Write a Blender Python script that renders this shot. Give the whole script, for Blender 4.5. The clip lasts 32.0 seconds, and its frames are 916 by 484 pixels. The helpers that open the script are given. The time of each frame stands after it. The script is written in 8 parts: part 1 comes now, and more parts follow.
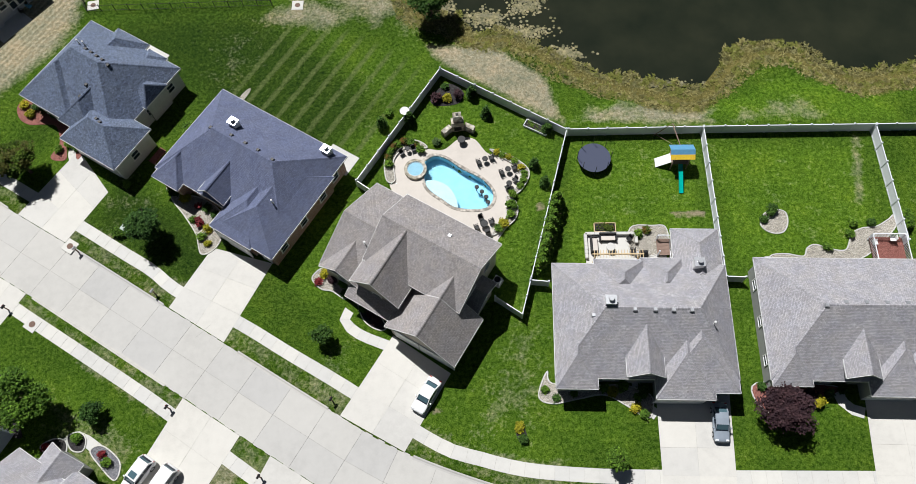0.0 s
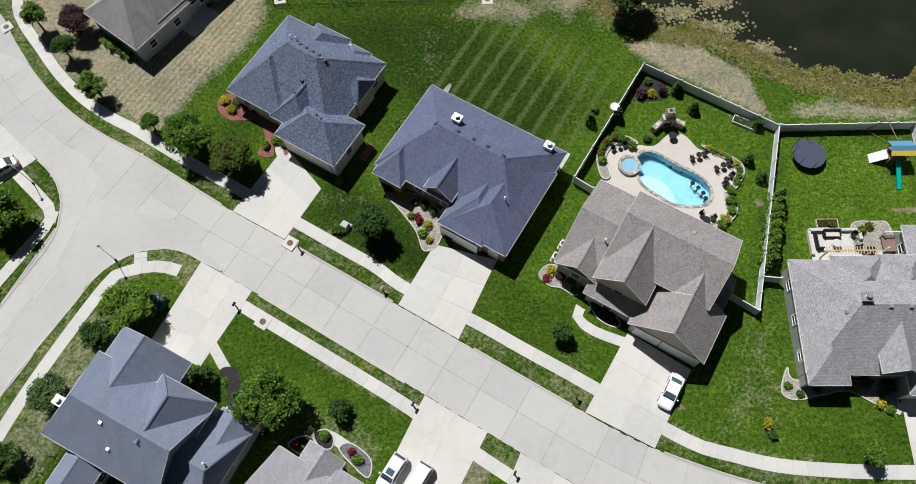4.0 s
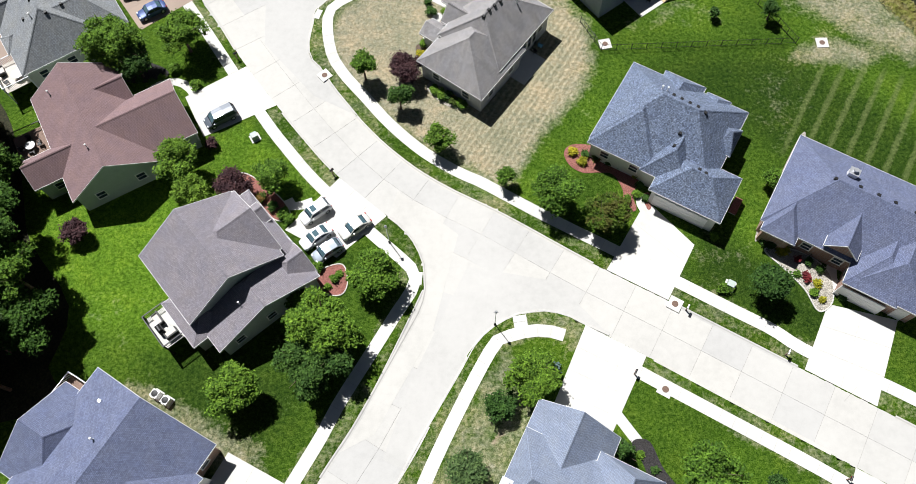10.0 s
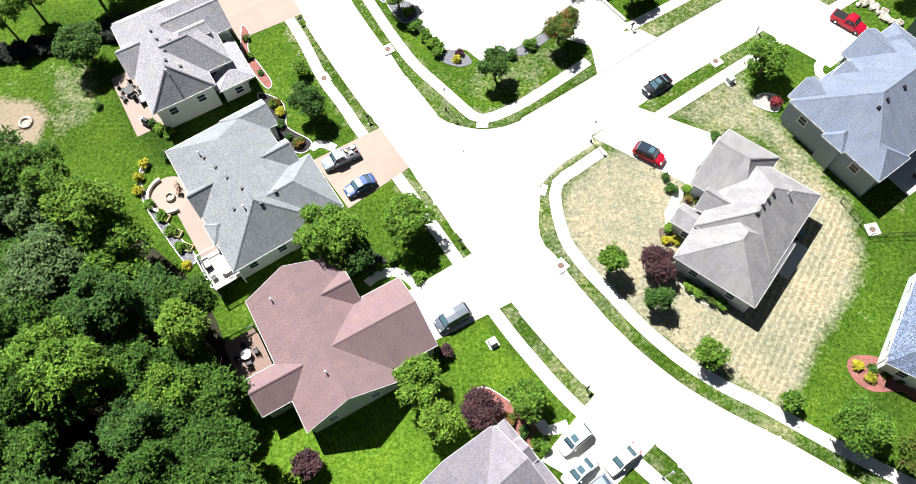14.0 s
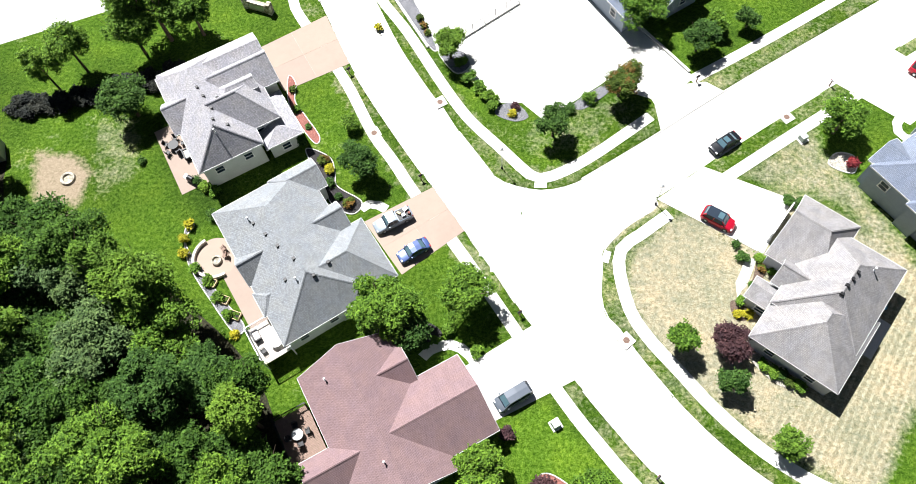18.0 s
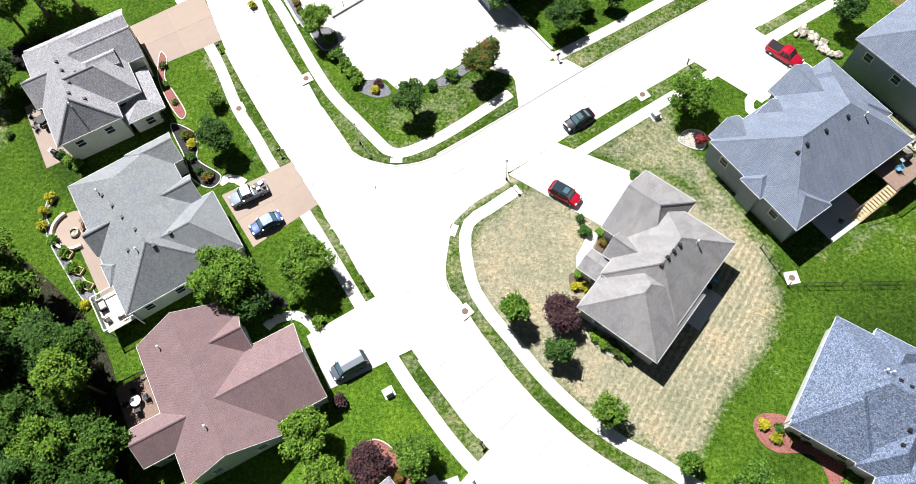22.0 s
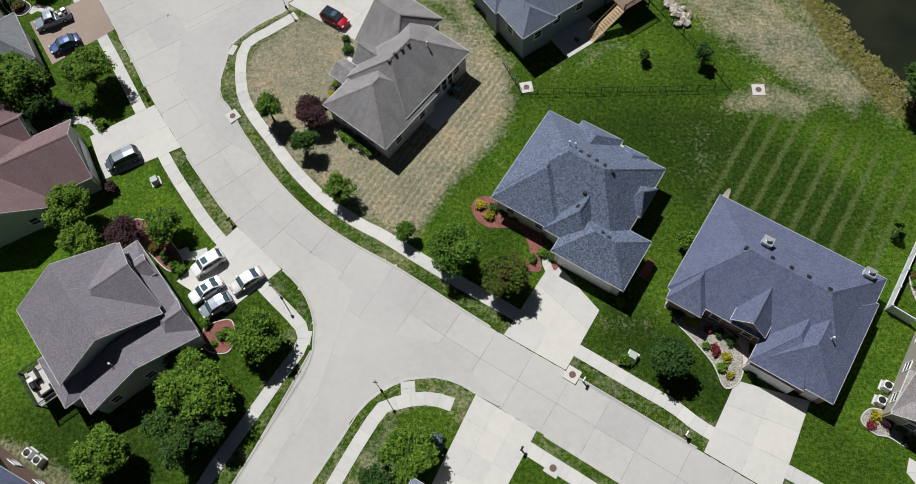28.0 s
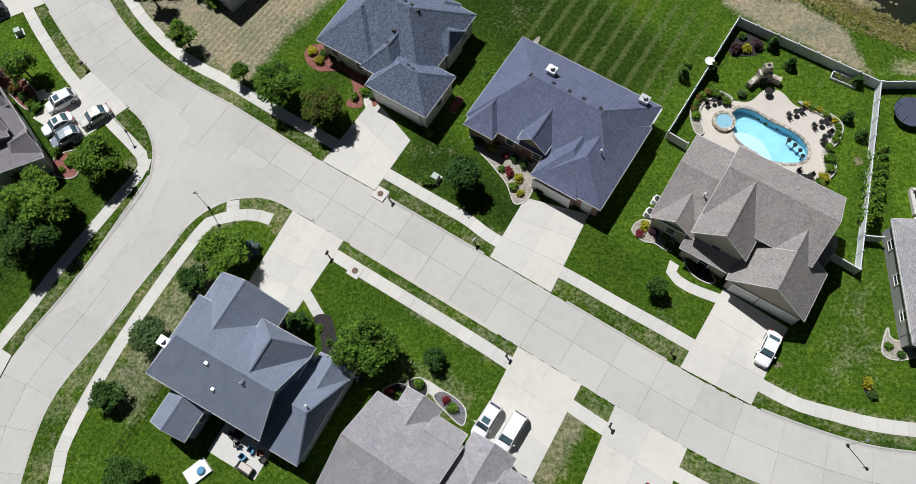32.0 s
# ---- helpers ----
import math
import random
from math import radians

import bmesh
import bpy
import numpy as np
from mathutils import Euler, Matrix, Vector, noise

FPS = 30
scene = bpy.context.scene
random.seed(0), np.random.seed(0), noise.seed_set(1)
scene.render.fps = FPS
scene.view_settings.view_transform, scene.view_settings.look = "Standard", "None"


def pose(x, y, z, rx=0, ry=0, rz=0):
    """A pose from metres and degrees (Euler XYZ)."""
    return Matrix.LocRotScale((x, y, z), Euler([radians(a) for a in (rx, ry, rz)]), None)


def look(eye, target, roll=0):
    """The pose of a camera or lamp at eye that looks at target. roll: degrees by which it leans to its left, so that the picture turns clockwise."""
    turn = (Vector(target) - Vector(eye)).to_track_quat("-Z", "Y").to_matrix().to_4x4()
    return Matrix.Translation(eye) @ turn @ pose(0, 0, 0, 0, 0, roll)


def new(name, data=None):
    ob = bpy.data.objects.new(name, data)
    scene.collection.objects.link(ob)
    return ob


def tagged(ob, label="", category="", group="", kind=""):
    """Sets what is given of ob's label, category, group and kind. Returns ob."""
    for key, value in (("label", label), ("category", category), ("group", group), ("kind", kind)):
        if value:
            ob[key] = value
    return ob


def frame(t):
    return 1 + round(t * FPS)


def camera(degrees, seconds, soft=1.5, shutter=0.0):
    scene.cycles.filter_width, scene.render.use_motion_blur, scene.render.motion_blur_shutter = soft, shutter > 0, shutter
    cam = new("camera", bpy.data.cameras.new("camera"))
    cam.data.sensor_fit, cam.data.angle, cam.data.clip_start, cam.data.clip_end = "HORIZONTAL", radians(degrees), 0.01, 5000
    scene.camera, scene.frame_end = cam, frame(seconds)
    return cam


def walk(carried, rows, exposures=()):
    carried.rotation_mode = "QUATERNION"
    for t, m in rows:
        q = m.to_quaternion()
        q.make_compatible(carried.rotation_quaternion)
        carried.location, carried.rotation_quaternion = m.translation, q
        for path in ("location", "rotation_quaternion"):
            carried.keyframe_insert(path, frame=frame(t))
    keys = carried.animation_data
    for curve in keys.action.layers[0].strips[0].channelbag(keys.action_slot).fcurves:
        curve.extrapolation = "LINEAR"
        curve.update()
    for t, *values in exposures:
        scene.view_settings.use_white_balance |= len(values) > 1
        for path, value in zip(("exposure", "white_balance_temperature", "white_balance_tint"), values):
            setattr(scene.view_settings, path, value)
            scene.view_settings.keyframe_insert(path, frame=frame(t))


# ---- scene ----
cam = camera(63.8, 32.0, 0.5)
PATH = [
    (0, (-0.733, 0.287, 77.169), (-0.782, 1.084, 75.335), -3.6),
    (0.5, (-3.565, 1.569, 77.26), (-3.602, 2.365, 75.425), -2.8),
    (1, (-6.516, 2.717, 77.361), (-6.553, 3.511, 75.526), -2.9),
    (1.5, (-9.735, 3.367, 77.383), (-9.776, 4.163, 75.549), -3.1),
    (2, (-12.935, 3.576, 77.485), (-12.98, 4.371, 75.651), -3.4),
    (2.5, (-16.194, 3.28, 77.543), (-16.244, 4.077, 75.709), -3.7),
    (4.5, (-30.613, -0.223, 78.146), (-30.641, 0.539, 76.297), -2.5),
    (5, (-34.422, -1.631, 78.132), (-34.446, -0.872, 76.282), -2.4),
    (5.5, (-38.166, -2.794, 78.155), (-38.191, -2.04, 76.303), -2.5),
    (6, (-41.935, -3.592, 78.117), (-41.96, -2.839, 76.264), -2.7),
    (6.5, (-45.678, -3.933, 78.06), (-45.704, -3.177, 76.209), -2.8),
    (7, (-49.465, -3.571, 77.958), (-49.489, -2.811, 76.109), -2.7),
    (7.5, (-53.195, -2.682, 77.847), (-53.217, -1.914, 76.001), -2.6),
    (8, (-56.718, -1.322, 77.715), (-56.74, -0.546, 75.872), -2.5),
    (8.5, (-60.129, 0.44, 77.542), (-60.152, 1.224, 75.703), -2.6),
    (9, (-63.453, 2.594, 77.509), (-63.478, 3.383, 75.672), -2.7),
    (9.5, (-66.881, 5.424, 77.584), (-66.908, 6.211, 75.745), -2.8),
    (10, (-70.513, 8.028, 77.588), (-70.537, 8.82, 75.752), -2.6),
    (10.5, (-74.08, 10.494, 77.433), (-74.102, 11.3, 75.602), -2.3),
    (11, (-77.455, 13.38, 77.393), (-77.48, 14.193, 75.566), -2.4),
    (11.5, (-80.618, 16.819, 77.499), (-80.651, 17.629, 75.671), -3.0),
    (12, (-84.158, 20.23, 77.645), (-84.193, 21.039, 75.816), -3.1),
    (12.5, (-87.779, 23.59, 77.926), (-87.813, 24.4, 76.098), -3.0),
    (13, (-91.426, 26.869, 78.125), (-91.459, 27.682, 76.298), -2.9),
    (13.5, (-94.85, 29.849, 78.223), (-94.893, 30.674, 76.401), -3.5),
    (14, (-97.63, 32.469, 78.188), (-97.687, 33.299, 76.37), -4.4),
    (14.5, (-100.115, 34.65, 78.191), (-100.182, 35.482, 76.374), -4.9),
    (15, (-102.085, 36.372, 78.2), (-102.16, 37.204, 76.383), -5.3),
    (15.5, (-103.421, 37.755, 78.115), (-103.506, 38.588, 76.299), -6.0),
    (17.5, (-103.467, 40.952, 78.064), (-103.571, 41.78, 76.247), -7.0),
    (18, (-102.25, 41.597, 78.11), (-102.356, 42.419, 76.29), -7.1),
    (18.5, (-100.705, 42.097, 78.241), (-100.811, 42.915, 76.419), -7.2),
    (19, (-98.759, 42.565, 78.283), (-98.867, 43.378, 76.459), -7.2),
    (19.5, (-96.594, 42.714, 78.195), (-96.703, 43.527, 76.37), -7.2),
    (20, (-94.351, 42.576, 78.059), (-94.459, 43.388, 76.234), -7.2),
    (20.5, (-91.94, 42.084, 78.005), (-92.049, 42.897, 76.18), -7.2),
    (21, (-89.566, 41.488, 77.974), (-89.673, 42.295, 76.147), -7.1),
    (21.5, (-87.298, 40.637, 77.919), (-87.401, 41.438, 76.09), -6.9),
    (22, (-84.781, 39.635, 77.957), (-84.886, 40.429, 76.124), -7.0),
    (22.5, (-82.28, 38.434, 77.89), (-82.386, 39.222, 76.055), -7.1),
    (23, (-79.826, 37.098, 77.816), (-79.932, 37.88, 75.978), -7.2),
    (23.5, (-77.166, 35.473, 77.683), (-77.277, 36.253, 75.845), -7.5),
    (24, (-74.631, 33.825, 77.613), (-74.744, 34.6, 75.773), -7.6),
    (24.5, (-72.11, 31.998, 77.594), (-72.225, 32.768, 75.751), -7.8),
    (25, (-69.75, 30.16, 77.625), (-69.864, 30.922, 75.78), -7.9),
    (25.5, (-67.409, 28.254, 77.503), (-67.522, 29.012, 75.656), -7.8),
    (27.5, (-57.789, 19.244, 76.655), (-57.902, 20.006, 74.809), -7.4),
    (28, (-55.435, 17.051, 76.615), (-55.546, 17.808, 74.767), -7.3),
    (28.5, (-53.034, 14.899, 76.547), (-53.144, 15.651, 74.697), -7.3),
    (29, (-50.456, 12.676, 76.529), (-50.567, 13.423, 74.677), -7.4),
    (29.5, (-47.884, 10.516, 76.553), (-47.995, 11.257, 74.699), -7.4),
    (30, (-45.256, 8.107, 76.598), (-45.368, 8.844, 74.742), -7.5),
    (30.5, (-42.854, 5.829, 76.718), (-42.959, 6.558, 74.858), -7.2),
    (31, (-40.079, 3.513, 76.866), (-40.185, 4.232, 75.003), -7.2),
    (31.5, (-37.192, 1.191, 77.037), (-37.3, 1.899, 75.169), -7.6),
    (32, (-34.18, -1.168, 77.136), (-34.286, -0.466, 75.266), -7.3),
]
EXPOSURES = [(0, -0.03), (1, 0.08), (2, 0.18), (3.2, -0.02), (4.5, -0.26), (5, -0.28), (6, -0.2), (7, -0.1), (8, -0.03), (9, 0.11), (10, 0.38), (11, 0.62), (12, 0.8), (13, 1.0), (14, 1.06), (15, 1.1),
             (19, 1.05), (20, 1.02), (21, 0.95), (22, 0.78), (23, 0.58), (24, 0.32), (25, 0.1), (26, -0.12), (28, -0.33), (30, -0.33), (32, -0.22)]
walk(cam, [(t, look(eye, target, roll)) for t, eye, target, roll in PATH], EXPOSURES)

# ---- light ----
SUN_SLOPE = Vector((-0.35, 0.50, 1.0)).normalized()
world = bpy.data.worlds.new("sky")
scene.world = world
world.use_nodes = True
wn = world.node_tree.nodes
sky = wn.new("ShaderNodeTexSky")
sky.sky_type, sky.sun_disc = "NISHITA", False
sky.sun_elevation = math.asin(SUN_SLOPE.z)
sky.sun_rotation = math.atan2(SUN_SLOPE.x, SUN_SLOPE.y)
wn["Background"].inputs[1].default_value = 0.017
world.node_tree.links.new(sky.outputs[0], wn["Background"].inputs[0])
sun = new("sun", bpy.data.lights.new("sun", "SUN"))
sun.data.energy, sun.data.angle, sun.data.color = 5.55, radians(0.53), (0.985, 0.985, 0.99)
sun.matrix_world = look((-60, 60, 90), Vector((-60, 60, 90)) - SUN_SLOPE)


# ---- materials ----
def shader(name, rough=0.8, metal=0.0):
    m = bpy.data.materials.new(name)
    m.use_nodes = True
    nt = m.node_tree
    b = nt.nodes["Principled BSDF"]
    b.inputs["Roughness"].default_value, b.inputs["Metallic"].default_value = rough, metal
    b.inputs["Specular IOR Level"].default_value = 0.3
    return m, nt, b


def noise_tex(nt, scale, detail=3.0, coord=None, rough=0.55):
    n = nt.nodes.new("ShaderNodeTexNoise")
    n.inputs["Scale"].default_value, n.inputs["Detail"].default_value, n.inputs["Roughness"].default_value = scale, detail, rough
    if coord is None:
        coord = nt.nodes.new("ShaderNodeNewGeometry").outputs["Position"]
    nt.links.new(coord, n.inputs["Vector"])
    return n.outputs["Fac"]


def ramp(nt, fac, *stops):
    r = nt.nodes.new("ShaderNodeValToRGB")
    el = r.color_ramp.elements
    while len(el) < len(stops):
        el.new(0.5)
    for e, (p, c) in zip(el, stops):
        e.position, e.color = p, (*c, 1)
    nt.links.new(fac, r.inputs[0])
    return r.outputs[0]


def mix(nt, fac, a, b, mode="MIX"):
    m = nt.nodes.new("ShaderNodeMix")
    m.data_type, m.blend_type, m.clamp_factor = "RGBA", mode, True
    for v, s in ((fac, m.inputs[0]), (a, m.inputs[6]), (b, m.inputs[7])):
        if isinstance(v, (int, float)):
            s.default_value = v
        elif isinstance(v, tuple):
            s.default_value = (*v, 1)
        else:
            nt.links.new(v, s)
    return m.outputs[2]


def calc(nt, op, a, b=0.0, c=None):
    m = nt.nodes.new("ShaderNodeMath")
    m.operation = op
    for i, v in enumerate((a, b) if c is None else (a, b, c)):
        if isinstance(v, (int, float)):
            m.inputs[i].default_value = v
        else:
            nt.links.new(v, m.inputs[i])
    return m.outputs[0]


def bump(nt, b, height, strength=0.3, distance=0.02):
    n = nt.nodes.new("ShaderNodeBump")
    n.inputs["Strength"].default_value, n.inputs["Distance"].default_value = strength, distance
    nt.links.new(height, n.inputs["Height"])
    nt.links.new(n.outputs[0], b.inputs["Normal"])


def per_object(nt):
    return nt.nodes.new("ShaderNodeObjectInfo").outputs["Random"]


def plain(name, colour, rough=0.6, metal=0.0, vary=0.12, scale=3.0):
    """A surface of one colour with slight mottling at two scales."""
    m, nt, b = shader(name, rough, metal)
    d, l = tuple(c * (1 - vary) for c in colour), tuple(min(1, c * (1 + vary)) for c in colour)
    f = calc(nt, "ADD", calc(nt, "MULTIPLY", noise_tex(nt, scale), 0.6), calc(nt, "MULTIPLY", noise_tex(nt, scale * 9), 0.4))
    nt.links.new(ramp(nt, f, (0.3, d), (0.7, l)), b.inputs["Base Color"])
    return m


def concrete(name, colour, stain=0.14):
    m, nt, b = shader(name, 0.85)
    big, mid, fine = noise_tex(nt, 0.12, 4), noise_tex(nt, 1.1, 5, rough=0.65), noise_tex(nt, 14, 3)
    f = calc(nt, "ADD", calc(nt, "MULTIPLY", big, 0.45), calc(nt, "ADD", calc(nt, "MULTIPLY", mid, 0.35), calc(nt, "MULTIPLY", fine, 0.2)))
    base = ramp(nt, f, (0.32, tuple(c * (1 - stain) for c in colour)), (0.5, colour), (0.68, tuple(min(1, c * 1.08) for c in colour)))
    tint = ramp(nt, per_object(nt), (0.0, (0.9, 0.9, 0.91)), (1.0, (1.0, 0.99, 0.97)))
    cracks = nt.nodes.new("ShaderNodeTexVoronoi")
    cracks.feature = "DISTANCE_TO_EDGE"
    cracks.inputs["Scale"].default_value = 0.16
    warp = nt.nodes.new("ShaderNodeTexNoise")
    warp.inputs["Scale"].default_value = 0.5
    pos = nt.nodes.new("ShaderNodeNewGeometry").outputs["Position"]
    nt.links.new(pos, warp.inputs["Vector"])
    nt.links.new(mix(nt, 0.35, pos, warp.outputs["Color"], "ADD"), cracks.inputs["Vector"])
    line = calc(nt, "MULTIPLY", calc(nt, "LESS_THAN", cracks.outputs["Distance"], 0.0025), calc(nt, "GREATER_THAN", noise_tex(nt, 0.07, 2), 0.69))
    col = mix(nt, calc(nt, "MULTIPLY", line, 0.5), mix(nt, 1.0, base, tint, "MULTIPLY"), (0.12, 0.115, 0.11))
    nt.links.new(col, b.inputs["Base Color"])
    bump(nt, b, fine, 0.15, 0.01)
    return m


def shingles(name, colour, dark=0.52, streak=0.1, speck=0.4):
    """Asphalt shingles: courses and tabs in metres along the eave and up the slope, granule specks and long weather streaks."""
    m, nt, b = shader(name, 0.9)
    uv = nt.nodes.new("ShaderNodeUVMap")
    uv.uv_map = "slope"
    tab = nt.nodes.new("ShaderNodeTexBrick")
    for k, v in (("Scale", 1.0), ("Mortar Size", 0.012), ("Brick Width", 0.19), ("Row Height", 0.15), ("Bias", 0.0), ("Mortar Smooth", 0.2)):
        tab.inputs[k].default_value = v
    nt.links.new(uv.outputs[0], tab.inputs["Vector"])
    tab.inputs["Color1"].default_value = (*(c * dark for c in colour), 1)
    tab.inputs["Color2"].default_value = (*(min(1, c * (2.0 - dark * 0.95)) for c in colour), 1)
    tab.inputs["Mortar"].default_value = (*(c * 0.5 for c in colour), 1)
    grit = ramp(nt, noise_tex(nt, 6.5, 4, uv.outputs[0], 0.85), (0.38, (1 - speck * 0.7,) * 3), (0.62, (1 + speck * 0.55,) * 3))
    cool = ramp(nt, noise_tex(nt, 0.55, 3, uv.outputs[0]), (0.3, (0.95, 0.97, 1.02)), (0.7, (1.04, 1.02, 0.98)))
    down = nt.nodes.new("ShaderNodeMapping")
    down.inputs["Scale"].default_value = (0.5, 0.16, 1)
    nt.links.new(uv.outputs[0], down.inputs[0])
    run = ramp(nt, noise_tex(nt, 1.6, 4, down.outputs[0]), (0.36, (1 - streak,) * 3), (0.6, (1.04,) * 3))
    col = mix(nt, 1.0, mix(nt, 1.0, mix(nt, 1.0, tab.outputs["Color"], grit, "MULTIPLY"), run, "MULTIPLY"), cool, "MULTIPLY")
    nt.links.new(col, b.inputs["Base Color"])
    bump(nt, b, tab.outputs["Fac"], -0.3, 0.015)
    return m


def siding(name, colour):
    """Lapped boards: fine level shadow lines every 12 cm."""
    m, nt, b = shader(name, 0.6)
    sep = nt.nodes.new("ShaderNodeSeparateXYZ")
    nt.links.new(nt.nodes.new("ShaderNodeNewGeometry").outputs["Position"], sep.inputs[0])
    lap = calc(nt, "FRACT", calc(nt, "DIVIDE", sep.outputs["Z"], 0.12))
    base = ramp(nt, noise_tex(nt, 1.3, 4), (0.3, tuple(c * 0.9 for c in colour)), (0.7, colour))
    nt.links.new(mix(nt, calc(nt, "MULTIPLY", calc(nt, "LESS_THAN", lap, 0.12), 0.35), base, tuple(c * 0.5 for c in colour)), b.inputs["Base Color"])
    bump(nt, b, lap, 0.5, 0.02)
    return m


def brickwork(name, c1, c2):
    m, nt, b = shader(name, 0.85)
    t = nt.nodes.new("ShaderNodeTexBrick")
    for k, v in (("Scale", 1.0), ("Mortar Size", 0.01), ("Brick Width", 0.22), ("Row Height", 0.075)):
        t.inputs[k].default_value = v
    t.inputs["Color1"].default_value, t.inputs["Color2"].default_value, t.inputs["Mortar"].default_value = (*c1, 1), (*c2, 1), (0.4, 0.38, 0.35, 1)
    sep = nt.nodes.new("ShaderNodeSeparateXYZ")
    nt.links.new(nt.nodes.new("ShaderNodeNewGeometry").outputs["Position"], sep.inputs[0])
    com = nt.nodes.new("ShaderNodeCombineXYZ")
    nt.links.new(calc(nt, "ADD", sep.outputs["X"], sep.outputs["Y"]), com.inputs[0])
    nt.links.new(sep.outputs["Z"], com.inputs[1])
    nt.links.new(com.outputs[0], t.inputs["Vector"])
    nt.links.new(t.outputs["Color"], b.inputs["Base Color"])
    bump(nt, b, t.outputs["Fac"], -0.4, 0.01)
    return m


def foliage(name, dark, light, dry=None):
    m, nt, b = shader(name, 0.7)
    b.inputs["Specular IOR Level"].default_value = 0.12
    isl = nt.nodes.new("ShaderNodeNewGeometry").outputs["Random Per Island"]
    at = lambda k: tuple(x + (y - x) * k for x, y in zip(dark, light))
    col = ramp(nt, isl, (0.0, at(0.12)), (0.55, at(0.5)), (1.0, at(0.85)))
    clump = ramp(nt, noise_tex(nt, 1.1, 2), (0.36, (0.72, 0.75, 0.75)), (0.64, (1.22, 1.18, 1.05)))
    col = mix(nt, 1.0, col, clump, "MULTIPLY")
    if dry:
        col = mix(nt, calc(nt, "MULTIPLY", calc(nt, "GREATER_THAN", noise_tex(nt, 0.7, 2), 0.54), 0.75), col, dry)
    col = mix(nt, 1.0, col, ramp(nt, per_object(nt), (0, (0.8, 0.85, 0.85)), (1, (1.15, 1.1, 1.0))), "MULTIPLY")
    nt.links.new(col, b.inputs["Base Color"])
    return m


def stones(name, *cols, scale=9.0):
    m, nt, b = shader(name, 0.9)
    v = nt.nodes.new("ShaderNodeTexVoronoi")
    v.inputs["Scale"].default_value = scale
    nt.links.new(nt.nodes.new("ShaderNodeNewGeometry").outputs["Position"], v.inputs["Vector"])
    sep = nt.nodes.new("ShaderNodeSeparateColor")
    nt.links.new(v.outputs["Color"], sep.inputs[0])
    col = ramp(nt, sep.outputs[0], *[(i / max(1, len(cols) - 1), c) for i, c in enumerate(cols)])
    col = mix(nt, 1.0, col, ramp(nt, v.outputs["Distance"], (0.2, (1.0,) * 3), (0.75, (0.45,) * 3)), "MULTIPLY")
    nt.links.new(mix(nt, 1.0, col, ramp(nt, noise_tex(nt, 0.8), (0.3, (0.85,) * 3), (0.7, (1.05,) * 3)), "MULTIPLY"), b.inputs["Base Color"])
    bump(nt, b, v.outputs["Distance"], -0.6, 0.05)
    return m


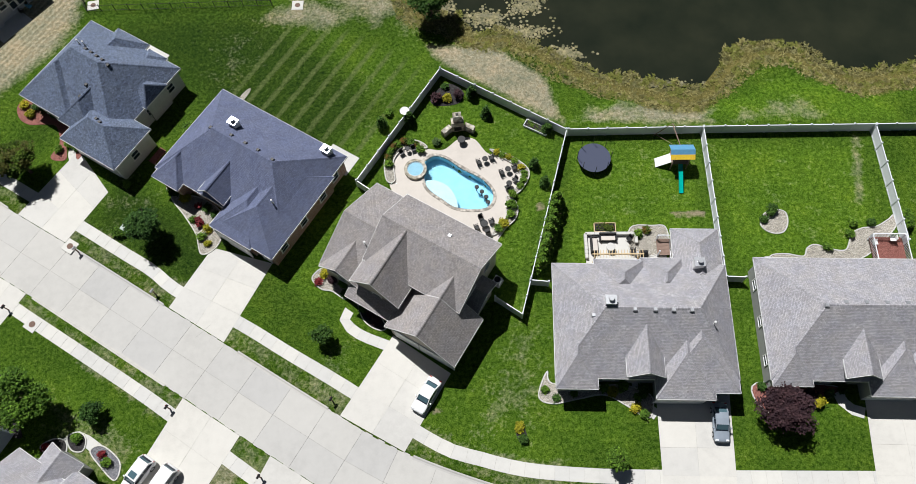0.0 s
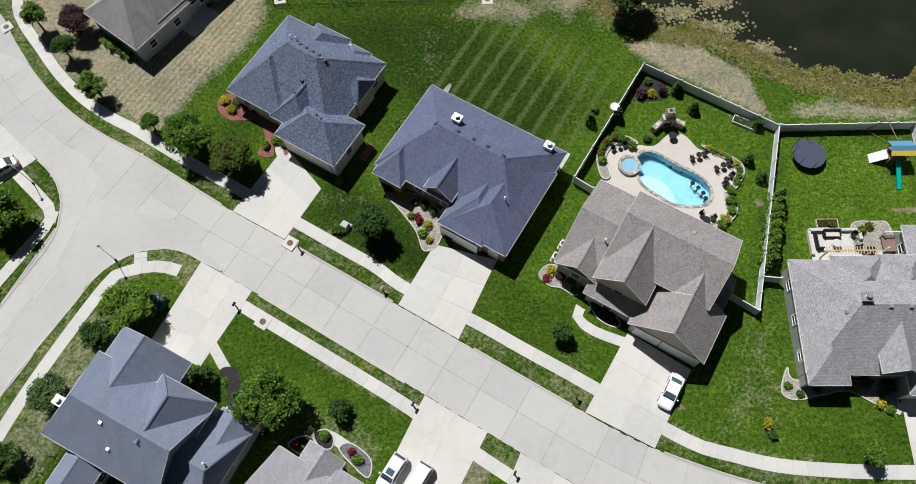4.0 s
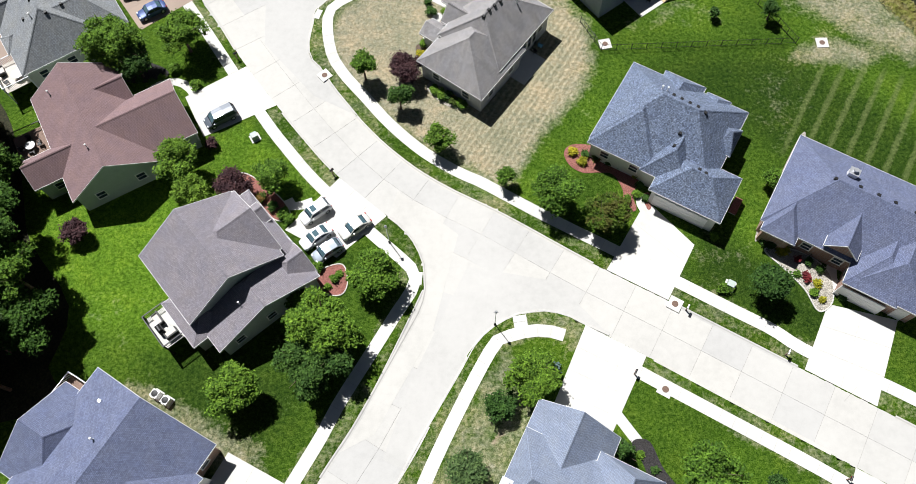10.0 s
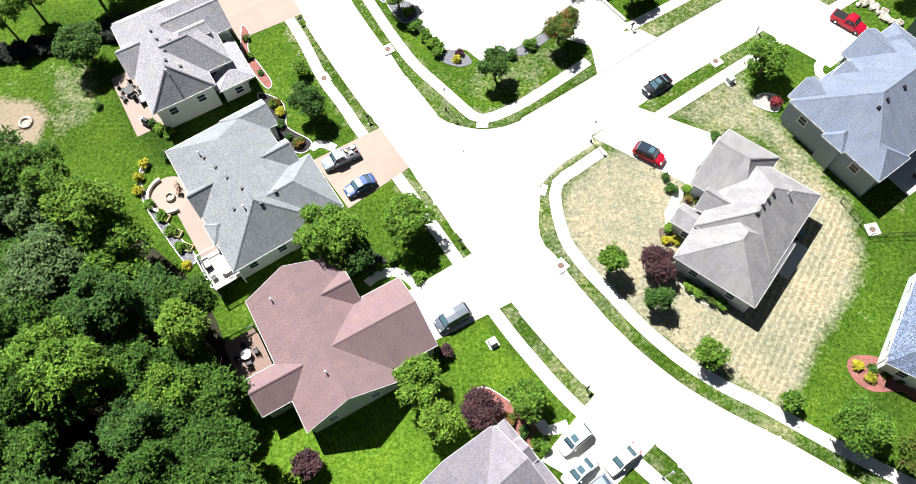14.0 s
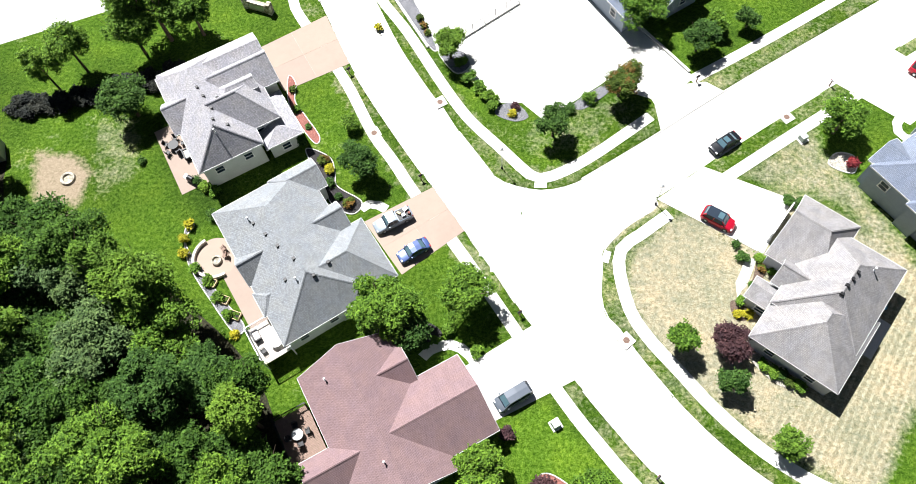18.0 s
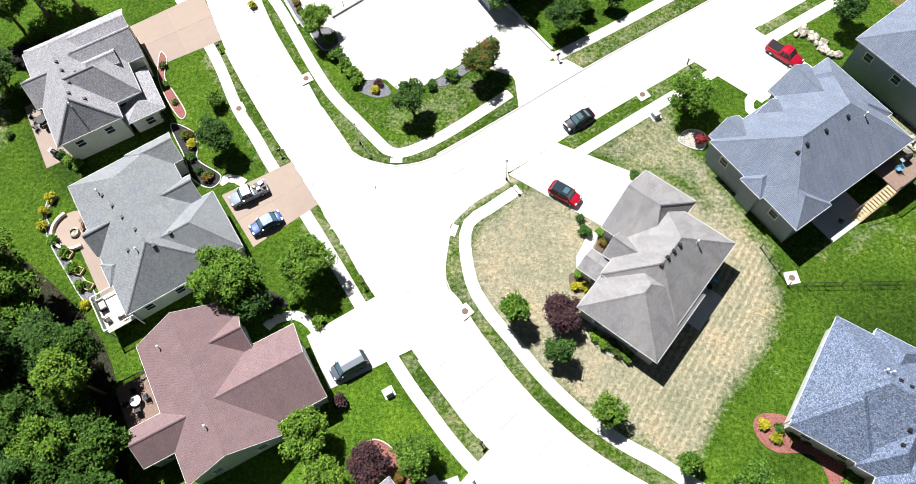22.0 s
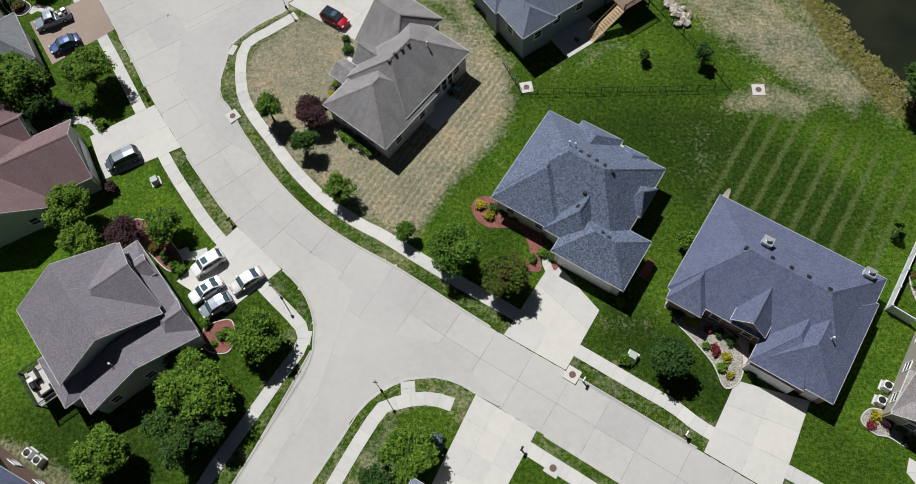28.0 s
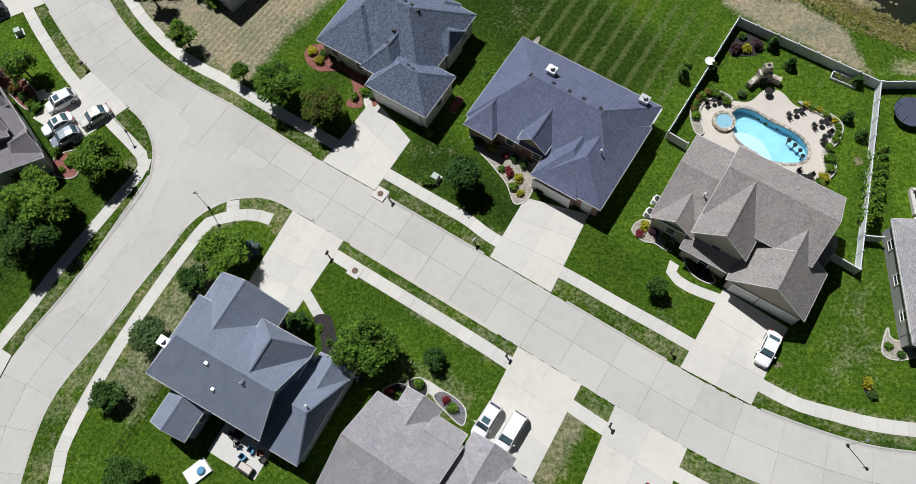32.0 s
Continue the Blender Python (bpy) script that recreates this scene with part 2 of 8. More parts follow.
def ground_material():
    """Grass from lush to straw by the sheet's own dryness, with mown stripes, bare earth and water plants by their own maps."""
    m, nt, b = shader("grass", 0.95)
    b.inputs["Specular IOR Level"].default_value = 0.08

    def field(n):
        a = nt.nodes.new("ShaderNodeAttribute")
        a.attribute_name = n
        return a.outputs["Fac"]

    big, mid, fine, blade = noise_tex(nt, 0.05, 5), noise_tex(nt, 0.55, 5, rough=0.65), noise_tex(nt, 2.6, 5, rough=0.7), noise_tex(nt, 8.5, 4, rough=0.8)
    grain = calc(nt, "ADD", calc(nt, "MULTIPLY", fine, 0.44), calc(nt, "MULTIPLY", blade, 0.56))
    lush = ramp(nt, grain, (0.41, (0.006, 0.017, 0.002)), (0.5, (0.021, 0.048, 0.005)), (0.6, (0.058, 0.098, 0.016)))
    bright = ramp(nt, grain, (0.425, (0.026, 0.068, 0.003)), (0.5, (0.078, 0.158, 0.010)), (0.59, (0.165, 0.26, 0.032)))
    straw = ramp(nt, grain, (0.39, (0.135, 0.122, 0.07)), (0.5, (0.255, 0.235, 0.16)), (0.61, (0.40, 0.368, 0.27)))
    earth = ramp(nt, grain, (0.33, (0.13, 0.10, 0.065)), (0.68, (0.38, 0.31, 0.22)))
    weed = ramp(nt, grain, (0.36, (0.05, 0.045, 0.012)), (0.5, (0.12, 0.105, 0.03)), (0.68, (0.27, 0.23, 0.09)))
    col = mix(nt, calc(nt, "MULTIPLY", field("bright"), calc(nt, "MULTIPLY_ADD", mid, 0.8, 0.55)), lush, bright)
    edge = calc(nt, "ADD", calc(nt, "MULTIPLY", calc(nt, "SUBTRACT", mid, 0.5), 1.5), calc(nt, "MULTIPLY", calc(nt, "SUBTRACT", fine, 0.5), 1.3))
    dry = calc(nt, "ADD", field("dry"), calc(nt, "MULTIPLY", edge, 0.62))
    dry = calc(nt, "ADD", dry, calc(nt, "MULTIPLY", calc(nt, "SUBTRACT", big, 0.55), 0.5))
    step = nt.nodes.new("ShaderNodeMapRange")
    step.inputs[1].default_value, step.inputs[2].default_value = 0.28, 0.8
    nt.links.new(dry, step.inputs[0])
    col = mix(nt, step.outputs[0], col, straw)
    thin = ramp(nt, noise_tex(nt, 0.22, 4, rough=0.6), (0.34, (0.76, 0.82, 0.8)), (0.5, (0.97, 0.98, 0.98)), (0.68, (1.2, 1.1, 1.06)))
    fleck = ramp(nt, noise_tex(nt, 1.5, 3, rough=0.7), (0.36, (0.8, 0.84, 0.84)), (0.64, (1.2, 1.14, 1.1)))
    col = mix(nt, 1.0, mix(nt, 1.0, col, thin, "MULTIPLY"), fleck, "MULTIPLY")
    for name, c, lo in (("earth", earth, 0.5), ("weed", weed, 0.45)):
        s = nt.nodes.new("ShaderNodeMapRange")
        s.inputs[1].default_value, s.inputs[2].default_value = lo - 0.12, lo + 0.15
        nt.links.new(calc(nt, "ADD", field(name), calc(nt, "MULTIPLY", edge, 0.35)), s.inputs[0])
        col = mix(nt, s.outputs[0], col, c)
    sep = nt.nodes.new("ShaderNodeSeparateXYZ")
    nt.links.new(nt.nodes.new("ShaderNodeNewGeometry").outputs["Position"], sep.inputs[0])
    along = calc(nt, "ADD", calc(nt, "MULTIPLY", sep.outputs["X"], math.cos(radians(-31))), calc(nt, "MULTIPLY", sep.outputs["Y"], math.sin(radians(-31))))
    along = calc(nt, "ADD", along, calc(nt, "MULTIPLY", calc(nt, "SUBTRACT", mid, 0.5), 0.45))
    wave = calc(nt, "COSINE", calc(nt, "MULTIPLY", calc(nt, "ADD", along, 45.7), 2 * math.pi / 2.28))
    line = nt.nodes.new("ShaderNodeMapRange")
    line.inputs[1].default_value, line.inputs[2].default_value = 0.35, 1.0
    nt.links.new(calc(nt, "ADD", wave, calc(nt, "MULTIPLY", edge, 0.8)), line.inputs[0])
    col = mix(nt, calc(nt, "MULTIPLY", field("stripe"), calc(nt, "MULTIPLY", line.outputs[0], 0.62)), col, ramp(nt, grain, (0.4, (0.055, 0.082, 0.02)), (0.6, (0.15, 0.175, 0.065))))
    # rows that the mower left in the straw
    ridge = calc(nt, "SINE", calc(nt, "MULTIPLY", along, 2 * math.pi / 0.74))
    ridge = calc(nt, "ADD", ridge, calc(nt, "MULTIPLY", edge, 1.2))
    col = mix(nt, calc(nt, "MULTIPLY", field("rows"), 1.0), col, mix(nt, 1.0, col, ramp(nt, ridge, (0.0, (0.9, 0.9, 0.87)), (0.6, (1.13, 1.13, 1.13))), "MULTIPLY"))
    nt.links.new(col, b.inputs["Base Color"])
    bump(nt, b, grain, 0.6, 0.08)
    return m


M = {}
M["grass"] = ground_material()
M["road"] = concrete("road_concrete", (0.50, 0.49, 0.465))
M["walk"] = concrete("walk_concrete", (0.60, 0.59, 0.555), 0.15)
M["drive"] = concrete("drive_concrete", (0.60, 0.585, 0.545), 0.15)
M["drive_tan"] = concrete("tan_drive_concrete", (0.335, 0.262, 0.215), 0.12)
M["patio"] = concrete("patio_concrete", (0.62, 0.57, 0.51), 0.12)
M["seam"] = plain("walk_seam", (0.42, 0.405, 0.37), 0.95, vary=0.25)
M["joint"] = plain("joint", (0.27, 0.26, 0.235), 0.95, vary=0.35)
M["kerb"] = concrete("kerb_concrete", (0.50, 0.488, 0.46), 0.22)
M["roof_grey"] = shingles("grey_shingles", (0.365, 0.355, 0.372), dark=0.8, streak=0.07, speck=0.4)
M["roof_brown"] = shingles("brown_grey_shingles", (0.322, 0.298, 0.29), dark=0.8, streak=0.07, speck=0.36)
M["roof_navy"] = shingles("blue_black_shingles", (0.135, 0.155, 0.24), dark=0.8, streak=0.06, speck=0.34)
M["roof_blue"] = shingles("slate_blue_shingles", (0.15, 0.185, 0.262), dark=0.6, streak=0.03, speck=0.85)
M["roof_weathered"] = shingles("weathered_shingles", (0.30, 0.287, 0.285), dark=0.85, streak=0.16, speck=0.24)
M["roof_slate"] = shingles("smooth_slate_shingles", (0.18, 0.208, 0.268), dark=0.9, streak=0.1, speck=0.14)
M["roof_corner"] = shingles("pale_slate_shingles", (0.215, 0.25, 0.325), dark=0.9, streak=0.08, speck=0.16)
M["roof_red"] = shingles("red_brown_shingles", (0.232, 0.156, 0.158), dark=0.93, streak=0.06, speck=0.14)
M["roof_plum"] = shingles("plum_grey_shingles", (0.235, 0.216, 0.238), dark=0.82, streak=0.04, speck=0.3)
M["roof_light"] = shingles("light_grey_shingles", (0.255, 0.268, 0.278), dark=0.82, streak=0.05, speck=0.2)
M["white"] = plain("white_paint", (0.78, 0.78, 0.77), 0.45, vary=0.04)
M["vinyl"] = plain("white_vinyl", (0.74, 0.76, 0.80), 0.35, vary=0.04)
M["wall_white"] = siding("white_siding", (0.62, 0.63, 0.61))
M["wall_blue"] = siding("grey_blue_siding", (0.28, 0.33, 0.40))
M["wall_sage"] = siding("sage_siding", (0.42, 0.48, 0.44))
M["wall_grey"] = siding("grey_siding", (0.38, 0.38, 0.38))
M["wall_pale"] = siding("pale_blue_grey_siding", (0.42, 0.44, 0.49))
M["wall_tan"] = siding("tan_siding", (0.46, 0.42, 0.36))
M["brick"] = brickwork("red_brick", (0.27, 0.13, 0.09), (0.36, 0.20, 0.14))
M["stone"] = stones("limestone", (0.42, 0.37, 0.28), (0.6, 0.55, 0.45), (0.68, 0.64, 0.55), scale=2.2)
M["glass"] = plain("window_glass", (0.025, 0.035, 0.05), 0.06, vary=0.05)
M["dark"] = plain("black_plastic", (0.015, 0.015, 0.016), 0.5)
M["metal"] = plain("galvanised_metal", (0.55, 0.56, 0.58), 0.4, 0.7)
M["iron"] = plain("black_iron", (0.02, 0.02, 0.022), 0.45, 0.3)
M["rust"] = plain("rusted_iron", (0.17, 0.11, 0.085), 0.8, 0.2, vary=0.4, scale=8)
M["bark"] = plain("bark", (0.12, 0.085, 0.06), 0.95, vary=0.4, scale=6)
M["wood"] = plain("weathered_deck_wood", (0.24, 0.165, 0.13), 0.8, vary=0.25, scale=4)
M["pinewood"] = plain("pale_new_wood", (0.58, 0.44, 0.26), 0.75, vary=0.15, scale=4)
M["leaf"] = foliage("leaf_green", (0.018, 0.055, 0.006), (0.16, 0.29, 0.034))
M["leaf_dark"] = foliage("leaf_dark_green", (0.0123, 0.0395, 0.0072), (0.0748, 0.1508, 0.0319))
M["leaf_lime"] = foliage("leaf_lime", (0.0440, 0.0988, 0.0087), (0.1496, 0.2600, 0.0348))
M["leaf_wood"] = foliage("leaf_woodland", (0.0106, 0.0343, 0.0043), (0.0774, 0.1612, 0.0247))
M["leaf_scrub"] = foliage("leaf_scrub", (0.012, 0.014, 0.013), (0.05, 0.055, 0.05))
M["leaf_grey"] = foliage("leaf_grey_green", (0.03, 0.065, 0.022), (0.13, 0.20, 0.075))
M["leaf_purple"] = foliage("leaf_purple", (0.026, 0.013, 0.018), (0.085, 0.045, 0.055))
M["leaf_red"] = foliage("leaf_red", (0.08, 0.01, 0.015), (0.26, 0.04, 0.05))
M["leaf_rust"] = foliage("leaf_turning", (0.03, 0.055, 0.008), (0.10, 0.14, 0.025), (0.17, 0.085, 0.025))
M["leaf_turn"] = foliage("leaf_first_turning", (0.018, 0.042, 0.005), (0.10, 0.16, 0.02), (0.075, 0.07, 0.018))
M["leaf_blue"] = foliage("leaf_blue_spruce", (0.05, 0.09, 0.09), (0.16, 0.24, 0.25))
M["leaf_yellow"] = foliage("leaf_yellow", (0.16, 0.16, 0.01), (0.42, 0.38, 0.03))
M["mulch_red"] = stones("red_mulch", (0.22, 0.075, 0.06), (0.42, 0.18, 0.145), (0.33, 0.12, 0.10), scale=14)
M["mulch_brown"] = stones("brown_mulch", (0.12, 0.08, 0.06), (0.22, 0.16, 0.12), scale=12)
M["mulch_dark"] = stones("dark_mulch", (0.025, 0.022, 0.022), (0.07, 0.065, 0.065), scale=14)
M["river_rock"] = stones("river_rock", (0.42, 0.38, 0.31), (0.62, 0.58, 0.5), (0.3, 0.27, 0.23), scale=9)
M["gravel_grey"] = stones("grey_gravel", (0.16, 0.16, 0.175), (0.30, 0.30, 0.32), scale=11)


# ---- mesh helpers ----
class Shape:
    """Collects vertices and faces for one mesh."""

    def __init__(self):
        self.v, self.f, self.uv = [], [], []

    def face(self, pts, uv=None):
        n = len(self.v)
        self.v += [tuple(p) for p in pts]
        self.f.append(tuple(range(n, n + len(pts))))
        self.uv.append(uv)
        return self

    def box(self, c, s, turn=0.0, top=1.0):
        cx, cy, cz = c
        k, w = math.cos(turn), math.sin(turn)
        n = len(self.v)
        for sz, sc in ((-0.5, 1.0), (0.5, top)):
            for sx, sy in ((-0.5, -0.5), (0.5, -0.5), (0.5, 0.5), (-0.5, 0.5)):
                x, y = sx * s[0] * sc, sy * s[1] * sc
                self.v.append((cx + k * x - w * y, cy + w * x + k * y, cz + sz * s[2]))
        for q in ((3, 2, 1, 0), (4, 5, 6, 7), (0, 1, 5, 4), (1, 2, 6, 5), (2, 3, 7, 6), (3, 0, 4, 7)):
            self.f.append(tuple(n + i for i in q))
            self.uv.append(None)
        return self

    def slab(self, poly, z0, z1):
        """A flat plate with the outline poly (anticlockwise)."""
        n, c = len(self.v), len(poly)
        self.v += [(p[0], p[1], z0) for p in poly] + [(p[0], p[1], z1) for p in poly]
        self.f.append(tuple(range(n + c, n + 2 * c)))
        self.f += [(n + i, n + (i + 1) % c, n + c + (i + 1) % c, n + c + i) for i in range(c)]
        self.uv += [None] * (c + 1)
        return self

    def tube(self, a, b, r0, r1=None, n=8):
        a, b = Vector(a), Vector(b)
        r1 = r0 if r1 is None else r1
        d = (b - a).normalized()
        s = d.orthogonal().normalized()
        t = d.cross(s)
        k = len(self.v)
        for p, r in ((a, r0), (b, r1)):
            for i in range(n):
                g = 2 * math.pi * i / n
                self.v.append(tuple(p + (s * math.cos(g) + t * math.sin(g)) * r))
        self.f += [(k + i, k + (i + 1) % n, k + n + (i + 1) % n, k + n + i) for i in range(n)]
        self.f += [tuple(k + n + i for i in range(n)), tuple(k + n - 1 - i for i in range(n))]
        self.uv += [None] * (n + 2)
        return self

    def lathe(self, c, profile, n=16):
        """Rings (radius, height) turned about the upright through c."""
        k = len(self.v)
        for r, z in profile:
            for i in range(n):
                g = 2 * math.pi * i / n
                self.v.append((c[0] + r * math.cos(g), c[1] + r * math.sin(g), c[2] + z))
        for j in range(len(profile) - 1):
            for i in range(n):
                self.f.append((k + j * n + i, k + j * n + (i + 1) % n, k + (j + 1) * n + (i + 1) % n, k + (j + 1) * n + i))
                self.uv.append(None)
        self.f.append(tuple(k + (len(profile) - 1) * n + i for i in range(n)))
        self.uv.append(None)
        return self

    def mesh(self, name, mat, smooth=False):
        me = bpy.data.meshes.new(name)
        me.from_pydata(self.v, [], self.f)
        if any(self.uv):
            layer = me.uv_layers.new(name="slope")
            flat = []
            for f, uv in zip(self.f, self.uv):
                flat += uv if uv else [(0, 0)] * len(f)
            layer.data.foreach_set("uv", [c for p in flat for c in p])
        me.materials.append(mat)
        if smooth:
            me.polygons.foreach_set("use_smooth", [True] * len(me.polygons))
        me.update()
        return me


def part(name, shape, material, parent, label="", smooth=False):
    ob = new(name, shape if isinstance(shape, bpy.types.Mesh) else shape.mesh(name, material, smooth))
    ob.parent = parent
    return tagged(ob, label)


def thing(name, x, y, z=0.0, turn=0.0, label="", category="", group="", kind=""):
    ob = new(name)
    ob.empty_display_size = 0.3
    ob.matrix_world = pose(x, y, z, 0, 0, turn)
    return tagged(ob, label, category, group, kind)


def single(name, shape, mat, label="", category="", group="", kind="", smooth=False):
    return tagged(new(name, shape.mesh(name, mat, smooth)), label, category, group, kind)


def smooth_line(pts, closed=False, n=8):
    """A rounded line through the points."""
    out, c = [], len(pts)
    for i in range(c if closed else c - 1):
        p = [Vector((*pts[(i + k) % c if closed else min(max(i + k, 0), c - 1)], 0)) for k in (-1, 0, 1, 2)]
        for j in range(n):
            t = j / n
            q = 0.5 * (2 * p[1] + (p[2] - p[0]) * t + (2 * p[0] - 5 * p[1] + 4 * p[2] - p[3]) * t * t + (3 * p[1] - p[0] - 3 * p[2] + p[3]) * t ** 3)
            out.append((q.x, q.y))
    if not closed:
        out.append(tuple(pts[-1]))
    return out


def even(line, step):
    """Points every step metres along a line, with its direction."""
    out, carry = [], 0.0
    for a, b in zip(line, line[1:]):
        d = math.dist(a, b)
        while carry <= d and d > 0:
            f = carry / d
            out.append((a[0] + (b[0] - a[0]) * f, a[1] + (b[1] - a[1]) * f, (b[0] - a[0]) / d, (b[1] - a[1]) / d))
            carry += step
        carry -= d
    return out


def corner_area(edge, inner):
    """The whole paved corner: the rounded kerb line and on to well inside the crossing."""
    return smooth_line(edge, n=4) + inner


# ---- plan ----
MAIN_STREET = [(130.0, 4.0), (60.0, 1.9), (20.0, 2.0), (7.0, 2.8), (0.5, 3.8), (-9.8, 7.4), (-17.54, 11.61), (-30.94, 19.6), (-48.88, 30.3), (-58.27, 35.75), (-67.95, 41.92), (-74.36, 45.54), (-79.04, 48.81), (-83.67, 53.14), (-87.87, 58.18), (-91.55, 63.01), (-96.34, 69.65), (-99.68, 75.09), (-103.23, 80.27), (-106.89, 85.81), (-110.25, 90.77), (-115.28, 98.75), (-118.72, 104.94), (-123.58, 115.46), (-133.0, 135.0)]
SIDE_STREET = [(-85.5, -30.0), (-86.2, -6.0), (-85.81, 4.96), (-84.05, 11.74), (-78.81, 20.49), (-74.49, 29.45), (-70.0, 39.5)]
CROSS_STREET = [(-100.4, 75.8), (-83.8, 86.35), (-69.99, 95.74), (-49.9, 108.4), (-9.9, 133.8)]
STREETS = [(smooth_line(MAIN_STREET), 3.5), (smooth_line(SIDE_STREET), 3.5), (smooth_line(CROSS_STREET), 3.4)]
CORNERS = [  # rounded kerb line; points inside the crossing
    ([(-77.3, 16.4), (-75.9, 19.0), (-72.7, 24.4), (-70.7, 27.8), (-70.5, 28.5), (-68.3, 31.0), (-65.5, 32.6), (-64.0, 32.9), (-62.2, 33.1), (-59.8, 32.6), (-57.8, 31.5), (-55.2, 30.2)], [(-60.5, 36.5), (-70.5, 38.5), (-76.5, 26.0), (-79.5, 17.5)]),
    ([(-84.4, 18.0), (-82.4, 21.3), (-76.4, 32.5), (-75.7, 34.1), (-75.3, 36.0), (-75.4, 37.6), (-75.5, 38.9), (-76.4, 41.2), (-77.8, 43.2), (-79.7, 44.9)], [(-78.6, 48.3), (-71.5, 42.5), (-74.4, 31.0), (-80.4, 20.0)]),
    ([(-109.2, 95.9), (-105.7, 89.8), (-102.6, 85.6), (-100.1, 84.2), (-97.6, 83.6), (-95.9, 83.6), (-93.7, 84.1), (-90.6, 85.6), (-86.4, 88.6)], [(-85.0, 86.8), (-96.5, 79.5), (-105.2, 83.2), (-109.0, 91.0)]),
    ([(-83.9, 58.9), (-86.9, 63.0), (-88.9, 66.2), (-90.3, 67.9), (-90.7, 70.4), (-90.4, 73.0), (-90.2, 75.3), (-89.5, 76.4), (-87.2, 78.7), (-83.2, 81.3)], [(-84.0, 86.0), (-97.0, 77.4), (-96.5, 70.2), (-89.5, 62.0)])]
POND_EDGE = [(-60, 140), (-26, 100), (-13, 76), (-8, 67), (-3.6, 65.6), (-1.7, 63), (4.4, 62.4), (10.2, 58.4), (16.6, 55.6), (26.5, 53.4), (32.5, 59.0), (38.5, 60.2),
             (42.4, 57.9), (47.1, 56), (54.3, 56.8), (80, 58), (140, 60)]


def far_from(line, X, Y):
    d = np.full(X.shape, 1e9)
    for (ax, ay), (bx, by) in zip(line, line[1:]):
        l2 = (bx - ax) ** 2 + (by - ay) ** 2 + 1e-9
        t = np.clip(((X - ax) * (bx - ax) + (Y - ay) * (by - ay)) / l2, 0, 1)
        d = np.minimum(d, np.hypot(X - ax - t * (bx - ax), Y - ay - t * (by - ay)))
    return d


def within(poly, X, Y):
    hit = np.zeros(X.shape, bool)
    for (ax, ay), (bx, by) in zip(poly, poly[1:] + poly[:1]):
        cross = ((ay > Y) != (by > Y)) & (X < (bx - ax) * (Y - ay) / (by - ay + 1e-12) + ax)
        hit ^= cross
    return hit


def patch(poly, X, Y, soft=2.0):
    """1 well inside the outline, 0 well outside, soft at its edge."""
    d = far_from(poly + poly[:1], X, Y)
    d = np.where(within(poly, X, Y), d, -d)
    return np.clip(0.5 + d / (2 * soft), 0, 1)


def paved(edge, inner, X, Y):
    """Distance from a paved corner's outline, minus inside it."""
    ring = corner_area(edge, inner)
    d = far_from(ring + ring[:1], X, Y)
    return np.where(within(ring, X, Y), -d, d)


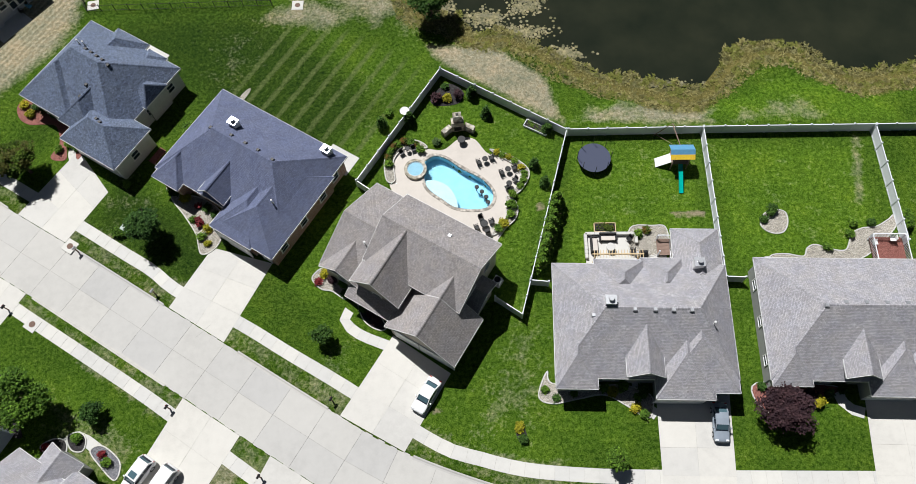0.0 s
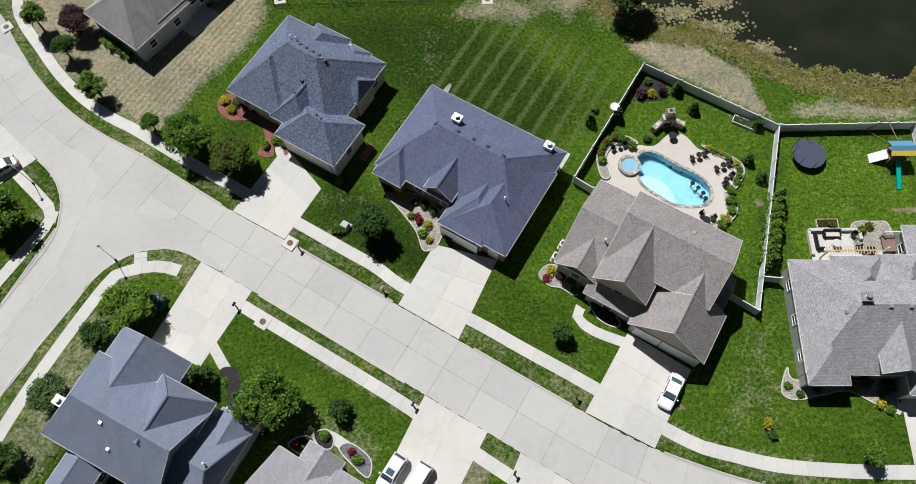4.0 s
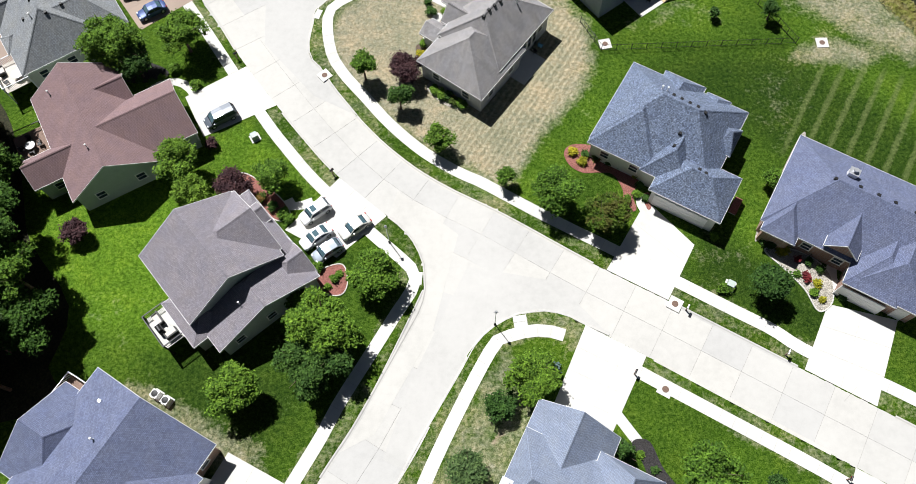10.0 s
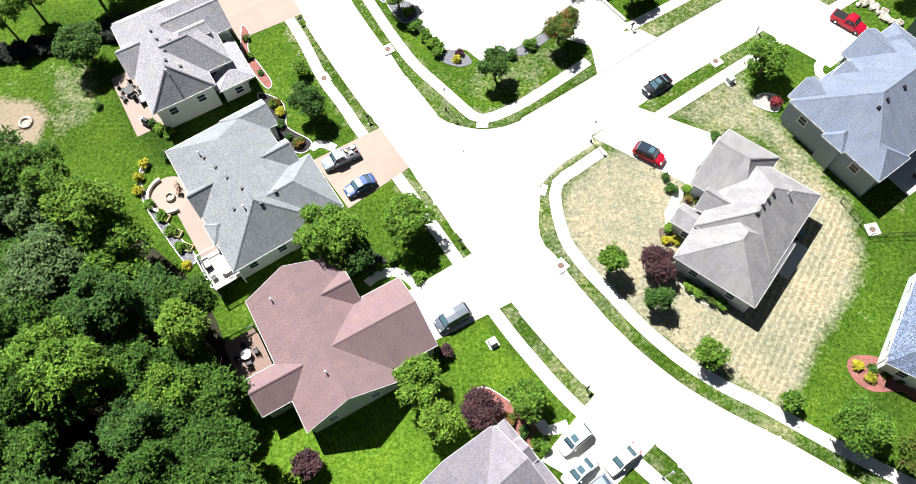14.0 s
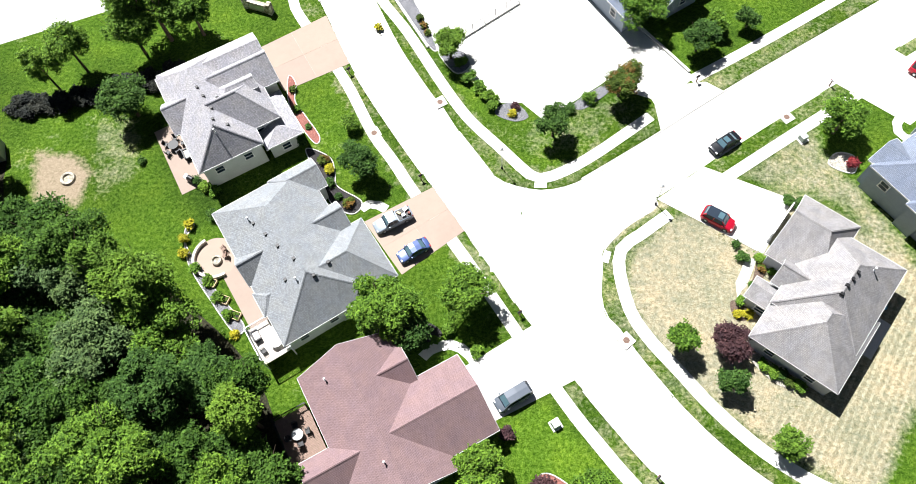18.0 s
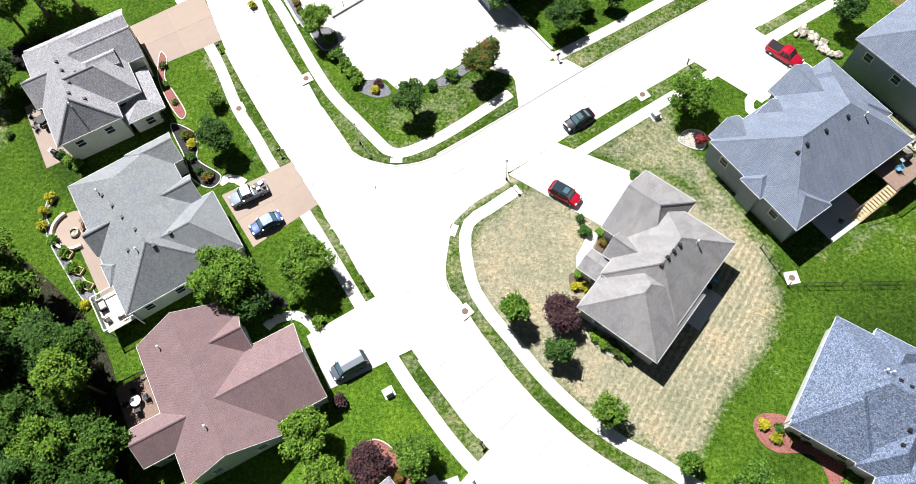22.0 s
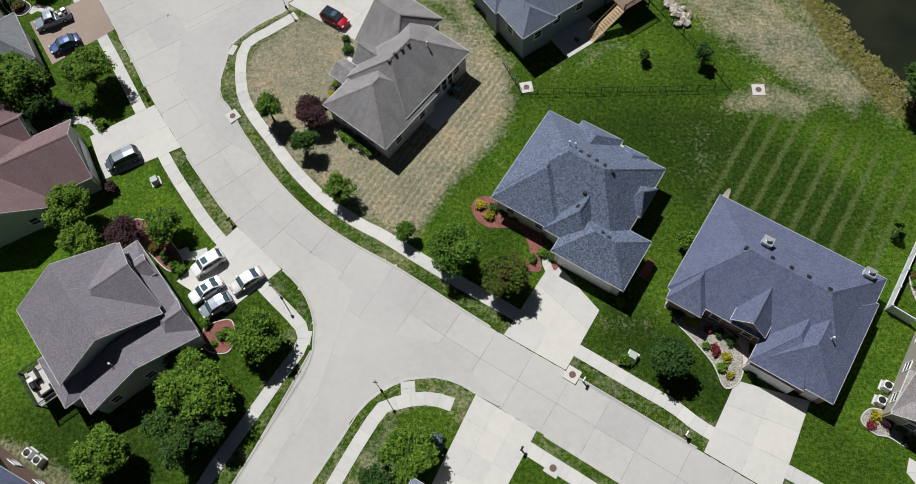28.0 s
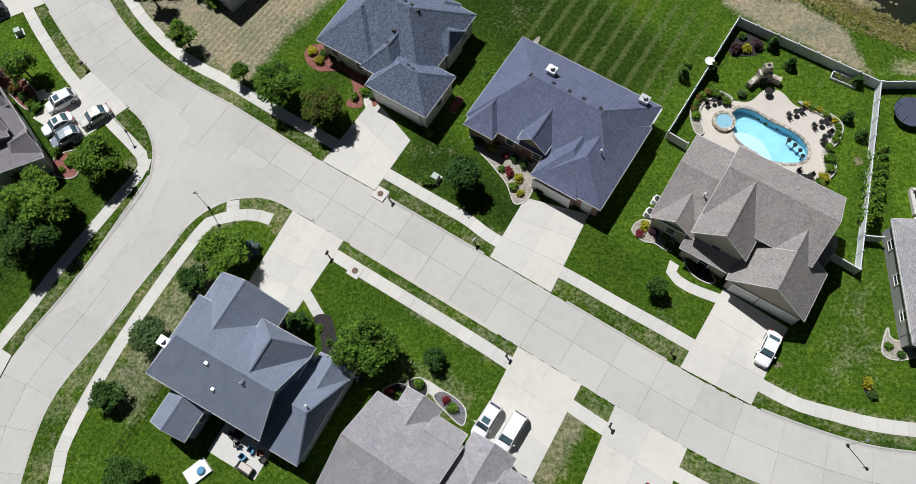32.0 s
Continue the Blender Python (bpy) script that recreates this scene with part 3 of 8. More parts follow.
def build_ground():
    step = 0.65
    xs = np.concatenate(([-3000, -900, -400], np.arange(-200, 75, step), [120, 300, 900, 3000]))
    ys = np.concatenate(([-3000, -900, -300, -80], np.arange(-40, 135, step), [180, 300, 900, 3000]))
    X, Y = np.meshgrid(xs, ys)
    Z = np.zeros(X.shape)
    near = np.full(X.shape, 1e9)
    for line, half in STREETS:
        d = far_from(line, X, Y) - half
        near = np.minimum(near, d)
    for edge, inner in CORNERS:
        near = np.minimum(near, paved(edge, inner, X, Y))
    # draw the sheet's rim onto the kerb line
    e = 0.02
    slope = []
    for ax, ay in ((e, 0), (0, e)):
        far = np.full(X.shape, 1e9)
        for line, half in STREETS:
            far = np.minimum(far, far_from(line, X + ax, Y + ay) - half)
        for edge, inner in CORNERS:
            far = np.minimum(far, paved(edge, inner, X + ax, Y + ay))
        slope.append((far - near) / e)
    rim = np.abs(near) < 0.36
    X, Y = np.where(rim, X - near * slope[0], X), np.where(rim, Y - near * slope[1], Y)
    Z = np.where(near < -0.36, -1.0, Z)
    shore = smooth_line(POND_EDGE)
    wet = within(shore + [(140, 3000), (-3000, 3000)], X, Y) & (X > -60)
    d = far_from(shore, X, Y)
    s = np.where(wet, d, -d)
    Z = np.where(s > -4, Z - 0.5 * np.clip((s + 4) / 4, 0, 1) ** 1.5 - np.clip(s, 0, 6) * 0.12, Z)
    pool = smooth_line(POOL, True)
    Z = np.where(patch(pool, X, Y, 0.5) > 0.15, -2.0, Z)
    rough = np.array([noise.noise(Vector((x * 0.11, y * 0.11, 0))) for x, y in zip(X.ravel(), Y.ravel())]).reshape(X.shape)
    dry = 0.12 + 0.16 * rough
    bright = 0.46 + 0.3 * rough
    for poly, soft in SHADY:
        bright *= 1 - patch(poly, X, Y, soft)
    dry += np.where((near > 0) & (near < 3.2), 0.27, 0)
    for poly, val, soft in DRY:
        dry = np.maximum(dry, val * patch(poly, X, Y, soft))
    for poly, val, soft in BRIGHT:
        bright = np.maximum(bright, val * patch(poly, X, Y, soft))
    earth = np.zeros(X.shape)
    for poly, val, soft in EARTH:
        earth = np.maximum(earth, val * patch(poly, X, Y, soft))
    weed = np.clip(1.0 - np.abs(s - 0.2 + 1.0 * rough) / (3.2 + 1.2 * rough), 0, 1) * 1.1
    weed = np.where(s > -6, weed, 0)
    stripe = patch(STRIPED, X, Y, 1.0)
    rows = patch(DRY_ROWS, X, Y, 2.0)
    ny, nx = X.shape
    me = bpy.data.meshes.new("ground")
    idx = np.arange(nx * ny).reshape(ny, nx)
    quads = np.stack((idx[:-1, :-1], idx[:-1, 1:], idx[1:, 1:], idx[1:, :-1]), -1).reshape(-1, 4)
    me.from_pydata(np.stack((X, Y, Z), -1).reshape(-1, 3).tolist(), [], quads.tolist())
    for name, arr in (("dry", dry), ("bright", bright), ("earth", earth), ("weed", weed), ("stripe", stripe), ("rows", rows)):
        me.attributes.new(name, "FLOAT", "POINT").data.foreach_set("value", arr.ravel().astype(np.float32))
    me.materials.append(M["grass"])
    me.polygons.foreach_set("use_smooth", [True] * len(me.polygons))
    tagged(new("ground", me), "mown suburban lawns, lush green to straw-dry, running down to a pond", "ground", kind="structure")


POOL = [(-6.9, 44.2), (-6.3, 44.9), (-5.5, 45.2), (-4.1, 44.7), (-2.4, 43.4), (-0.3, 42.2), (0.9, 41.0), (1.4, 39.7), (0.8, 38.3), (-0.8, 37.9), (-3.1, 38.2), (-4.7, 39.3), (-6.3, 40.6), (-6.9, 42.2)]
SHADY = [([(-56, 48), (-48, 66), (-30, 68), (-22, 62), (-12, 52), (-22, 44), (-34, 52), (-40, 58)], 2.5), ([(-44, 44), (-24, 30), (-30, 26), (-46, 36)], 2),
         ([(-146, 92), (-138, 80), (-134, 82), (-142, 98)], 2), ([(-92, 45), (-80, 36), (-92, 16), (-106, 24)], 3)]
STRIPED = [(-33.0, 52.8), (-26.6, 65.6), (-21, 66), (-8, 58), (-14, 45), (-18, 46.5)]
DRY_ROWS = [(-76.5, 56.5), (-65.2, 48.0), (-62.2, 53.1), (-59.4, 57.3), (-55.5, 61.7), (-53.6, 66.9), (-54.0, 72.5), (-58, 76), (-62, 68), (-70, 59)]
DRY = [([(12, 50), (25, 49), (25, 51.5), (13, 52.5)], 0.66, 1.2), ([(56, 49.5), (70, 49.5), (70, 55), (57, 54)], 0.62, 1.2),
       ([(-81.0, 80.6), (-87.2, 75.5), (-88.0, 72), (-87.0, 66.6), (-83.4, 61.4), (-77, 54.9), (-65.4, 47.8), (-62.2, 53.1), (-59.4, 57.3), (-55.5, 61.7), (-53.6, 66.9), (-54.2, 73.2), (-58, 77), (-68, 84)], 0.9, 1.6),
       ([(-76, 56.2), (-65.6, 48.2), (-60.4, 56.8), (-54.4, 66.9), (-55, 72.5), (-60, 74), (-66, 60)], 1.15, 1.6), ([(-90.6, 76), (-91, 68), (-84, 59), (-78, 53), (-70, 47.6), (-66, 45), (-67, 43.4), (-80, 51), (-92, 66), (-94, 74)], 0.62, 1.0), ([(-90, 75.4), (-85.2, 79.6), (-81.5, 81.4), (-82.4, 82.6), (-91, 77)], 0.8, 0.6),
       ([(-74.5, 85.1), (-63.5, 92.8), (-62.5, 88), (-60, 84.5), (-55, 75), (-58, 73), (-62, 81), (-70, 83)], 0.68, 1.4),
       ([(-40, 88), (-24, 72), (-14, 64.5), (-9, 68), (-18, 80), (-30, 100)], 0.72, 2.2), ([(-7.1, 61.5), (-4.7, 58.6), (10.2, 49.4), (8.8, 53.0), (8.1, 56.1), (1.2, 61.7)], 1.1, 1.0), ([(11.4, 50.0), (16.4, 49.4), (28.8, 49.4), (26.4, 51.9), (20.0, 52.6), (17.2, 52.9)], 0.75, 0.8), ([(30.2, 49.5), (42.5, 49.6), (43.0, 51.7), (38.3, 51.2), (31.9, 51.9)], 0.5, 1.0),
       ([(-30, 66), (-24, 70), (-16, 67), (-20, 64)], 0.7, 1.5),
       ([(17, 50.2), (28, 49.6), (29, 51.6), (20, 52.2)], 0.6, 1), ([(34, 50), (42, 50), (41, 53), (35, 53)], 0.5, 1), ([(54, 50), (62, 49), (62, 55), (55, 53)], 0.6, 1),
       ([(11, 30), (26, 30), (26, 47), (11, 47)], 0.24, 2), ([(27, 31), (46, 33), (46, 47), (27, 47)], 0.2, 2), ([(43.0, 38.2), (44.0, 38.2), (45.6, 47.5), (44.2, 47.5)], 0.62, 0.7),
       ([(-47, 18), (-35, 12), (-38, 6), (-46, 11)], 0.42, 2), ([(-29.5, 8.5), (-26.5, 11), (-23.5, 9.5), (-29, 0), (-34, -4), (-35, -1)], 0.62, 1.0),
       ([(-43, 20.3), (-33.4, 15.0), (-33.8, 14.3), (-43.5, 19.2)], 0.75, 0.8),
       ([(-66, 29), (-70, 26), (-78, 10), (-72, 6), (-62, 20)], 0.54, 2), ([(-12, 24), (-16, 15), (-20, 18), (-16, 24)], 0.34, 2),
       ([(-107, 27), (-92, 19), (-91, 15), (-97, 16), (-112, 23)], 0.62, 1.6), ([(-108, 97), (-99, 87), (-92, 88), (-82, 95.5), (-88, 98), (-100, 93)], 0.38, 2),
       ([(-110, 97.5), (-103, 88), (-100, 85), (-98.5, 85.6), (-108.5, 99)], 0.5, 1), ([(0, 10), (8, 14), (6, 28), (2, 24), (-3, 12)], 0.36, 3),
       ([(-152, 82), (-146, 86), (-148, 96), (-156, 96)], 0.5, 2), ([(-36, 72), (-52, 70), (-50, 76), (-38, 78)], 0.34, 2), ([(-24, 72), (-8, 62), (0, 80), (-20, 96)], 0.55, 4)]
BRIGHT = [([(-13, 42), (-5, 56), (9.5, 47.5), (5, 30), (2, 30), (-4, 47), (-11, 41)], 0.72, 1.0), ([(-24, 38), (-10, 42), (-16, 28), (-18, 24), (-26, 32)], 0.6, 1.5), ([(-126, 55), (-104, 50), (-101, 44), (-103, 30), (-116, 30), (-122, 42)], 1.0, 3), ([(-103, 56), (-97, 59), (-88, 49), (-93, 46), (-101, 50)], 0.8, 1.5),
          ([(8, 49), (16, 54), (26, 51), (31, 54), (38, 57), (50, 54), (52, 49)], 0.9, 1.5), ([(-54, 24), (-33, 13.5), (-38, 10), (-54, 20)], 0.5, 2),
          ([(-153, 90), (-134, 78), (-131, 70), (-146, 78)], 0.35, 3), ([(-36, 80), (-5, 75), (-10, 110), (-40, 120)], 0.45, 4), ([(-180, 110), (-140, 100), (-132, 112), (-170, 125)], 0.6, 2),
          ([(-22, 30), (-12, 22), (-16, 14), (4, 9), (17, 10), (16, 15), (5, 24), (-4, 22), (-20, 34)], 0.55, 2), ([(8, 24), (26, 30), (26, 47), (10, 47)], 0.85, 2), ([(27, 30), (46, 30), (46, 47), (27, 47)], 0.85, 2),
          ([(-72, 24), (-66, 30), (-60, 28), (-64, 22), (-76, 8)], 0.5, 2), ([(26, 8), (38, 8), (38, 15), (26, 16)], 0.5, 2), ([(-95, 42), (-80, 36), (-84, 26), (-98, 30)], 0.35, 3), ([(-120, 96), (-110, 80), (-112, 79), (-124, 95)], 0.4, 1)]
EARTH = [([(-68.8, 18.9), (-67.0, 20.8), (-66.6, 20), (-68, 18.4)], 0.7, 0.4), ([(-75.2, 12.2), (-73.8, 13.6), (-73.4, 12.6)], 0.66, 0.4), ([(-72.0, 14.4), (-71.1, 15.8), (-70.7, 14.8)], 0.62, 0.4),
         ([(-160, 82), (-153, 81.5), (-152.5, 87), (-155, 90), (-162, 90.5)], 0.72, 1.8), ([(20.6, 38.0), (22.4, 37.5), (25.9, 37.7), (25.7, 36.7), (22.4, 36.6)], 0.8, 0.5), ([(-5.5, 14), (-4, 14.5), (-4.5, 15.5), (-5.8, 15)], 0.65, 0.4),
         ([(6.2, 37.4), (8, 38), (7, 39.2), (6, 38.6)], 0.6, 0.4), ([(9.5, 52), (-1, 58.8), (0, 60), (10, 54)], 0.42, 0.8)]
build_ground()

# pond
pond = Shape()
pond.face([(-60, 50, -0.62), (140, 50, -0.62), (900, 900, -0.62), (-60, 900, -0.62)])
wm, wnt, wb = shader("pond_water", 0.08)
wnt.links.new(ramp(wnt, noise_tex(wnt, 0.15, 4), (0.3, (0.012, 0.016, 0.010)), (0.7, (0.024, 0.027, 0.016))), wb.inputs["Base Color"])
bump(wnt, wb, noise_tex(wnt, 3.0, 3), 0.06, 0.05)
single("water", pond, wm, "dark still pond water with weedy banks", "pond", kind="structure")
pads = Shape()
rng = random.Random(5)
for _ in range(2600):
    cx, cy, sx, sy = rng.choice([(0.5, 66.5, 3.2, 1.3), (5.5, 64.0, 3.6, 1.3), (-5, 68, 1.6, 2.0), (10.5, 60.3, 2.4, 1.2), (6.0, 68.5, 2.2, 1.6), (36, 60.9, 2.4, 0.6), (20, 55.6, 6, 0.7)])
    x, y, r, a = rng.gauss(cx, sx * 0.5), rng.gauss(cy, sy * 0.5), rng.uniform(0.08, 0.24), rng.uniform(0, 6)
    z = -0.61 + rng.uniform(0, 0.03)
    pads.face([(x + r * math.cos(a + k * 1.26), y + r * math.sin(a + k * 1.26), z) for k in range(5)])
pm = foliage("water_plants", (0.10, 0.10, 0.05), (0.34, 0.30, 0.20))
single("floating_plants", pads, pm, "mats of pale floating pond weed near the bank", "plants", kind="stuff")



def build_reeds():
    """Tufts of tan and olive reeds along the bank, thinning out into the water."""
    rg = np.random.default_rng(3)
    X, Y = rg.uniform(-16, 66, 60000), rg.uniform(51, 82, 60000)
    shore = smooth_line(POND_EDGE)
    d = far_from(shore, X, Y)
    wet = within(shore + [(140, 3000), (-3000, 3000)], X, Y)
    s = np.where(wet, d, -d)
    rr, reeds = random.Random(8), Shape()
    for x, y, t in zip(X[np.abs(s) < 4.5], Y[np.abs(s) < 4.5], s[np.abs(s) < 4.5]):
        k = noise.noise(Vector((x * 0.22, y * 0.22, 1.0))) * 1.3 + noise.noise(Vector((x * 0.9, y * 0.9, 2.0))) * 0.8
        if not -2.4 + 0.6 * k < t < 1.7 + 1.4 * k:
            continue
        z = (-0.55 if t > -0.6 else -0.5 * max(0.0, (t + 4) / 4) ** 1.5)
        for _ in range(3):
            a, h, w = rr.uniform(0, 6.28), rr.uniform(0.06, 0.22), rr.uniform(0.1, 0.2)
            b = Vector((x + rr.uniform(-0.15, 0.15), y + rr.uniform(-0.15, 0.15), z - 0.05))
            o, l = Vector((math.cos(a), math.sin(a), 0)) * w, Vector((rr.uniform(-0.4, 0.4), rr.uniform(-0.4, 0.4), h))
            reeds.face([b - o, b + o, b + l + o * 0.3, b + l - o * 0.3])
    single("reeds", reeds, foliage("reeds", (0.13, 0.115, 0.035), (0.42, 0.37, 0.17), (0.20, 0.21, 0.04)), "band of tan and olive reeds along the pond bank", "plants", kind="stuff")


build_reeds()


# ---- streets ----
def ccw(p):
    a = sum(x0 * y1 - x1 * y0 for (x0, y0), (x1, y1) in zip(p, p[1:] + p[:1]))
    return p if a > 0 else p[::-1]


def build_street(line, half, name, label, others=()):
    road = thing(name, 0, 0, 0, 0, label, "road", kind="structure")
    bed, lift = Shape(), 0.006 if others else 0.0
    pts = even(line, 4.55)
    for (ax, ay, adx, ady), (bx, by, bdx, bdy) in zip(pts, pts[1:]):
        bed.face([(ax + ady * half, ay - adx * half, -0.12 - lift), (bx + bdy * half, by - bdx * half, -0.12 - lift), (bx - bdy * half, by + bdx * half, -0.12 - lift), (ax - ady * half, ay + adx * half, -0.12 - lift)])
        mid = np.array([(ax + bx) / 2]), np.array([(ay + by) / 2])
        if any(far_from(l, *mid)[0] < h for l, h in others):
            continue
        for lo, hi in ((-half, 0), (0, half)):
            q, g = Shape(), 0.012
            c = []
            for k in range(3):
                t = (k / 2) * (1 - 2 * g / 4.5) + g / 4.5
                x, y, dx, dy = (a + (b - a) * t for a, b in zip((ax, ay, adx, ady), (bx, by, bdx, bdy)))
                c.append((x, y, dx, dy))
            side = [(x - dy * (lo + g), y + dx * (lo + g)) for x, y, dx, dy in c], [(x - dy * (hi - g), y + dx * (hi - g)) for x, y, dx, dy in c]
            q.slab(side[0] + side[1][::-1], -0.2, -0.09 - lift)
            part("slab", q, M["road"], road)
    part("joint_bed", bed, M["joint"], road)
    return road


road_label = "pale concrete street of jointed slabs with thin cracks"
roads = [build_street(line, half, "road", road_label, STREETS[:1] if i else ()) for i, (line, half) in enumerate(STREETS)]
for i, (edge, inner) in enumerate(CORNERS):
    part("corner_slab", Shape().slab(ccw(corner_area(edge, inner)), -0.2, -0.0885 + 0.0015 * i), M["road"], roads[0])
for cx, cy in ((-71.0, 40.5), (-98.0, 78.0)):
    part("crossing_slab", Shape().slab([(cx + 7.5 * math.cos(g * 0.2618), cy + 7.5 * math.sin(g * 0.2618)) for g in range(24)], -0.25, -0.108), M["road"], roads[0])


def curb(line, name="kerb"):
    """A rolled kerb along the line: its back level with the lawn, its face sloping to the street."""
    k = thing(name, 0, 0, 0, 0, "low rolled concrete kerb along the street edge", "kerb", kind="structure")
    pts = even(line, 1.5)
    s = Shape()
    for (ax, ay, adx, ady), (bx, by, bdx, bdy) in zip(pts, pts[1:]):
        prof = ((-0.34, -0.088), (-0.16, -0.07), (-0.03, 0.0), (0.1, 0.012), (0.12, -0.3))
        for (o0, z0), (o1, z1) in zip(prof, prof[1:]):
            s.face([(ax + ady * o0, ay - adx * o0, z0), (bx + bdy * o0, by - bdx * o0, z0), (bx + bdy * o1, by - bdx * o1, z1), (ax + ady * o1, ay - adx * o1, z1)])
    part("kerbstone", s, M["kerb"], k)
    return k


def side_line(line, off, keep):
    pts = [(x + dy * off, y - dx * off) for x, y, dx, dy in even(line, 1.5)]
    runs, cur = [], []
    for p in pts:
        if keep(*p):
            cur.append(p)
        elif cur:
            runs.append(cur)
            cur = []
    return [r for r in runs + [cur] if len(r) > 2]


DRIVES = {  # house side left, street left, street right, house side right; slabs along, across; material
    "A": ((-9.8, 22.8), (-15.0, 14.2), (-8.1, 10.6), (-3.5, 18.6), 3, 2, "drive"), "B": ((-31.0, 33.3), (-35.0, 26.0), (-28.3, 22.0), (-23.9, 31.3), 3, 2, "drive"),
    "C": ((-49.4, 46.4), (-54.8, 37.8), (-48.3, 34.2), (-44.6, 40.6), 3, 2, "drive"), "J": ((-62.2, 21.8), (-57.7, 31.4), (-51.7, 27.4), (-56.2, 19.2), 4, 3, "drive"),
    "K": ((-38.0, 3.4), (-31.9, 15.9), (-25.4, 11.9), (-32.2, -0.8), 4, 2, "drive"), "L": ((17.9, 16.4), (17.7, 5.6), (24.9, 5.6), (25.5, 16.4), 4, 2, "drive"),
    "M": ((39.4, 17.4), (38.6, 5.2), (46.2, 5.2), (46.0, 17.0), 4, 2, "drive"), "H": ((-91.6, 43.4), (-85.7, 50.0), (-80.0, 44.8), (-85.4, 39.8), 2, 3, "drive"),
    "G": ((-105.8, 62.1), (-98.6, 66.6), (-94.1, 60.6), (-102.7, 56.2), 2, 2, "drive"), "N": ((-118.0, 79.6), (-109.7, 84.3), (-106.2, 78.2), (-113.2, 72.8), 2, 2, "drive_tan"),
    "O": ((-134.6, 105.4), (-125.2, 111.2), (-120.9, 103.2), (-129.8, 98.6), 2, 2, "drive_tan"), "D": ((-72.2, 75.1), (-82.4, 81.6), (-77.1, 86.4), (-67.8, 82.0), 3, 2, "drive"),
    "E": ((-52.2, 92.0), (-59.4, 98.0), (-51.6, 103.4), (-45.2, 97.2), 3, 2, "drive"), "I": ((-95.4, 18.4), (-87.0, 14.0), (-90.3, 6.5), (-99.8, 10.6), 3, 2, "drive"),
    "K2": ((-28.4, -4), (-22.0, 9.9), (-15.0, 5.9), (-22, -8), 4, 2, "drive"), "R2": ((-110, -12), (-90.4, 2), (-90.8, -6), (-104, -20), 3, 2, "drive")}


def reach_street(p, q):
    """The point on the line from p through q where the street begins."""
    d = Vector((q[0] - p[0], q[1] - p[1])).normalized()
    for k in range(200):
        x, y = q[0] + d.x * (k * 0.05 - 4), q[1] + d.y * (k * 0.05 - 4)
        P, Q = np.array([x]), np.array([y])
        if any(far_from(l, P, Q)[0] < h + 0.02 for l, h in STREETS) or any(paved(edge, inner, P, Q)[0] < 0.02 for edge, inner in CORNERS):
            return x, y
    return q


def build_drive(c, rows, cols, mat, label):
    d = thing("driveway", 0, 0, 0, 0, label, "driveway", kind="structure")
    bed = Shape().slab(ccw(list(c)), -0.3, 0.012)
    part("joint_bed", bed, M["seam"], d)

    def at(s, t):
        return tuple((c[0][k] * (1 - t) + c[3][k] * t) * (1 - s) + (c[1][k] * (1 - t) + c[2][k] * t) * s for k in (0, 1))
    e = 0.0022
    for i in range(rows):
        for j in range(cols):
            q = [at((i + e) / rows if i else 0, (j + e) / cols if j else 0), at((i + 1 - e) / rows if i < rows - 1 else 1, (j + e) / cols if j else 0),
                 at((i + 1 - e) / rows if i < rows - 1 else 1, (j + 1 - e) / cols if j < cols - 1 else 1), at((i + e) / rows if i else 0, (j + 1 - e) / cols if j < cols - 1 else 1)]
            part("slab", Shape().slab(ccw(q), 0.0, 0.035), M[mat], d)


def near_drive(x, y):
    for c in DRIVES.values():
        q = ccw(list(c[:4]))
        cx, cy = sum(p[0] for p in q) / 4, sum(p[1] for p in q) / 4
        if within([(cx + (p[0] - cx) * 1.12, cy + (p[1] - cy) * 1.12) for p in q], np.array([x]), np.array([y]))[0]:
            return True
    return False


def open_road(x, y):
    """Whether a kerb point lies in another street, a corner or a driveway."""
    P, Q = np.array([x]), np.array([y])
    if near_drive(x, y):
        return False
    if any(far_from(l, P, Q)[0] < h - 0.25 for l, h in STREETS):
        return False
    return not any(paved(edge, inner, P, Q)[0] < -0.05 for edge, inner in CORNERS)


for line, half in STREETS:
    for off in (half, -half):
        for run in side_line(line, off, open_road):
            curb(run if off > 0 else run[::-1])
for edge, inner in CORNERS:
    ring = smooth_line(edge)
    mx, my = inner[-1][0] - ring[0][0], inner[-1][1] - ring[0][1]
    turn = (ring[4][0] - ring[0][0]) * my - (ring[4][1] - ring[0][1]) * mx
    curb(ring if turn > 0 else ring[::-1])
for key, (p0, p1, p2, p3, rows, cols, mat) in DRIVES.items():
    p1, p2 = reach_street(p0, p1), reach_street(p3, p2)
    build_drive((p0, p1, p2, p3), rows, cols, mat, "tan aggregate concrete driveway in large slabs" if mat == "drive_tan" else "pale concrete driveway poured in large slabs")

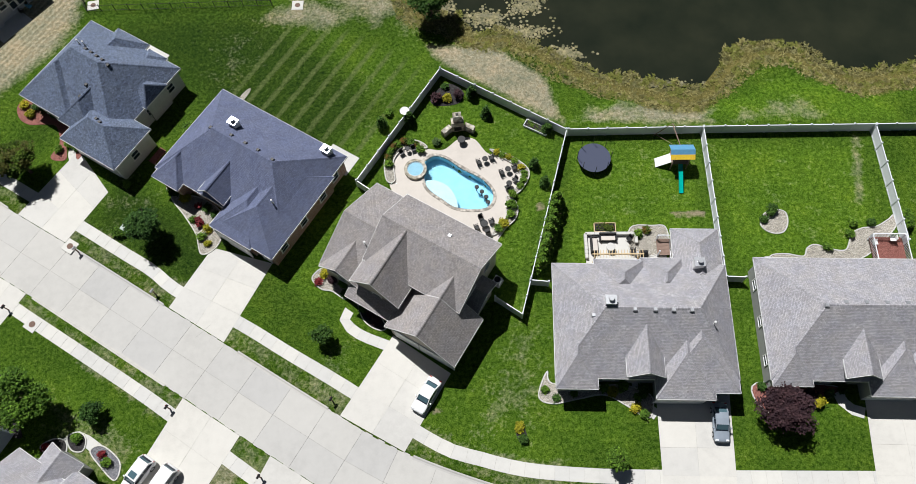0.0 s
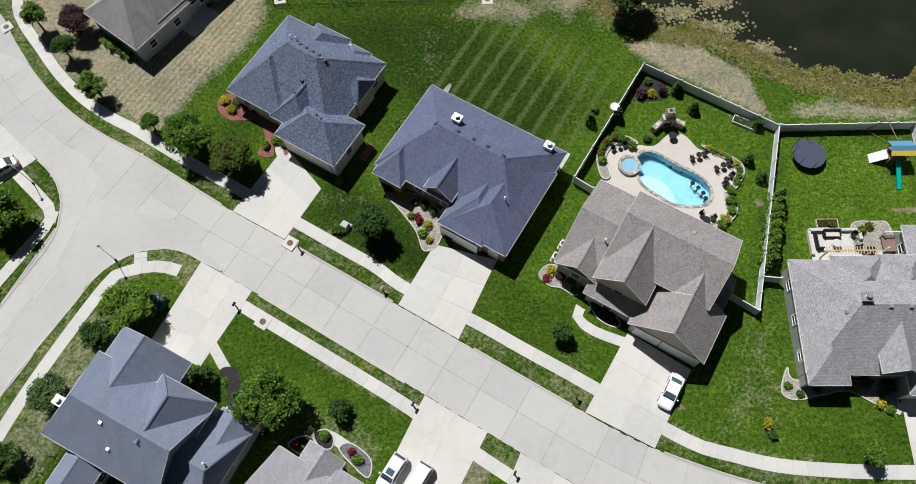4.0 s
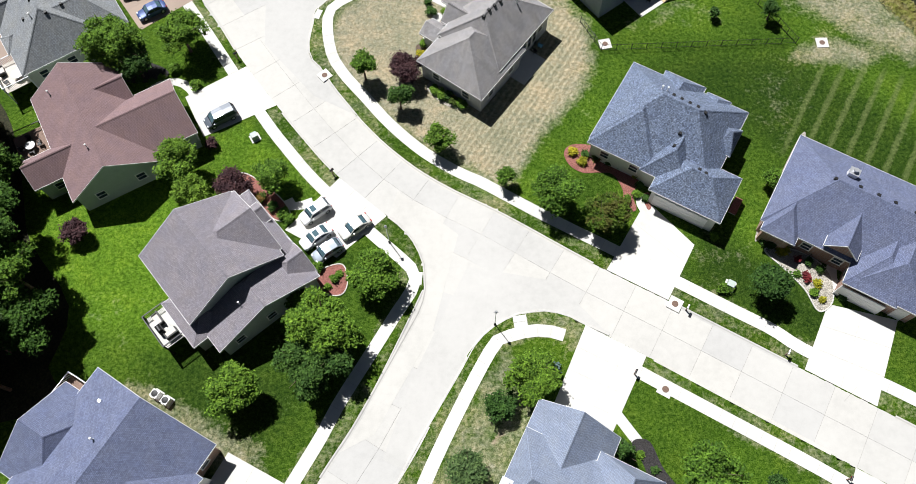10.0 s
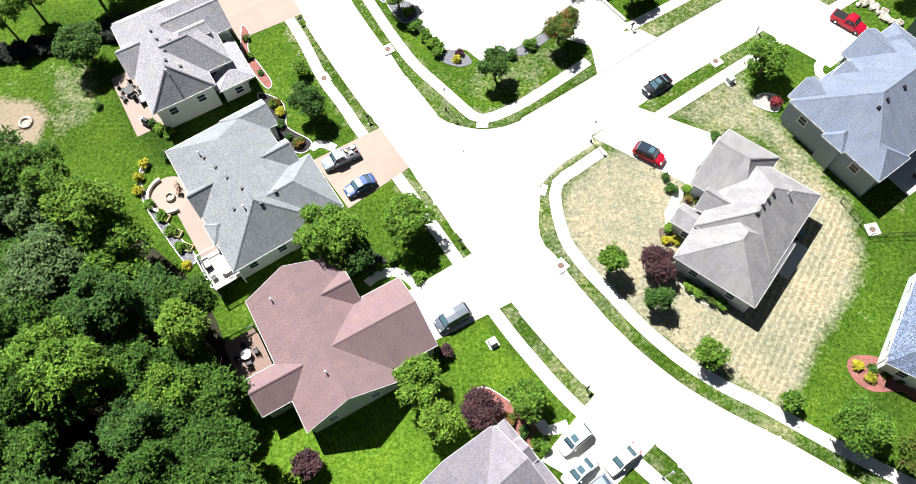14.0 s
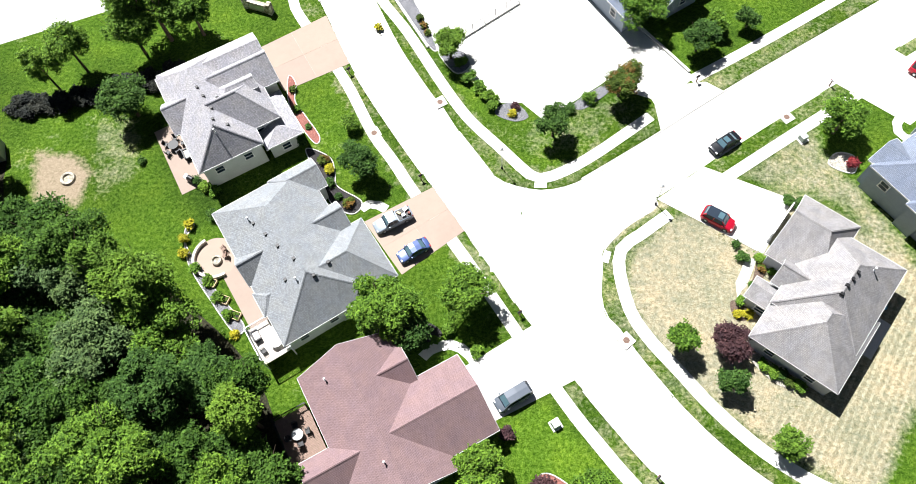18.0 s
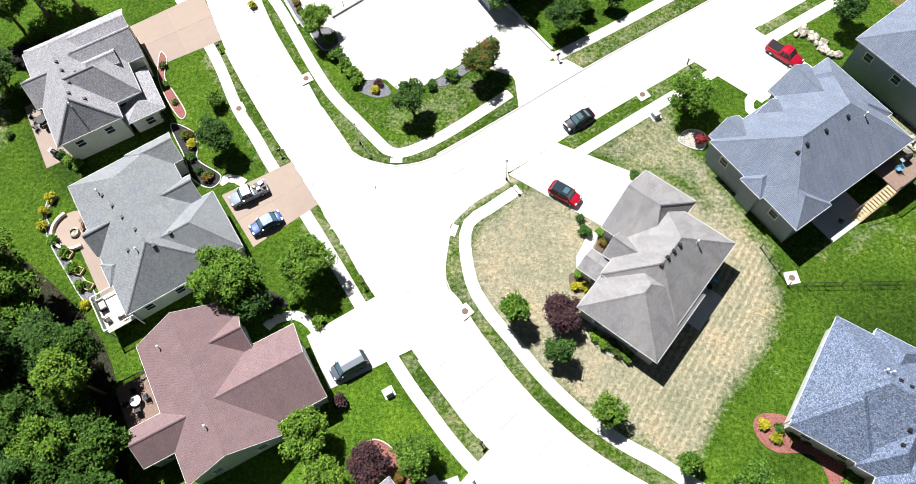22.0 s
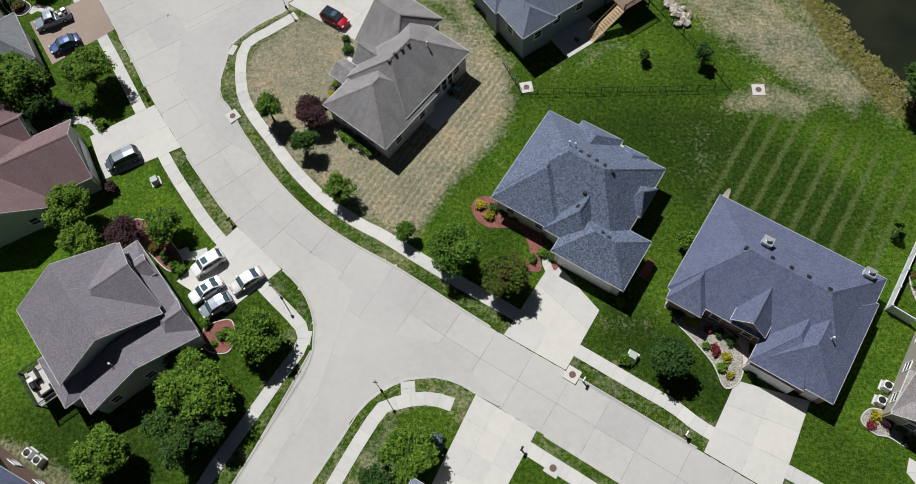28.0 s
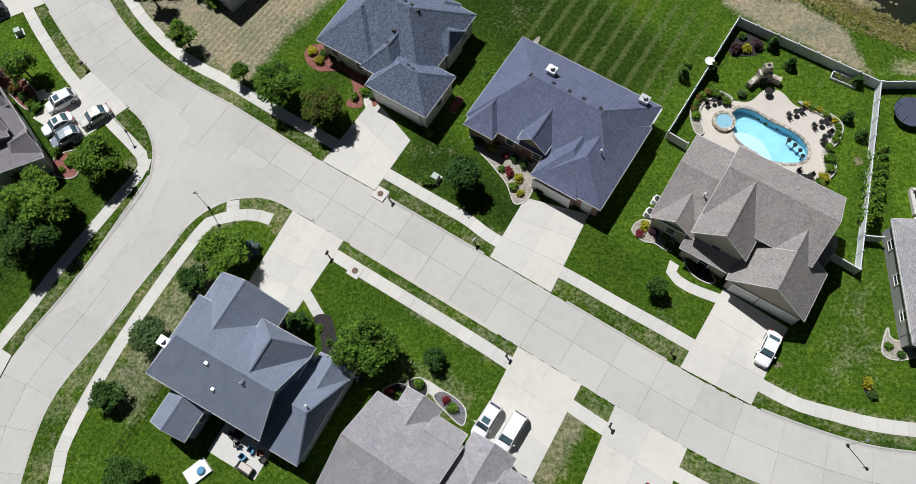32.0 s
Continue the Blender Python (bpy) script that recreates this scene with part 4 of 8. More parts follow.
WALKS = [[(70, 8.0), (40, 8.0), (16.9, 8.1), (9.9, 8.3), (4.1, 8.8), (-0.6, 9.9), (-5.0, 11.4), (-15.7, 17.8), (-21.1, 20.9), (-26.7, 24.2), (-34.2, 28.0), (-37.7, 30.6), (-41.6, 32.9), (-54.0, 40.3), (-57.8, 42.5), (-63.0, 45.6), (-68.7, 49.2), (-71.4, 50.6), (-75.6, 53.5), (-79.8, 57.6), (-83.0, 61.6), (-86.0, 65.4), (-87.8, 69.1), (-88.3, 75.2), (-85.2, 78.0), (-81.1, 81.0)],
         [(-53.6, 26.8), (-50.8, 25.1), (-46.4, 22.5), (-42.0, 19.9), (-37.3, 17.1), (-33.3, 14.6), (-24.5, 8.7), (-15.1, 3.0), (-4, -2.0), (8, -5.0), (30, -6), (60, -6)],
         [(-79.0, -20), (-79.0, 0.8), (-78.7, 5.5), (-75.7, 13.9), (-72.1, 21.5), (-67.9, 29.1), (-66.2, 30.2), (-64.4, 30.7), (-62.0, 30.8), (-59.1, 29.9)],
         [(-138, 135), (-130.5, 114.5), (-129.2, 111.3), (-122.1, 100.4), (-117.9, 92.2), (-115.0, 87.9), (-111.9, 83.0), (-106.7, 75.9), (-96.1, 59.6), (-92.1, 54.1), (-88.1, 49.3), (-81.2, 42.5), (-78.7, 40.2), (-76.5, 37.8), (-76.8, 35.7), (-78.6, 32.8), (-79.8, 30.7), (-84.1, 23.5), (-86.0, 19.7), (-88.9, 14.6), (-91.0, 10.5), (-92.4, 4), (-92.6, -20)],
         [(-126.5, 133), (-119.5, 116.5), (-114.0, 107.8), (-109.0, 99.0), (-105.7, 93.9), (-101.7, 89.5), (-98.3, 85.8), (-96.8, 85.2), (-94.0, 86.2), (-90.4, 88.4), (-86.2, 91.5), (-82.4, 94.4)],
         [(-75, 85.0), (-63.5, 92.7), (-55, 98.2), (-45, 104.8), (-10, 127)],
         [(-77.5, 99.2), (-63.9, 107.4), (-30, 129)]]


def build_walk(pts, width=1.42, step=1.5, z=0.028, mat="walk", label="narrow pale concrete pavement in square slabs", name="pavement", n=8):
    w = thing(name, 0, 0, 0, 0, label, "pavement", kind="structure")
    line = even(smooth_line(pts, n=n), step)
    bed = Shape()
    h = width / 2
    for (ax, ay, adx, ady), (bx, by, bdx, bdy) in zip(line, line[1:]):
        quad = [(ax + ady * h, ay - adx * h), (bx + bdy * h, by - bdx * h), (bx - bdy * h, by + bdx * h), (ax - ady * h, ay + adx * h)]
        bed.slab(quad, -0.1, z - 0.02)
        g = 0.012
        quad = [tuple(p[k] + (r[k] - p[k]) * g / step for k in (0, 1)) for p, r in ((quad[0], quad[1]), (quad[1], quad[0]), (quad[2], quad[3]), (quad[3], quad[2]))]
        part("slab", Shape().slab(quad, -0.05, z), M[mat], w)
    part("joint_bed", bed, M["seam"], w)


for w in WALKS:
    build_walk(w)
for w in ([(-64.9, 32.6), (-64.7, 31.0)], [(-90.1, 75.0), (-88.9, 74.6)], [(-97.0, 83.9), (-97.0, 85.4)], [(-75.6, 37.1), (-76.6, 37.2)]):
    build_walk(w, 1.5, 0.75, 0.02, "walk", "short concrete kerb ramp", "path")
# paths from the pavement or driveway to the front doors
for w in ([(-27.6, 33.6), (-29.8, 35.6), (-29.6, 38.0), (-28.8, 39.0)], [(-49.6, 44.8), (-50.2, 46.6), (-49.7, 48.2)], [(-10.2, 21.6), (-13.6, 23.0), (-15.2, 24.6), (-14.4, 26.2)],
          [(17.8, 14.2), (16.4, 15.6), (16.0, 18.4)], [(39.0, 14.4), (37.2, 15.2), (36.4, 17.6)], [(-55.9, 22.6), (-53.6, 19.2), (-51.9, 16.6), (-52.6, 15.2)], [(-38.2, 9.6), (-42.0, 12.0), (-43.5, 11.3)],
          [(-104.6, 62.4), (-105.6, 63.6), (-107.2, 64.5), (-109.5, 64.0), (-111.2, 62.2)], [(-115.4, 81.2), (-117.0, 82.0), (-118.2, 81.6), (-119.2, 80.4)], [(-73.6, 74.6), (-74.6, 72.5), (-75.6, 70.5), (-74.4, 70.2)],
          [(-53.0, 93.2), (-53.9, 91.7), (-53.2, 90.2), (-51.8, 90.0)], [(-88.6, 47.0), (-90.8, 46.4), (-91.8, 47.8)]):
    build_walk(w, 1.15, 1.2, 0.024, "walk", "short curved concrete front path", "path")


# ---- houses ----
def hip_inset(end, half, length):
    """How far a roof's ridge stops short of its end: nothing at a gable, a share of the half width at a plain hip, or a given length."""
    if end == "g":
        return 0.0
    return min(half * 0.85, length * 0.46) if end == "h" else end


def roof_faces(u0, u1, v0, v1, eave, axis, ends, slope):
    """Slopes of one roof wing as lists of points, its ridge, hips and open gable ends."""
    if axis == "v":
        f = lambda a, b, z: (b, a, z)
        a0, a1, b0, b1 = v0, v1, u0, u1
    else:
        f = lambda a, b, z: (a, b, z)
        a0, a1, b0, b1 = u0, u1, v0, v1
    half, mid = (b1 - b0) / 2, (b0 + b1) / 2
    rise = half * slope
    r0, r1 = a0 + hip_inset(ends[0], half, a1 - a0), a1 - hip_inset(ends[1], half, a1 - a0)
    z = eave + rise
    R0, R1 = f(r0, mid, z), f(r1, mid, z)
    c = [f(a0, b0, eave), f(a1, b0, eave), f(a1, b1, eave), f(a0, b1, eave)]
    slopes = [[c[0], c[1], R1, R0], [c[2], c[3], R0, R1]]
    lines, gables = [(R0, R1)], []
    for e, pts, R in ((ends[0], (c[3], c[0]), R0), (ends[1], (c[1], c[2]), R1)):
        if e != "g":
            slopes.append([pts[0], pts[1], R])
            lines += [(pts[0], R), (pts[1], R)]
        else:
            gables.append((pts[0], pts[1], R))
    if axis == "v":
        slopes = [s[::-1] for s in slopes]
    return slopes, lines, gables


def slope_uv(pts):
    p = [Vector(q) for q in pts]
    n = (p[1] - p[0]).cross(p[2] - p[0]).normalized()
    if n.z < 0:
        n = -n
    along = Vector((-n.y, n.x, 0)).normalized()
    up = n.cross(along)
    return [(q.dot(along), q.dot(up)) for q in p]


def build_wing(house, w, roof, wall, ins=0.42, others=(), trim="white"):
    u0, u1, v0, v1, eave, axis, ends, slope = w
    slopes, lines, gables = roof_faces(*w)
    sh, fascia = Shape(), Shape()
    for s in slopes:
        sh.face(s, slope_uv(s))
        sh.face([(p[0], p[1], p[2] - 0.14) for p in s[::-1]])
    open_edges = []
    for s in slopes:
        for a, b in zip(s, s[1:] + s[:1]):
            if abs(a[2] - eave) < 1e-6 and abs(b[2] - eave) < 1e-6:
                open_edges.append((a, b))
    for a, b, R in gables:
        open_edges += [(a, R), (b, R)]
    for a, b in open_edges:
        sh.face([a, b, (b[0], b[1], b[2] - 0.14), (a[0], a[1], a[2] - 0.14)])
        d = Vector((b[0] - a[0], b[1] - a[1], 0)).normalized()
        out = Vector((d.y, -d.x, 0))
        c = Vector(((u0 + u1) / 2, (v0 + v1) / 2, 0))
        if (Vector(a) - c).dot(out) < 0:
            out = -out
        o = out * 0.03
        q = [Vector(a) + Vector((0, 0, 0.004)), Vector(b) + Vector((0, 0, 0.004))]
        lo = [p - Vector((0, 0, 0.2)) for p in q]
        fascia.face([q[0], q[1], q[1] + o, q[0] + o]).face([q[0] + o, q[1] + o, lo[1] + o, lo[0] + o]).face([lo[0], lo[1], lo[1] + o, lo[0] + o])
    r = part("roof", sh, M[roof], house)
    part("fascia", fascia, M[trim], r, "thin white eaves board and gutter")
    caps = Shape()
    for a, b in lines:
        a, b = Vector(a), Vector(b)
        if (b - a).length < 0.3:
            continue
        d = (b - a).normalized()
        s = Vector((-d.y, d.x, 0)).normalized() * 0.13
        u = Vector((0, 0, 0.022))
        dr = Vector((0, 0, -0.085))
        for e0, e1 in ((s, Vector()), (Vector(), -s)):
            pa = [a + e0 + u + (dr if e0.length else Vector()), b + e0 + u + (dr if e0.length else Vector()), b + e1 + u + (dr if e1.length else Vector()), a + e1 + u + (dr if e1.length else Vector())]
            caps.face(pa, [(0, 0), ((b - a).length, 0), ((b - a).length, 0.15), (0, 0.15)])
    part("ridge_cap", caps, M[roof], r)
    box = Shape()
    x0, x1, y0, y1, top = u0 + ins, u1 - ins, v0 + ins, v1 - ins, eave - 0.05
    box.box(((x0 + x1) / 2, (y0 + y1) / 2, top / 2 - 0.1), (x1 - x0, y1 - y0, top + 0.2))
    for a, b, R in gables:
        m = (Vector(a) + Vector(b)) / 2
        inn = Vector(((u0 + u1) / 2, (v0 + v1) / 2, 0)) - Vector((m.x, m.y, 0))
        inn = Vector((math.copysign(ins, inn.x), 0, 0)) if axis == "u" else Vector((0, math.copysign(ins, inn.y), 0))
        half = (Vector(b) - Vector(a)) / 2
        k = (half.length - ins) / half.length
        lo0, lo1 = m - half * k + inn, m + half * k + inn
        pk = Vector(R) + inn
        z = eave - 0.16 + ins * slope
        t0 = Vector((lo0.x, lo0.y, z))
        t1 = Vector((lo1.x, lo1.y, z))
        pk.z -= 0.16
        l0, l1 = Vector((lo0.x, lo0.y, top - 0.1)), Vector((lo1.x, lo1.y, top - 0.1))
        back = inn.normalized() * 0.2
        gable = Shape().face([l0, l1, t1, pk, t0]).face([p + back for p in (t0, pk, t1, l1, l0)])
        for p, q in ((l1, t1), (t1, pk), (pk, t0), (t0, l0)):
            gable.face([p, q, q + back, p + back])
        part("gable", gable, M[wall], house)
    part("wall", box, M[wall], house)
    return r


def add_window(house, u, v, z, w, h, side):
    """side: the way it faces in the house's own frame, '-v', '+v', '-u' or '+u'."""
    turn = {"-v": 0, "+v": math.pi, "-u": -math.pi / 2, "+u": math.pi / 2}[side]
    k, s = math.cos(turn), math.sin(turn)
    g = thing("window", 0, 0)
    g.matrix_world = Matrix()
    g.parent = house
    g.matrix_basis = pose(u, v, z, 0, 0, math.degrees(turn))
    fr = Shape()
    for x, zz, sx, sz in ((-w / 2, 0, 0.1, h + 0.1), (w / 2, 0, 0.1, h + 0.1), (0, h / 2, w, 0.1), (0, -h / 2, w + 0.2, 0.12), (0, 0, w, 0.05)):
        fr.box((x, -0.03, zz), (sx, 0.12, sz))
    part("frame", fr, M["white"], g)
    part("pane", Shape().box((0, -0.01, 0), (w, 0.04, h)), M["glass"], g)


def vents(house, items):
    for kind, u, v, z in items:
        if kind == "box":
            part("roof_vent", Shape().box((u, v, z + 0.06), (0.42, 0.42, 0.24), 0, 0.75), M["dark"], house, "square black roof vent")
        elif kind == "pale":
            part("roof_vent", Shape().box((u, v, z + 0.06), (0.45, 0.4, 0.22), 0, 0.75), M["metal"], house, "square pale metal roof vent")
        elif kind == "pipe":
            part("flue_pipe", Shape().lathe((u, v, z - 0.3), [(0.16, 0), (0.1, 0.35), (0.07, 0.4), (0.07, 0.9), (0.12, 0.92), (0.12, 1.0), (0.03, 1.06)], 10), M["white"], house, "white flue pipe with cap")
        elif kind == "chimney":
            c = part("chimney", Shape().box((u, v, z - 0.1), (1.0, 0.85, 1.9)), M["white"], house, "white boxed chimney")
            part("chimney_cap", Shape().box((u, v, z + 0.88), (1.12, 0.97, 0.08)).lathe((u, v, z + 0.9), [(0.2, 0), (0.2, 0.3), (0.3, 0.32), (0.26, 0.42)], 10), M["metal"], c, "metal chimney cap")


def roof_height(wings, u, v):
    best = 0
    for u0, u1, v0, v1, eave, axis, ends, slope in wings:
        if not (u0 <= u <= u1 and v0 <= v <= v1):
            continue
        a0, a1, b0, b1, a, b = (u0, u1, v0, v1, u, v) if axis == "u" else (v0, v1, u0, u1, v, u)
        half = (b1 - b0) / 2
        z = min(b - b0, b1 - b) * slope
        for end, gone in ((ends[0], a - a0), (ends[1], a1 - a)):
            if end != "g":
                z = min(z, gone * half * slope / hip_inset(end, half, a1 - a0))
        best = max(best, eave + z)
    return best


def build_house(turn, wings, roof, wall, label, fronts=(), tops=(), garage=(), skip=0.0, windows=True):
    k, s = math.cos(radians(turn)), math.sin(radians(turn))
    cu, cv = sum(w[0] + w[1] for w in wings[:1]) / 2, sum(w[2] + w[3] for w in wings[:1]) / 2
    house = thing("house", cu * k - cv * s, cu * s + cv * k, 0, turn, label, "house", "houses along the streets")
    local = []
    for i, w in enumerate(wings):
        e = w[4] + 0.011 * i
        local.append((w[0] - cu, w[1] - cu, w[2] - cv, w[3] - cv, e, w[5], w[6], w[7] + 0.002 * i))
    for w in local:
        build_wing(house, w, roof, wall)
    ins = 0.42

    def covered(u, v, z=1.5):
        return any(w[0] + ins - 0.05 < u < w[1] - ins + 0.05 and w[2] + ins - 0.05 < v < w[3] - ins + 0.05 and z < w[4] for w in local)

    doors = [(u - cu, v - cv, wd, side) for u, v, wd, side in garage]
    for u, v, wd, side in doors:
        turn_d = {"-v": 0, "+v": 180, "-u": -90, "+u": 90}[side]
        d = new("garage_door")
        d.parent = house
        d.matrix_basis = pose(u, v, 0, 0, 0, turn_d)
        for r in range(4):
            part("panel", Shape().box((0, -0.06, 0.28 + r * 0.54), (wd - 0.06, 0.06, 0.5)), M["white"], d)
        part("door_leaf", Shape().box((0, -0.02, 1.1), (wd, 0.06, 2.2)), M["white"], d)
        fr = Shape().box((-wd / 2 - 0.06, -0.05, 1.12), (0.12, 0.14, 2.3)).box((wd / 2 + 0.06, -0.05, 1.12), (0.12, 0.14, 2.3)).box((0, -0.05, 2.3), (wd + 0.24, 0.14, 0.14))
        part("frame", fr, M["white"], d)
    if windows:
        for u0, u1, v0, v1, eave, axis, ends, slope in local:
            for side, a0, a1 in (("-v", u0, u1), ("+v", u0, u1), ("-u", v0, v1), ("+u", v0, v1)):
                n = int((a1 - a0 - 2 * ins) // 3.4)
                for i in range(n):
                    a = a0 + ins + (a1 - a0 - 2 * ins) * (i + 0.5) / n
                    u, v = {"-v": (a, v0 + ins), "+v": (a, v1 - ins), "-u": (u0 + ins, a), "+u": (u1 - ins, a)}[side]
                    z = eave - 1.55
                    du, dv = {"-v": (0, -0.4), "+v": (0, 0.4), "-u": (-0.4, 0), "+u": (0.4, 0)}[side]
                    if covered(u + du, v + dv, z) or any(math.dist((u, v), d[:2]) < d[2] / 2 + 0.8 for d in doors):
                        continue
                    add_window(house, u, v, z, 1.1, 1.25, side)
    vents(house, [(kind, u - cu, v - cv, roof_height(local, u - cu, v - cv)) for kind, u, v in tops])
    return house


S = 0.68
build_house(-30.5, [(-30.5, -22.0, 16.7, 28.2, 3.3, "u", "gg", 0.52), (-26.0, -14.1, 19.0, 27.9, 5.4, "u", "gg", 0.6), (-30.4, -25.3, 16.5, 21.4, 3.35, "v", "gg", 0.74), (-26.0, -19.9, 16.4, 24.0, 5.0, "v", ("g", 0.7), 0.98),
                    (-20.6, -12.0, 14.4, 20.3, 3.1, "v", "gg", 0.9), (-18.4, -14.2, 19.0, 22.6, 5.1, "v", "gg", 0.9), (-17.0, -12.7, 20.2, 24.5, 3.3, "u", "gg", 0.7), (-26.2, -20.2, 15.2, 19.4, 2.8, "u", "gg", 0.42)],
            "roof_brown", "wall_tan", "two-storey house with brown-grey shingled gable roofs beside a pool", tops=[("pipe", -26.7, 20.6), ("pale", -19.0, 25.4)], garage=[(-18.2, 14.82, 2.7, "-v"), (-14.4, 14.82, 4.0, "-v")])
build_house(-31.2, [(-54.3, -35.8, 16.4, 29.0, 3.2, "u", (5.0, 5.0), 0.6), (-53.9, -50.0, 15.3, 21.0, 3.2, "v", (3.0, "g"), 0.88), (-44.1, -38.3, 13.8, 22.0, 3.2, "v", (4.2, 1.0), 0.72), (-43.6, -35.5, 14.1, 26.0, 3.2, "v", (3.7, 4.0), 0.62), (-47.5, -43.8, 16.4, 21.5, 4.0, "v", "gg", 0.98)],
            "roof_navy", "brick", "single-storey brick house with a blue-black shingled hip roof", tops=[("box", -49.6, 22.8), ("box", -47, 23.2), ("box", -45, 23.2), ("box", -43.2, 23.2), ("box", -41, 23.0), ("chimney", -48.1, 24.8), ("chimney", -37.8, 28.0), ("pipe", -38.6, 19.2)],
            garage=[(-41.4, 13.92, 4.6, "-v"), (-37.2, 14.52, 1.0, "-v")])
build_house(-1, [(6.9, 25.4, 17.5, 30.0, 3.2, "u", (4.8, 4.4), 0.64), (20.0, 25.2, 26.5, 34.3, 3.0, "v", "hh", 0.5), (6.95, 11.2, 16.4, 23.0, 3.2, "v", (3.2, 2.0), 0.84), (16.9, 22.8, 15.5, 24.0, 3.2, "v", (4.2, 2.0), 0.74), (17.2, 25.3, 16.2, 28.0, 3.2, "v", (4.9, 4.0), 0.67),
                 (13.9, 17.7, 17.4, 22.5, 4.4, "v", "gg", 0.95), (11.4, 16.9, 25.4, 30.5, 3.2, "v", (2.0, 2.4), 0.85), (16.4, 20.9, 25.4, 30.7, 3.2, "v", (2.0, 2.4), 0.85)],
            "roof_grey", "wall_grey", "single-storey house with grey shingled hip roof and a furnished patio", tops=[("chimney", 22.2, 29.6), ("chimney", 12.2, 24.4), ("pale", 10.6, 23.2), ("pale", 14.6, 23.6), ("pale", 16.6, 23.6), ("pale", 18.4, 23.6), ("pale", 20.2, 23.6), ("pipe", 22.6, 22.6)],
            garage=[(19.7, 15.82, 4.8, "-v")])
build_house(-1, [(28.5, 49.0, 17.6, 30.9, 3.2, "u", (5.0, 5.0), 0.62), (28.6, 32.6, 17.0, 24.0, 3.2, "v", (2.9, 2.0), 0.9), (35.4, 38.9, 17.6, 23.0, 4.4, "v", "gg", 0.95), (38.1, 44.2, 16.1, 24.0, 3.2, "v", (4.2, 2.0), 0.72), (40.0, 49.05, 16.6, 26.0, 3.2, "v", (4.9, 4.0), 0.66)],
            "roof_grey", "wall_grey", "single-storey house with grey shingled hip roof and a small white-railed deck", tops=[("pale", 33.4, 24.2), ("pale", 35.4, 24.6), ("pale", 37.4, 24.6), ("pale", 39.4, 24.6), ("pale", 41.4, 24.6)], garage=[(41.1, 16.52, 4.8, "-v")])
build_house(-30.9, [(-75.3, -60.5, 16.7, 29.0, 3.4, "u", (5.4, 5.2), 0.78), (-71.4, -66.2, 24, 29.8, 3.4, "v", "hh", 0.8), (-66.5, -57.9, 13.9, 20.35, 3.4, "u", (3.1, 3.1), 0.8), (-68.5, -63.0, 15.7, 22.6, 3.4, "v", (2.6, 1.0), 1.05), (-75.2, -67.0, 16.0, 24.0, 3.4, "v", (4.6, 3.0), 0.88), (-65.8, -62.8, 25, 29.3, 3.4, "v", "hh", 0.7), (-62.4, -60.2, 22.2, 26.2, 3.5, "u", "hh", 0.9)],
            "roof_blue", "wall_white", "single-storey house with slate-blue speckled hip roof and red mulch beds", tops=[("pipe", -70.4, 24.2), ("pipe", -69.8, 24.4), ("box", -68.9, 23.9), ("box", -67.9, 23.8), ("box", -66.9, 23.7), ("box", -65.9, 23.6), ("box", -64.9, 23.4), ("box", -66.3, 20.4), ("box", -66.2, 18.9), ("box", -62.6, 17.6), ("box", -61.8, 17.4)],
            garage=[(-62.4, 14.32, 6.2, "-v")])
dry_house = build_house(-37.5, [(-99.9, -90.4, 9.1, 20.8, 3.8, "v", (3.3, 4.9), 0.82), (-99.8, -89.9, 4.7, 14.0, 3.3, "v", (4.2, 4.0), 0.75), (-103.0, -96.4, 13.9, 22.9, 3.3, "u", ("g", 2.6), 0.72), (-101.0, -96.0, 11.2, 14.6, 3.5, "u", ("g", 1.0), 1.1), (-102.4, -98.0, 8.5, 11.4, 2.8, "u", "gg", 0.6)],
            "roof_weathered", "wall_pale", "grey house with streaked weathered hip roof on a dry lawn", tops=[("box", -94.9, 15.2), ("box", -95.0, 14.2), ("box", -95.1, 13.2), ("box", -95.1, 12.2), ("pipe", -93.6, 17.0)], garage=[(-103.38, 19.6, 4.6, "-u")])
for v in (1.25, 2.35):
    add_window(dry_house, 4.33, v, 1.9, 0.9, 2.3, "+u")
build_house(36, [(0.2, 18.4, 90.2, 103.4, 4.6, "u", "hh", 0.66), (0.7, 5.3, 97.5, 104.1, 4.5, "v", "hg", 0.7), (10.4, 16.6, 97, 104.6, 4.5, "v", "hg", 0.72), (14, 19.2, 94, 103.8, 4.5, "v", "hh", 0.66), (0.0, 5.2, 89.8, 96, 4.6, "v", "hh", 0.66), (-0.4, 4, 94.8, 97.9, 4.55, "u", "hh", 0.7), (6.2, 10.7, 98, 103.0, 4.4, "v", "hg", 0.75)],
            "roof_slate", "wall_blue", "slate-roofed house with grey-blue siding and a raised rear deck", tops=[("box", 4.6, 95.9), ("box", 5.8, 96.0), ("box", 8.6, 96.0), ("box", 11.8, 95.9), ("pipe", 13.8, 95.0)], garage=[(13.5, 104.18, 4.8, "+v")])
build_house(38, [(26.4, 50, 89.7, 102.6, 5.6, "u", "hh", 0.66)], "roof_slate", "wall_blue", "tall slate-roofed house with grey-blue siding", tops=[("box", 33, 96.6), ("box", 36, 96.6)])
